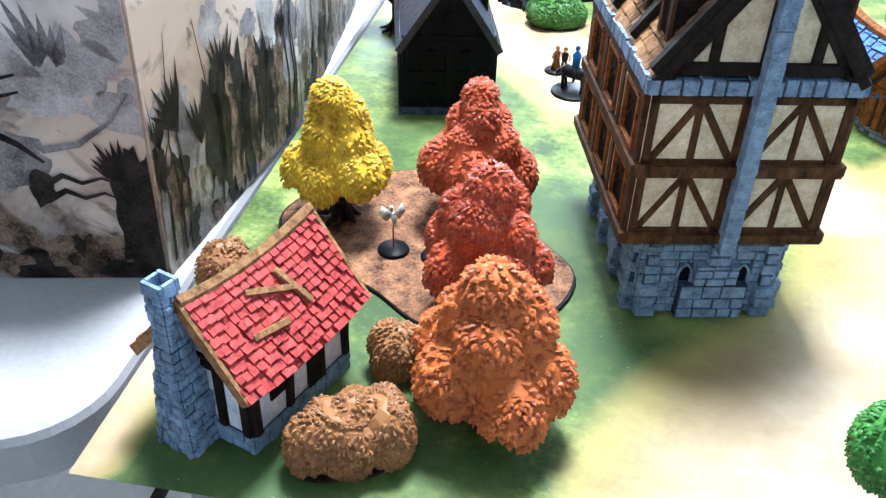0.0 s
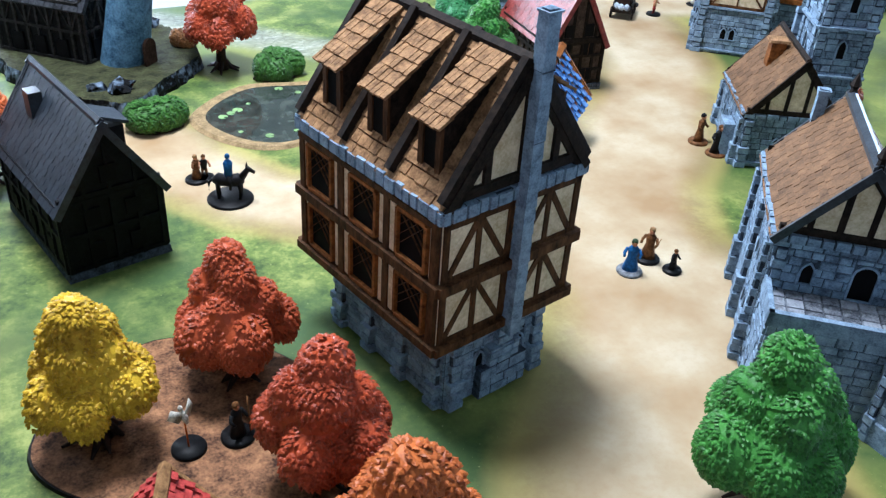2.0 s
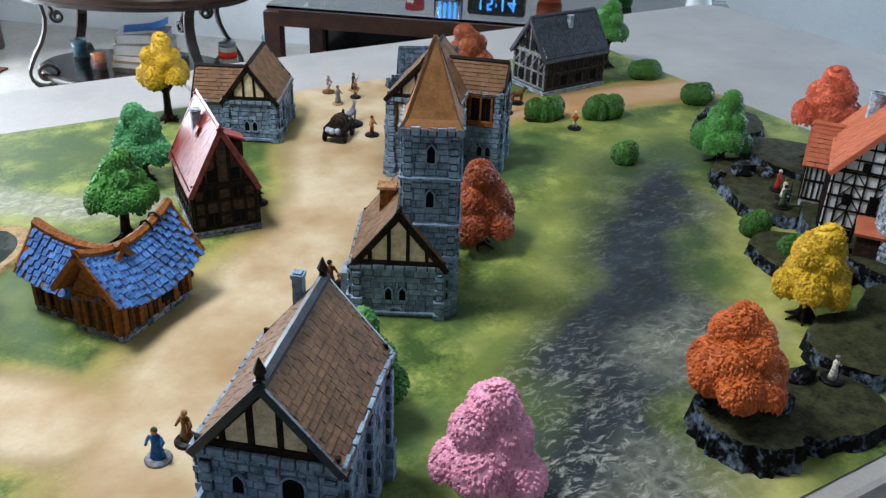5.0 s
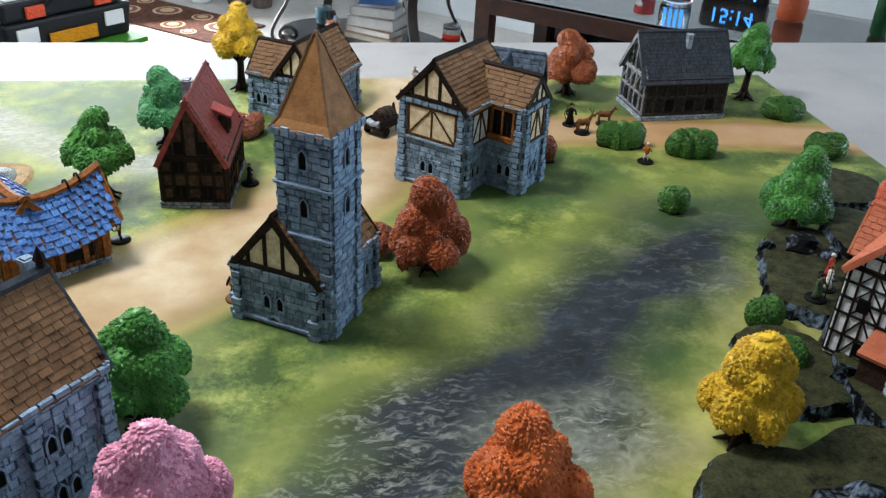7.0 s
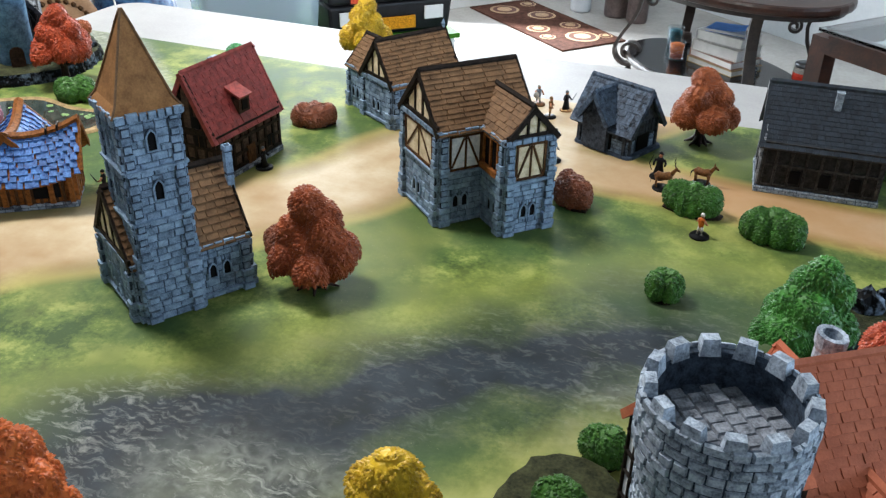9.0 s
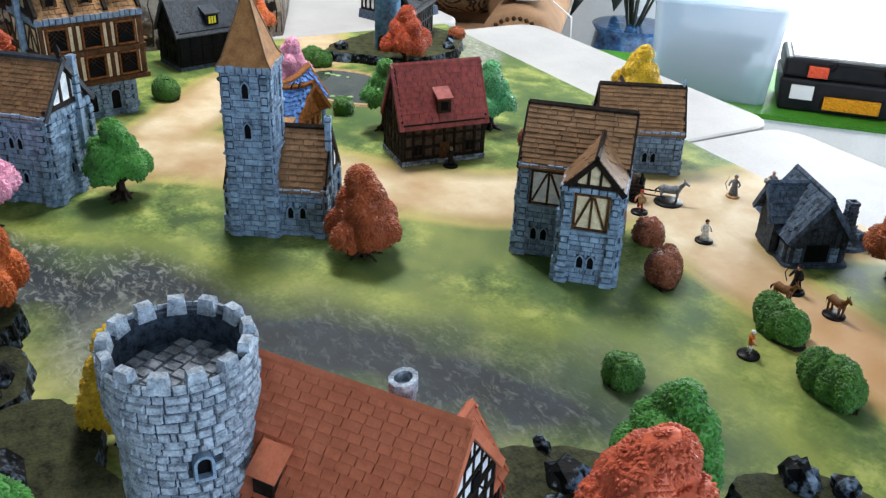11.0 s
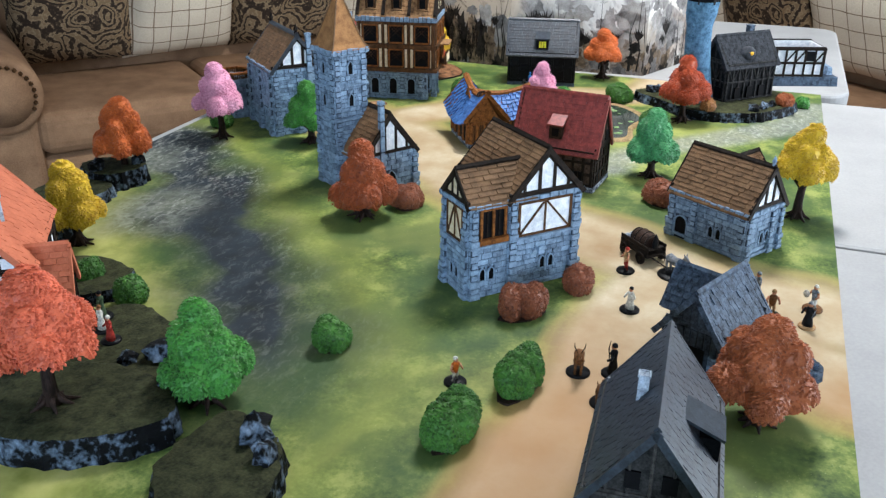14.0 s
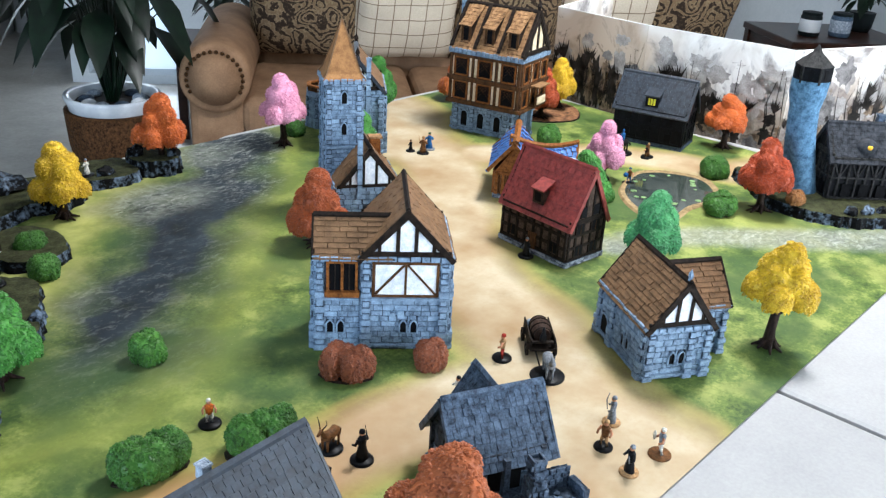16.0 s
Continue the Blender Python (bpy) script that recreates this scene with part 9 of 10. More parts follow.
def sofa(matrix, width, label, arms):
    """A rolled-arm sofa facing local +y, its seat's front at y = 0; x from 0 to width."""
    ob = thing("rolled_arm_sofa", matrix, label, "sofa", "sofas")
    soften(part("base", padded(0, width, -0.8, -0.03, 0.06, 0.3), SUEDE, ob), 0.04, 3)
    n = 3 if width > 1.8 else 2
    for k in range(n):
        soften(part("seat_cushion", padded(width * k / n + 0.004, width * (k + 1) / n - 0.004, -0.62, 0.0, 0.3, 0.45), SUEDE, ob), 0.05, 4)
    soften(part("backrest", padded(0, width, -0.88, -0.6, 0.3, 0.86), SUEDE, ob), 0.1, 4)
    for x in arms:
        arm = part("arm", Shape().box(x - 0.1, x + 0.1, -0.86, -0.02, 0.04, 0.5), SUEDE, ob)
        soften(arm, 0.03, 2)
        m = Matrix.Translation((x, 0, 0.52)) @ Matrix.Rotation(radians(90), 4, "X")
        roll = Shape().turned([(0.11, -0.01), (0.125, 0.0), (0.128, 0.03), (0.128, 0.84)], 28, m)
        part("arm_roll", roll, SUEDE, arm, smooth=True)
        part("scroll_panel", Shape().turned([(0.088, -0.012), (0.094, -0.017), (0.02, -0.02)], 24, m), SUEDE, arm, smooth=True)
        for k in range(20):
            a = math.pi * (-0.15 + 1.3 * k / 19)
            part("nail_head", Shape().ball((x + 0.098 * math.cos(a), 0.016, 0.52 + 0.098 * math.sin(a)), (0.0085, 0.006, 0.0085), 1), NAIL, arm)
    for x in (0.06, width - 0.06):
        for y in (-0.8, -0.1):
            part("foot", Shape().turned([(0.02, 0.0), (0.032, 0.03), (0.035, 0.06)], 10, Matrix.Translation((x, y, 0))), TIMBER_DARK, ob)
    return ob


sofa(ROOM @ pose(-1.25, -0.82, FLOOR_Z), 1.98, "long brown suede sofa with rolled arms and brass nails", (1.98 + 0.08,))
sofa(ROOM @ pose(-1.45, 1.06, FLOOR_Z, 0, 0, -90), 1.86, "brown suede sofa with rolled nail-trimmed arm behind the screen", (0.0,))
for x, cloth, seed, lab in ((0.5, PAISLEY, 1, "paisley"), (0.09, CHECK_CLOTH, 2, "check"), (-0.33, PAISLEY, 3, "paisley"), (-0.76, CHECK_CLOTH, 4, "check"), (-1.1, PAISLEY, 5, "paisley")):
    label = "fringed brown paisley cushion leaning on the sofa" if lab == "paisley" else "cream cushion with thin brown check on the sofa"
    c = cushion(x, -1.3, -0.04, 0.46, 0.46, cloth, random.Random(seed).uniform(-8, 8), -22, label, seed)
for y, cloth, seed, lab in ((0.66, PAISLEY, 6, "paisley"), (0.24, CHECK_CLOTH, 7, "check"), (-0.2, PAISLEY, 8, "paisley"), (-0.6, CHECK_CLOTH, 9, "check")):
    label = "fringed brown paisley cushion on the second sofa" if lab == "paisley" else "cream cushion with thin brown check on the second sofa"
    cushion(-1.93, y, -0.04, 0.46, 0.46, cloth, -90 + random.Random(seed).uniform(-8, 8), -22, label, seed)

WHITE_PLASTIC = paint("white_plastic", rgb(206, 206, 206), rgb(228, 228, 228), 8, 0.35, 0.0, jitter=0.03, spec=0.3)
solid("white_plastic_hub", Shape().turned([(0.07, 0), (0.1, 0.008), (0.1, 0.018), (0.06, 0.028), (0.02, 0.03)], 28), WHITE_PLASTIC, "flat white plastic hub lying on the sofa arm", "hub", ROOM @ pose(-1.6, 1.08, -0.085, 4, 0, 0), smooth=True)
solid("white_cable", Shape().tube([room(1.56, 1.16, -0.085), room(1.5, 1.23, -0.12), room(1.5, 1.24, -0.3), room(1.52, 1.24, -0.7)], [0.003] * 4, 6), WHITE_PLASTIC, "thin white cable hanging from the hub", "cable", smooth=True)

# ---- television console, oval side table, books
ESPRESSO = paint("espresso_wood", rgb(24, 14, 10), rgb(64, 36, 24), 20, 0.35, 0.15, 120, 0.0004, stretch=(1, 0.2, 1), jitter=0.05, spec=0.4)
BLACK_GLOSS = paint("black_gloss", rgb(6, 6, 7), rgb(16, 16, 18), 20, 0.15, 0.0, jitter=0.02, spec=0.5)


def clear(name, tint, rough=0.05, through=1.0, cover=1.0):
    m, tree, shader = blank(name, rough, 0, 0.5)
    shader.inputs["Base Color"].default_value = tint
    shader.inputs["Transmission Weight"].default_value = through
    shader.inputs["IOR"].default_value = 1.45
    shader.inputs["Alpha"].default_value = cover
    return m


GLASS, FROSTED = clear("clear_glass", (0.85, 0.93, 0.97, 1), 0.02, 1.0), clear("frosted_plastic", (0.74, 0.86, 1.0, 1), 0.25, 0.0, 0.45)


def console():
    ob = thing("glass_topped_console", ROOM @ pose(-0.6, 3.2, FLOOR_Z), "dark wood television console with glass top", "console")
    w, d, h = 1.75, 0.62, 0.5
    for x in (0, w - 0.06):
        for y in (0, d - 0.06):
            part("leg", Shape().box(x, x + 0.06, y, y + 0.06, 0, h - 0.02), ESPRESSO, ob)
    part("front_rail", Shape().box(0.06, w - 0.06, 0, 0.05, h - 0.07, h - 0.01), ESPRESSO, ob)
    part("back_rail", Shape().box(0.06, w - 0.06, d - 0.05, d, h - 0.07, h - 0.01), ESPRESSO, ob)
    for x in (0, w - 0.06):
        part("side_rail", Shape().box(x, x + 0.06, 0.06, d - 0.06, h - 0.07, h - 0.01), ESPRESSO, ob)
    part("lower_shelf", Shape().box(0.02, w - 0.02, 0.02, d - 0.02, 0.12, 0.15), BLACK_GLOSS, ob)
    top = part("glass_top", Shape().box(0.01, w - 0.01, 0.01, d - 0.01, h - 0.008, h + 0.002), GLASS, ob)
    top.visible_shadow = False
    part("back_panel", Shape().box(0.06, w - 0.06, d - 0.012, d - 0.004, 0.15, h - 0.07), BLACK_GLOSS, ob)


console()
GLOW_BLUE = bpy.data.materials.new("blue_led")
GLOW_BLUE.use_nodes = True
shader = GLOW_BLUE.node_tree.nodes["Principled BSDF"]
shader.inputs["Base Color"].default_value = (0.01, 0.05, 0.2, 1)
shader.inputs["Emission Color"].default_value, shader.inputs["Emission Strength"].default_value = (0.05, 0.3, 1.0, 1), 4.0
clock = thing("digital_clock", ROOM @ pose(0.22, 3.72, FLOOR_Z + 0.502), "black digital clock with glowing blue figures", "clock")
soften(part("case", Shape().box(-0.12, 0.12, -0.03, 0.05, 0, 0.1), BLACK_GLOSS, clock), 0.015)
text = bpy.data.curves.new("clock_readout", "FONT")
text.body, text.size, text.extrude, text.align_x = "15:14", 0.075, 0.001, "CENTER"
figures = new("clock_readout", text)
figures.data.materials.append(GLOW_BLUE)
figures.parent = clock
figures.matrix_basis = pose(0, -0.0325, 0.022, 90, 0, 0)
tagged(figures, "glowing blue time display")
lamp = thing("blue_lit_jar", ROOM @ pose(0.04, 3.57, FLOOR_Z + 0.502), "glass jar lit blue on the console", "jar")
part("jar_glass", Shape().turned([(0.05, 0), (0.058, 0.01), (0.058, 0.09), (0.05, 0.11), (0.046, 0.11), (0.052, 0.088), (0.052, 0.012)], 20), GLASS, lamp, smooth=True)
for k in range(4):
    part("led_strip", Shape().box(-0.036 + k * 0.02, -0.026 + k * 0.02, -0.02, -0.016, 0.015, 0.085), GLOW_BLUE, lamp)
for x, r, h, col, lab in ((0.73, 0.03, 0.2, figure_colour("green_glass", 20, 60, 30), "dark green bottle with red cap"), (0.44, 0.05, 0.12, figure_colour("copper_vase", 150, 70, 40), "copper coloured vase on the console")):
    solid("table_ornament", Shape().turned([(r * 0.8, 0), (r, 0.01), (r, h * 0.6), (r * 0.5, h * 0.8), (r * 0.45, h)], 18), col, lab, "ornament", ROOM @ pose(x, 3.6, FLOOR_Z + 0.502), smooth=True)


mug = thing("red_mug", ROOM @ pose(-0.125, 3.73, FLOOR_Z + 0.502, 0, 0, -20), "red mug with white heart and pale handle on the console", "mug")
part("mug_body", Shape().turned([(0.0, 0.001), (0.034, 0.001), (0.038, 0.006), (0.041, 0.1), (0.038, 0.1), (0.035, 0.008), (0.0, 0.006)], 24), paint("red_glaze", rgb(140, 26, 30), rgb(172, 40, 42), 12, 0.2, 0.0, spec=0.5), mug, smooth=True)
part("handle", Shape().tube([(-0.038, 0, 0.08), (-0.058, 0, 0.078), (-0.066, 0, 0.055), (-0.058, 0, 0.03), (-0.037, 0, 0.024)], [0.006] * 5, 8), CARD_EDGE, mug, "white handle", smooth=True)
heart = [(0.0165 * math.sin(a) ** 3, 0.0145 * math.cos(a) - 0.0055 * math.cos(2 * a) - 0.002 * math.cos(3 * a)) for a in (2 * math.pi * k / 28 for k in range(28))]
part("heart", Shape().slab(heart, 0.0375, 0.0418, matrix=Matrix.Translation((0, 0, 0.055)) @ Matrix.Rotation(radians(-90), 4, "X") @ Matrix.Diagonal((1, -1, -1, 1))), CARD_EDGE, mug, "white heart")


def strap(profile, width, thick, matrix):
    """A flat iron band bent along a profile of (outward, height) pairs."""
    shape, n = Shape(), len(profile)
    verts = []
    for k, (r, z) in enumerate(profile):
        (ra, za), (rb, zb) = profile[max(0, k - 1)], profile[min(n - 1, k + 1)]
        l = math.hypot(rb - ra, zb - za) or 1.0
        nr, nz = (za - zb) / l * thick / 2, (rb - ra) / l * thick / 2
        verts += [matrix @ Vector((r + sx * nr, sy * width / 2, z + sx * nz)) for sx, sy in ((1, -1), (1, 1), (-1, 1), (-1, -1))]
    faces = [(4 * k + i, 4 * k + (i + 1) % 4, 4 * k + 4 + (i + 1) % 4, 4 * k + 4 + i) for k in range(n - 1) for i in range(4)]
    shape.add([tuple(v) for v in verts], faces + [(3, 2, 1, 0), (4 * n - 4, 4 * n - 3, 4 * n - 2, 4 * n - 1)])
    return shape


def curl(cr, cz, r0, r1, a0, a1, n=30):
    return [(cr + (r0 + (r1 - r0) * k / n) * math.cos(radians(a0 + (a1 - a0) * k / n)), cz + (r0 + (r1 - r0) * k / n) * math.sin(radians(a0 + (a1 - a0) * k / n))) for k in range(n + 1)]


STRAP_IRON = paint("bronzed_iron", rgb(16, 13, 12), rgb(62, 50, 44), 24, 0.36, 0.1, 200, 0.0004, spec=0.5)
THIN_GLASS = clear("thin_glass", (0.3, 0.38, 0.42, 1), 0.04, 0.0, 0.16)


def side_table():
    ob = thing("oval_iron_side_table", ROOM @ pose(-1.28, 3.5, FLOOR_Z), "dark oval side table with scrolled iron legs", "side table")
    oval = [(0.54 * math.cos(2 * math.pi * k / 48), 0.36 * math.sin(2 * math.pi * k / 48)) for k in range(48)]
    soften(part("tabletop", Shape().slab(oval, 0.462, 0.5), ESPRESSO, ob), 0.012)
    part("apron", Shape().slab([(x * 0.95, y * 0.94) for x, y in oval], 0.444, 0.462), STRAP_IRON, ob)
    part("lower_shelf", Shape().slab([(x * 0.785, y * 0.72) for x, y in oval], 0.1, 0.1255), BLACK_GLOSS, ob)
    part("shelf_rim", Shape().tube([(x * 0.79, y * 0.73, 0.108) for x, y in oval + oval[:1]], [0.014] * 49, 8), STRAP_IRON, ob, smooth=True)
    for sx in (-1, 1):
        for sy in (-1, 1):
            m = pose(sx * 0.305, sy * 0.14, 0, 0, 0, math.degrees(math.atan2(sy * 0.62, sx * 0.78)))
            leg = part("scroll_leg", strap([(0.035, 0.446), (0.012, 0.4), (0.005, 0.35), (0.014, 0.3), (0.035, 0.25), (0.064, 0.205), (0.086, 0.165)] + curl(0.034, 0.118, 0.068, 0.016, 40, -500), 0.042, 0.013, m), STRAP_IRON, ob)
            part("upper_curl", strap([(0.026, 0.446), (0.0, 0.42), (-0.026, 0.38)] + curl(-0.042, 0.352, 0.026, 0.008, 20, -400, 20), 0.036, 0.011, m), STRAP_IRON, leg)
            part("foot", Shape().turned([(0.02, 0), (0.024, 0.012), (0.016, 0.036), (0.012, 0.054)], 14, m @ Matrix.Translation((0.03, 0, 0))), STRAP_IRON, leg, smooth=True)
    return ob


side_table()
for z, h, w, d, turn, col, lab in ((0.125, 0.026, 0.245, 0.175, 2, (196, 172, 130), "tan-covered book"), (0.152, 0.03, 0.235, 0.17, 0, (178, 140, 122), "book with pink cover"), (0.183, 0.046, 0.225, 0.165, 8, (206, 202, 194), "thick white hardback book"), (0.23, 0.042, 0.21, 0.15, 14, (202, 200, 196), "thick white hardback book")):
    bk = thing("stacked_book", ROOM @ pose(-1.264, 3.55, FLOOR_Z + z, 0, 0, turn), lab + " in a stack", "book", "stacked books")
    cover = figure_colour("book_cover", *col)
    part("cover", Shape().box(-w / 2, w / 2, -d / 2, d / 2, 0, 0.003).box(-w / 2, w / 2, -d / 2, d / 2, h - 0.004, h - 0.001).box(-w / 2, -w / 2 + 0.004, -d / 2, d / 2, 0.003, h - 0.004), cover, bk)
    part("page_block", Shape().box(-w / 2 + 0.004, w / 2 - 0.004, -d / 2 + 0.004, d / 2 - 0.004, 0.003, h - 0.004), CARD_EDGE, bk)
bk = thing("stacked_book", ROOM @ pose(-1.255, 3.55, FLOOR_Z + 0.272, 0, 0, 24), "blue paperback with curled cover lying on the stack", "book", "stacked books")
BLUE_COVER = figure_colour("blue_cover", 70, 132, 214)
part("page_block", Shape().box(-0.085, 0.075, -0.055, 0.055, 0, 0.01), CARD_EDGE, bk)
part("cover", strap([(-0.088, 0.011), (-0.03, 0.0125), (0.03, 0.017), (0.07, 0.027), (0.095, 0.041)], 0.116, 0.0014, Matrix.Identity(4)), BLUE_COVER, bk)
part("back_cover", Shape().box(-0.088, 0.078, -0.058, 0.058, -0.0016, -0.0002), BLUE_COVER, bk)
for x, y, r, h, col, lab in ((-1.585, 3.57, 0.035, 0.078, (34, 92, 104), "teal candle in a glass"), (-1.42, 3.43, 0.033, 0.078, (232, 112, 16), "orange candle in a glass"), (-1.075, 3.5, 0.026, 0.07, (44, 48, 62), "dark candle in a glass")):
    cd = thing("candle_glass", ROOM @ pose(x, y, FLOOR_Z + 0.126), lab + " on the lower shelf", "candle", "candles")
    low = 0.03 if "orange" in lab else 0.006
    part("wax", Shape().turned([(0.0, low), (r * 0.8, low), (r * 0.88, h * 0.82), (0.0, h * 0.8)], 20), figure_colour("wax", *col), cd, smooth=True)
    if low > 0.01:
        part("lower_wax", Shape().turned([(0.0, 0.006), (r * 0.78, 0.006), (r * 0.8, 0.0295), (0.0, 0.0295)], 20), figure_colour("amber_wax", 150, 62, 24), cd, smooth=True)
    part("glass", Shape().turned([(r * 0.86, 0), (r * 0.92, 0.003), (r * 1.06, h), (r * 1.0, h), (r * 0.88, 0.006), (0, 0.005)], 20), THIN_GLASS, cd, smooth=True)
jar = thing("lidded_jar", ROOM @ pose(-0.925, 3.62, FLOOR_Z + 0.126), "glass jar with silver lid and red printed label", "jar")
part("jar_glass", Shape().turned([(0.0, 0), (0.036, 0.001), (0.039, 0.008), (0.039, 0.082), (0.034, 0.09)], 22), figure_colour("milky_glass", 176, 172, 166), jar, smooth=True)
part("lid", Shape().turned([(0.038, 0.088), (0.038, 0.102), (0.034, 0.105), (0.0, 0.105)], 22), paint("silver_lid", rgb(120, 124, 130), rgb(160, 164, 170), 30, 0.3, 0.0, metal=0.8), jar, "silver screw lid", smooth=True)
part("label", Shape().turned([(0.0396, 0.036), (0.0396, 0.066)], 22), figure_colour("red_label", 206, 62, 46), jar, "red label band", smooth=True)

# ---- things by the glass door
GREEN_CLOTH, BLACK_PLASTIC = figure_colour("green_cloth", 70, 130, 40), paint("black_plastic", rgb(12, 12, 14), rgb(30, 30, 34), 30, 0.45, 0.2, 300, 0.0004, spec=0.25)
ob = thing("storage_bench", pose(-0.13, 2.56, FLOOR_Z, 0, 0, 45), "low white bench covered with a green cloth", "bench")
soften(part("bench_body", Shape().box(-0.62, 0.5, -0.26, 0.3, 0, 0.352), WHITE_TRIM, ob), 0.01)
part("cloth", Shape().box(-0.63, 0.51, -0.27, 0.31, 0.353, 0.37), GREEN_CLOTH, ob, "green cloth cover")
ob = thing("tool_box", pose(0.126, 2.696, FLOOR_Z + 0.37, 0, 0, 45), "black tool box with orange latches and white lid", "tool box")
soften(part("body", Shape().box(-0.22, 0.22, -0.11, 0.11, 0, 0.11, inset=-0.01), BLACK_PLASTIC, ob), 0.01)
soften(part("lid", Shape().box(-0.225, 0.225, -0.115, 0.115, 0.112, 0.175), BLACK_PLASTIC, ob), 0.012)
part("lid_tray", Shape().box(-0.2, 0.2, -0.1, 0.1, 0.175, 0.182), WHITE_PLASTIC, ob)
for x in (-0.12, 0.12):
    part("latch", Shape().box(x - 0.03, x + 0.03, -0.128, -0.118, 0.12, 0.155), figure_colour("orange_latch", 226, 90, 60), ob, "orange latch")
    part("clip", Shape().box(x * 1.3 - 0.035, x * 1.3 + 0.035, -0.126, -0.118, 0.045, 0.09), WHITE_PLASTIC, ob)
part("label_plate", Shape().box(-0.085, 0.085, -0.128, -0.12, 0.02, 0.062), figure_colour("orange_plate", 226, 150, 30), ob, "orange label plate")
part("handle", Shape().tube([(-0.08, -0.12, 0.15), (-0.07, -0.14, 0.175), (0.07, -0.14, 0.175), (0.08, -0.12, 0.15)], [0.009] * 4, 8), BLACK_PLASTIC, ob)
ob = thing("clear_storage_box", pose(-0.208, 2.398, FLOOR_Z + 0.37, 0, 0, 45) @ Matrix.Diagonal((1.0, 1.0, 0.85, 1)), "translucent plastic storage box with white lid", "storage box")
tub = Shape()
ring = [(rounded(-0.19 - g, 0.19 + g, -0.13 - g, 0.13 + g, 0.04), z) for g, z in ((0.0, 0.0), (0.02, 0.36), (0.03, 0.365), (0.03, 0.38), (0.018, 0.38), (-0.003, 0.004))]
k = len(ring[0][0])
tub.add([(x, y, z) for line, z in ring for x, y in line], [(j * k + i, j * k + (i + 1) % k, (j + 1) * k + (i + 1) % k, (j + 1) * k + i) for j in range(5) for i in range(k)] + [tuple(range(k))[::-1], tuple(range(5 * k, 6 * k))])
part("tub", tub, FROSTED, ob, smooth=True)
part("lid", Shape().box(-0.225, 0.225, -0.165, 0.165, 0.38, 0.4, inset=0.006), FROSTED, ob)
part("contents", Shape().box(-0.16, 0.12, -0.11, 0.11, 0.004, 0.2).box(-0.12, 0.15, -0.1, 0.1, 0.2, 0.26), WHITE_PLASTIC, ob, "white packets inside")

LEAF_DARK = paint("dark_plant_leaf", rgb(3, 10, 6), rgb(15, 33, 19), 20, 0.35, 0.1, 200, 0.0004, jitter=0.2, spec=0.3)


def house_plant(matrix, pot_parts, height, spread, leaves, label, seed):
    rng = random.Random(seed)
    ob = thing("house_plant", matrix, label, "plant", "house plants")
    for name, profile, material, lab in pot_parts:
        part(name, Shape().turned(profile, 28), material, ob, lab, smooth=True)
    z0 = max(z for _, prof, _, _ in pot_parts for _, z in prof) - 0.03
    part("soil", Shape().turned([(0.02, z0 - 0.02), (0.16 if pot_parts[0][0] == "basket" else 0.11, z0 - 0.015), (0.16 if pot_parts[0][0] == "basket" else 0.11, z0)], 20), TIMBER_DARK, ob)
    for k in range(leaves):
        a, s, h = rng.uniform(0, 6.3), spread * rng.uniform(0.3, 1.0), height * rng.uniform(0.35, 1.0)
        c, n = math.cos(a), math.sin(a)
        pts = [(0.02 * c, 0.02 * n, z0), (s * 0.35 * c, s * 0.35 * n, z0 + h * 0.75), (s * 0.7 * c, s * 0.7 * n, z0 + h)]
        part("stem", Shape().tube(pts, [0.006, 0.004, 0.003], 5), LEAF_DARK, ob)
        l, w = rng.uniform(0.17, 0.28), rng.uniform(0.045, 0.068)
        base, out = Vector(pts[2]), Vector((c, n, -0.45 + rng.uniform(-0.2, 0.3))).normalized()
        side = out.cross(Vector((0, 0, 1))).normalized()
        up = side.cross(out)
        v = []
        for j, (t, q) in enumerate(((0, 0.05), (0.25, 0.85), (0.5, 1.0), (0.75, 0.65), (1.0, 0.02))):
            mid = base + out * l * t - Vector((0, 0, 1)) * 0.12 * t * t
            v += [mid - side * w * q + up * 0.012 * q, mid, mid + side * w * q + up * 0.012 * q]
        f = []
        for j in range(4):
            f += [(3 * j, 3 * j + 1, 3 * j + 4, 3 * j + 3), (3 * j + 1, 3 * j + 2, 3 * j + 5, 3 * j + 4)]
        part("leaf", Shape().add(v, f), LEAF_DARK, ob, smooth=True)
    return ob


BASKET = paint("woven_basket", rgb(22, 13, 8), rgb(92, 62, 36), 70, 0.7, 0.9, 160, 0.004)
CERAMIC = paint("white_ceramic", rgb(190, 196, 204), rgb(226, 228, 230), 12, 0.2, 0.0, spec=0.5)
CERAMIC_BLUE = paint("blue_ceramic", rgb(12, 30, 66), rgb(60, 104, 150), 26, 0.15, 0.1, 60, 0.001, spec=0.5)
house_plant(pose(0.3, -1.52, FLOOR_Z) @ Matrix.Diagonal((0.86, 0.86, 1, 1)), [("basket", [(0.13, 0), (0.16, 0.07), (0.195, 0.24), (0.205, 0.365), (0.19, 0.365)], BASKET, "woven brown basket"), ("pot", [(0.17, 0.3), (0.186, 0.38), (0.2, 0.405), (0.2, 0.42), (0.175, 0.415), (0.165, 0.38)], CERAMIC, "white ceramic pot with blue rim")], 0.8, 0.5, 46, "dark leafy peace lily in a basket pot", 1)
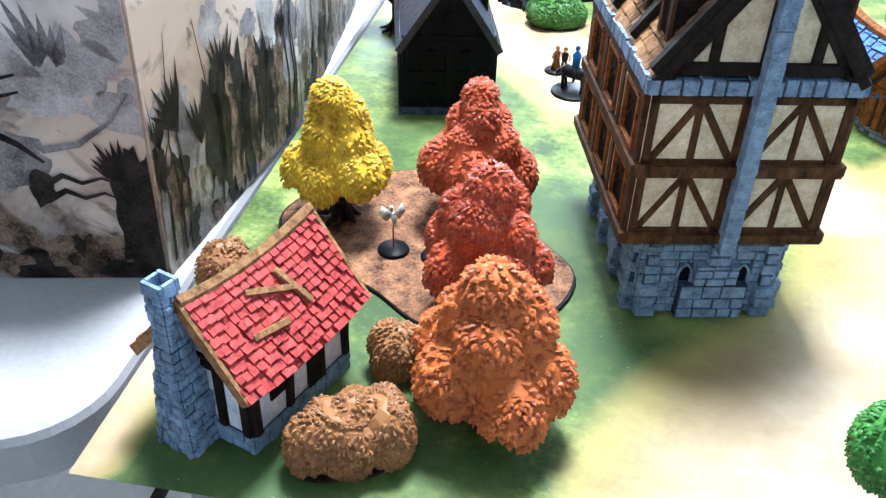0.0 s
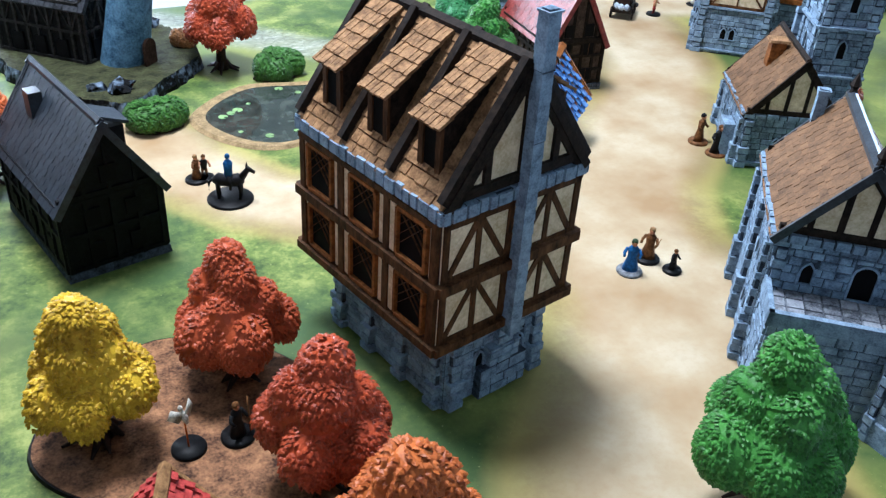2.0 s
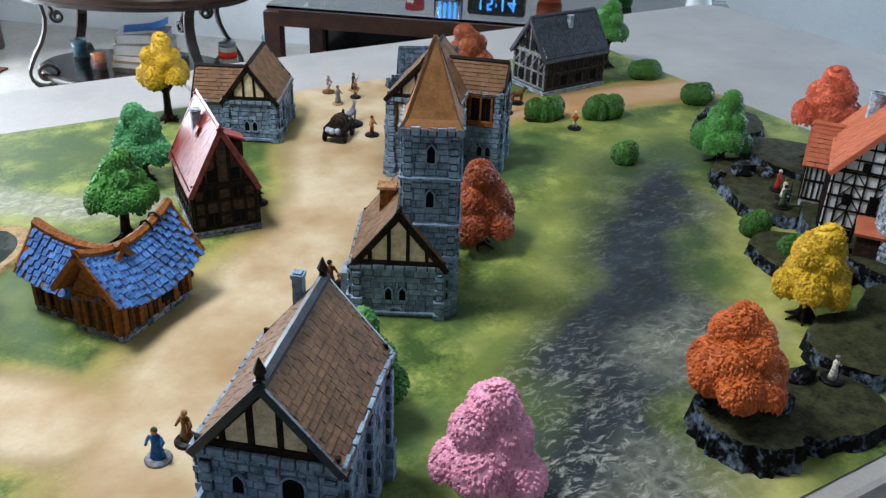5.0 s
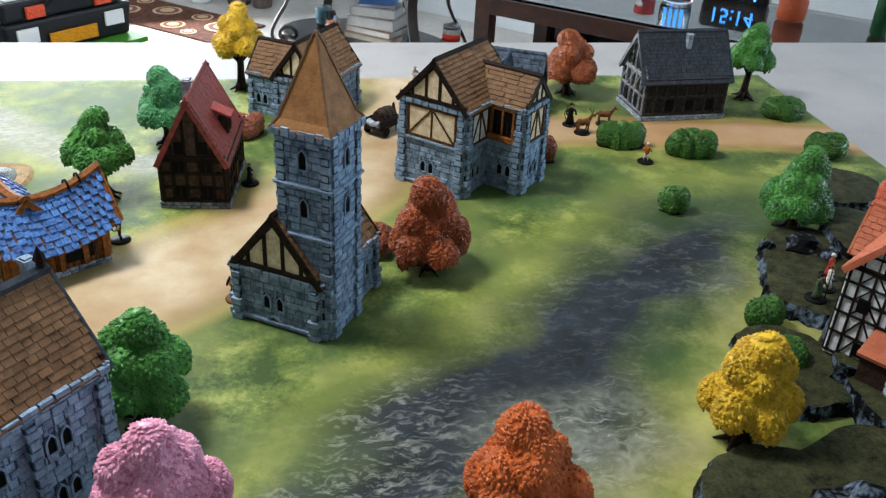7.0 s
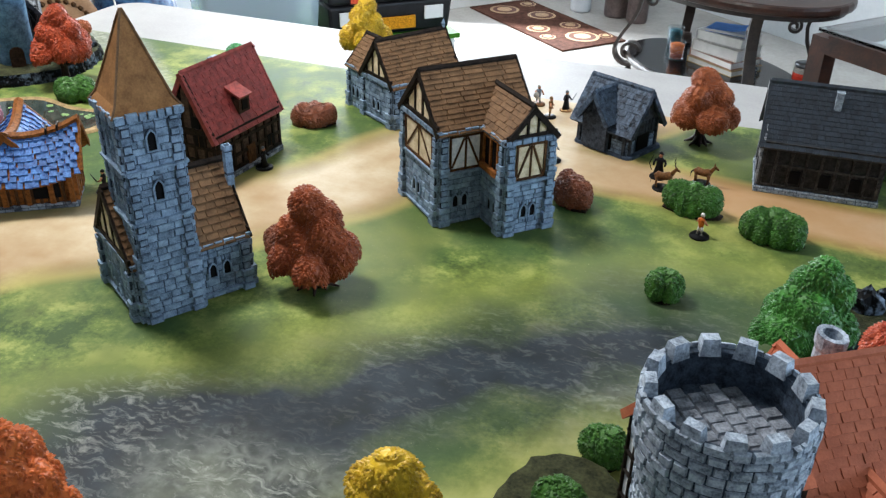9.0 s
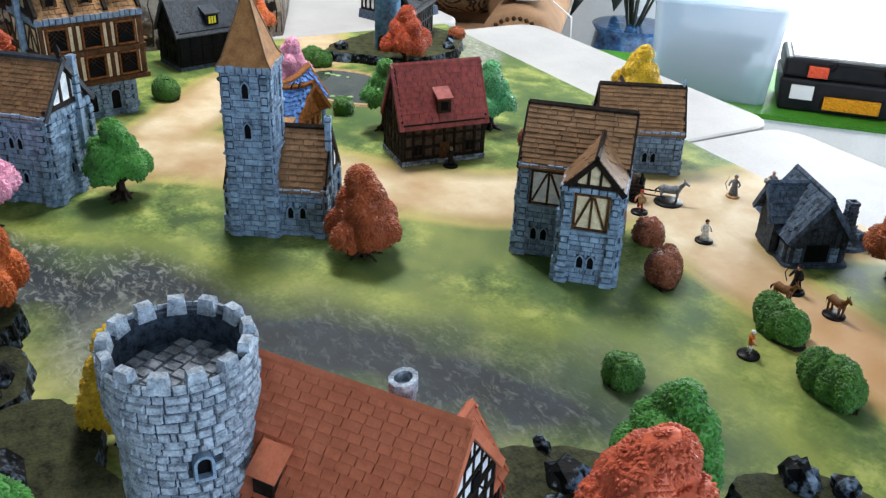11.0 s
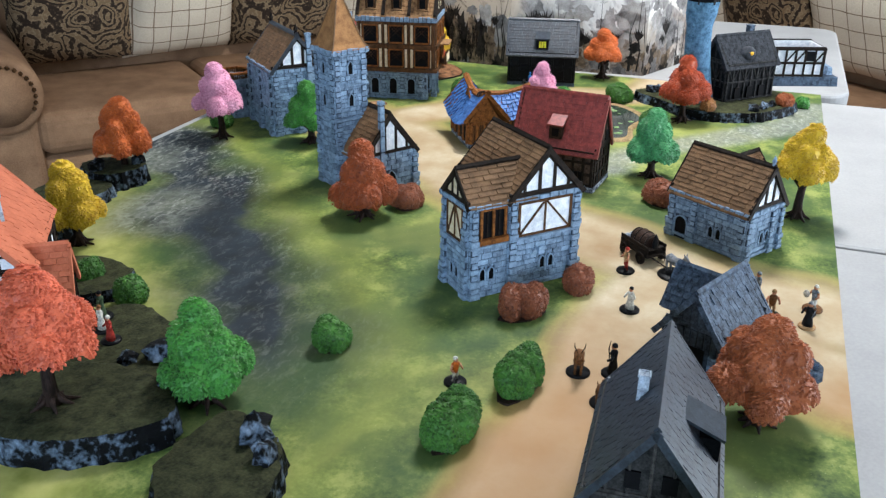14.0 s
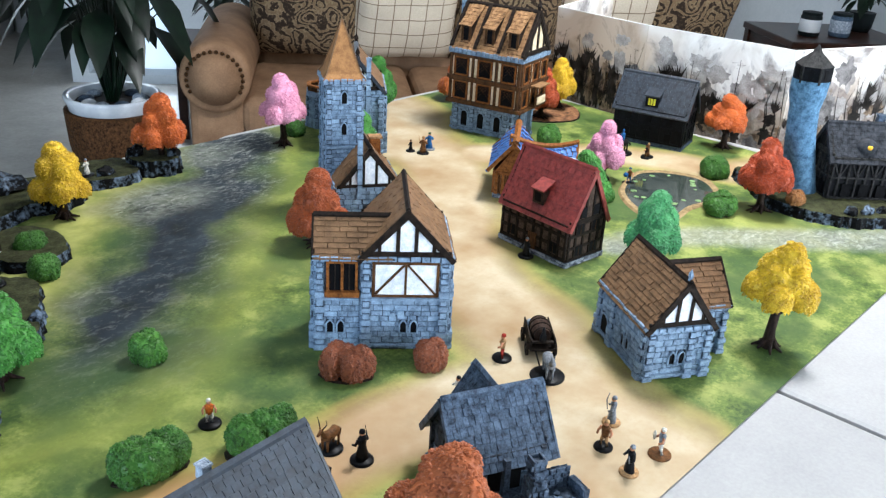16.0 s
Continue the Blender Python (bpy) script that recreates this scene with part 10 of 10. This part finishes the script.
house_plant(pose(-0.93, 2.65, FLOOR_Z) @ Matrix.Scale(0.9, 4), [("pot", [(0.14, 0), (0.17, 0.06), (0.2, 0.25), (0.17, 0.42), (0.19, 0.45), (0.165, 0.45)], CERAMIC_BLUE, "blue glazed ceramic pot")], 0.6, 0.36, 18, "dark leafy plant in a blue glazed pot", 2)
ob = thing("entrance_rug", ROOM @ pose(-2.46, 3.5, FLOOR_Z, 0, 0, 0), "dark brown rug with pale ringed circles by the door", "rug")
part("rug", Shape().box(-0.43, 0.43, -0.2, 0.18, 0, 0.008), paint("brown_rug", rgb(58, 36, 28), rgb(98, 66, 54), 40, 0.9, 0.4, 400, 0.001), ob)
RUG_PALE, RUG_BROWN = figure_colour("rug_cream", 196, 164, 128), figure_colour("rug_brown", 104, 64, 50)
for x, y, r in ((0.29, 0.02, 0.085), (0.1, 0.085, 0.055), (0.08, -0.1, 0.06), (-0.12, 0.06, 0.075), (-0.3, -0.06, 0.08), (0.22, -0.14, 0.04), (0.33, 0.135, 0.035), (-0.34, 0.12, 0.045)):
    ring = part("rug_ring", Shape().turned([(r, 0.008), (r, 0.009), (0.0, 0.009)], 28, Matrix.Translation((x, y, 0))), RUG_PALE, ob)
    part("ring_inlay", Shape().turned([(r * 0.8, 0.0092), (r * 0.8, 0.0102), (0.0, 0.0102)], 26, Matrix.Translation((x, y, 0))), RUG_BROWN, ring)
    part("ring_heart", Shape().turned([(r * 0.5, 0.0104), (r * 0.5, 0.0114), (0.0, 0.0114)], 22, Matrix.Translation((x, y, 0))), RUG_PALE, ring)
TAUPE = paint("taupe_glaze", rgb(70, 58, 56), rgb(108, 94, 90), 14, 0.4, 0.1, 80, 0.0006, spec=0.35)
for x, y, r, colour, lab in ((-2.43, 3.94, 0.066, TAUPE, "taupe cylindrical floor vase beside the rug"), (-2.29, 3.965, 0.055, TAUPE, "slim taupe cylindrical floor vase beside the rug"), (-2.6, 3.83, 0.056, CERAMIC, "white cylindrical floor vase by the door")):
    solid("floor_vase", Shape().turned([(0.0, 0.0), (r * 0.94, 0.0), (r, 0.012), (r, 0.4), (r * 0.93, 0.4), (r * 0.9, 0.36), (0.0, 0.35)], 28), colour, lab, "vase", ROOM @ pose(x, y, FLOOR_Z), smooth=True, group="floor vases")

# ---- flowers on the console, wooden window frame
PETAL, STALK = figure_colour("pale_pink_petal", 226, 176, 190), figure_colour("flower_stalk", 60, 90, 50)
ob = thing("flower_vase", ROOM @ pose(0.98, 3.36, FLOOR_Z + 0.502), "vase of pale pink and white flowers on the console", "flowers")
part("vase", Shape().turned([(0.035, 0), (0.05, 0.04), (0.045, 0.09), (0.025, 0.13), (0.032, 0.15), (0.026, 0.15)], 18), CERAMIC, ob, smooth=True)
rng = random.Random(5)
for k in range(14):
    a, r, h = rng.uniform(0, 6.3), rng.uniform(0.03, 0.16), rng.uniform(0.02, 0.09)
    tip = (r * math.cos(a), r * math.sin(a), 0.14 + h)
    part("stalk", Shape().tube([(0, 0, 0.13), (tip[0] * 0.5, tip[1] * 0.5, 0.15 + h * 0.7), tip], [0.002] * 3, 5), STALK, ob)
    bloom = Shape()
    for j in range(6):
        b = 2 * math.pi * j / 6
        bloom.ball((tip[0] + 0.014 * math.cos(b), tip[1] + 0.014 * math.sin(b), tip[2] + rng.uniform(-0.004, 0.006)), (0.012, 0.012, 0.006), 1, 0.3, k * 6 + j)
    part("bloom", bloom, PETAL if k % 3 else CERAMIC, ob)
ob = thing("window_1", ROOM, "dark wooden frame of the television wall's window", "window", kind="structure")
for x0, x1, z0, z1 in ((2.2, 2.35, FLOOR_Z, 1.42), (3.85, 4.0, FLOOR_Z, 1.42), (2.35, 3.85, 1.3, 1.42)):
    part("window_frame", Shape().box(x0, x1, RY1 - 0.04, RY1 - 0.002, z0, z1), ESPRESSO, ob)


# ---- dark end tables by the sofas, tall white panel behind the plant
def end_table(x, y, w, d, top, label):
    ob = thing("end_table", ROOM @ pose(x, y, FLOOR_Z), label, "side table", "end tables")
    h = top - FLOOR_Z
    soften(part("tabletop", Shape().box(-w / 2, w / 2, -d / 2, d / 2, h - 0.03, h), ESPRESSO, ob), 0.006)
    part("shelf", Shape().box(-w / 2 + 0.03, w / 2 - 0.03, -d / 2 + 0.03, d / 2 - 0.03, h * 0.45, h * 0.45 + 0.02), ESPRESSO, ob)
    part("apron", Shape().box(-w / 2 + 0.02, w / 2 - 0.02, -d / 2 + 0.02, d / 2 - 0.02, h - 0.1, h - 0.031), ESPRESSO, ob)
    for sx in (-1, 1):
        for sy in (-1, 1):
            cx, cy = sx * (w / 2 - 0.03), sy * (d / 2 - 0.03)
            part("leg", Shape().box(cx - 0.02, cx + 0.02, cy - 0.02, cy + 0.02, 0, h - 0.031), ESPRESSO, ob)
    return ob


end_table(-1.93, -1.55, 0.62, 0.5, -0.12, "dark wooden end table between the two sofas")
end_table(0.88, -1.92, 0.42, 0.4, -0.3, "dark wooden end table behind the sofa arm")
JAR_DARK, JAR_BLUE = figure_colour("dark_jar_glass", 24, 30, 32), figure_colour("slate_blue_jar", 74, 92, 112)
for x, y, col, lab in ((-1.78, -1.47, JAR_DARK, "dark glass candle jar with a pale label"), (-1.93, -1.47, JAR_BLUE, "slate blue candle jar with a pale label")):
    ob = thing("candle_jar", ROOM @ pose(x, y, -0.12), lab, "jar", "candle jars")
    part("glass", Shape().turned([(0.042, 0), (0.047, 0.006), (0.047, 0.085), (0.042, 0.094), (0.038, 0.094), (0.038, 0.02)], 24), col, ob, smooth=True)
    part("lid", Shape().turned([(0.044, 0.094), (0.044, 0.106), (0.02, 0.11)], 24), JAR_DARK, ob, "dark lid")
    part("paper_label", Shape().turned([(0.0474, 0.02), (0.0478, 0.021), (0.0478, 0.074), (0.0474, 0.075)], 24), CERAMIC if col is JAR_DARK else STONE_PALE, ob, "pale label", smooth=True)
house_plant(ROOM @ pose(-2.12, -1.62, -0.12) @ Matrix.Scale(0.36, 4), [("pot", [(0.12, 0), (0.15, 0.06), (0.17, 0.25), (0.15, 0.25)], JAR_DARK, "dark round pot")], 0.5, 0.4, 22, "small dark-leaved plant in a pot on the end table", 7)
house_plant(ROOM @ pose(0.86, -1.88, -0.3) @ Matrix.Scale(0.42, 4), [("pot", [(0.1, 0), (0.13, 0.06), (0.17, 0.25), (0.15, 0.25)], CERAMIC, "white flower pot")], 0.4, 0.3, 16, "small potted plant with red blooms on the end table", 8)
ob = thing("pot_pebbles", pose(0.3, -1.52, FLOOR_Z + 0.38), "rounded pale and grey pebbles in the plant pot", "pebbles")
for k in range(9):
    a, r = k * 0.7, 0.095 + 0.01 * (k % 2)
    part("pebble", Shape().ball((r * math.cos(a), r * math.sin(a), 0.014), (0.03, 0.024, 0.018), 2, 0.15, k), (CERAMIC, STONE_PALE, SLATE)[k % 3], ob, smooth=True)
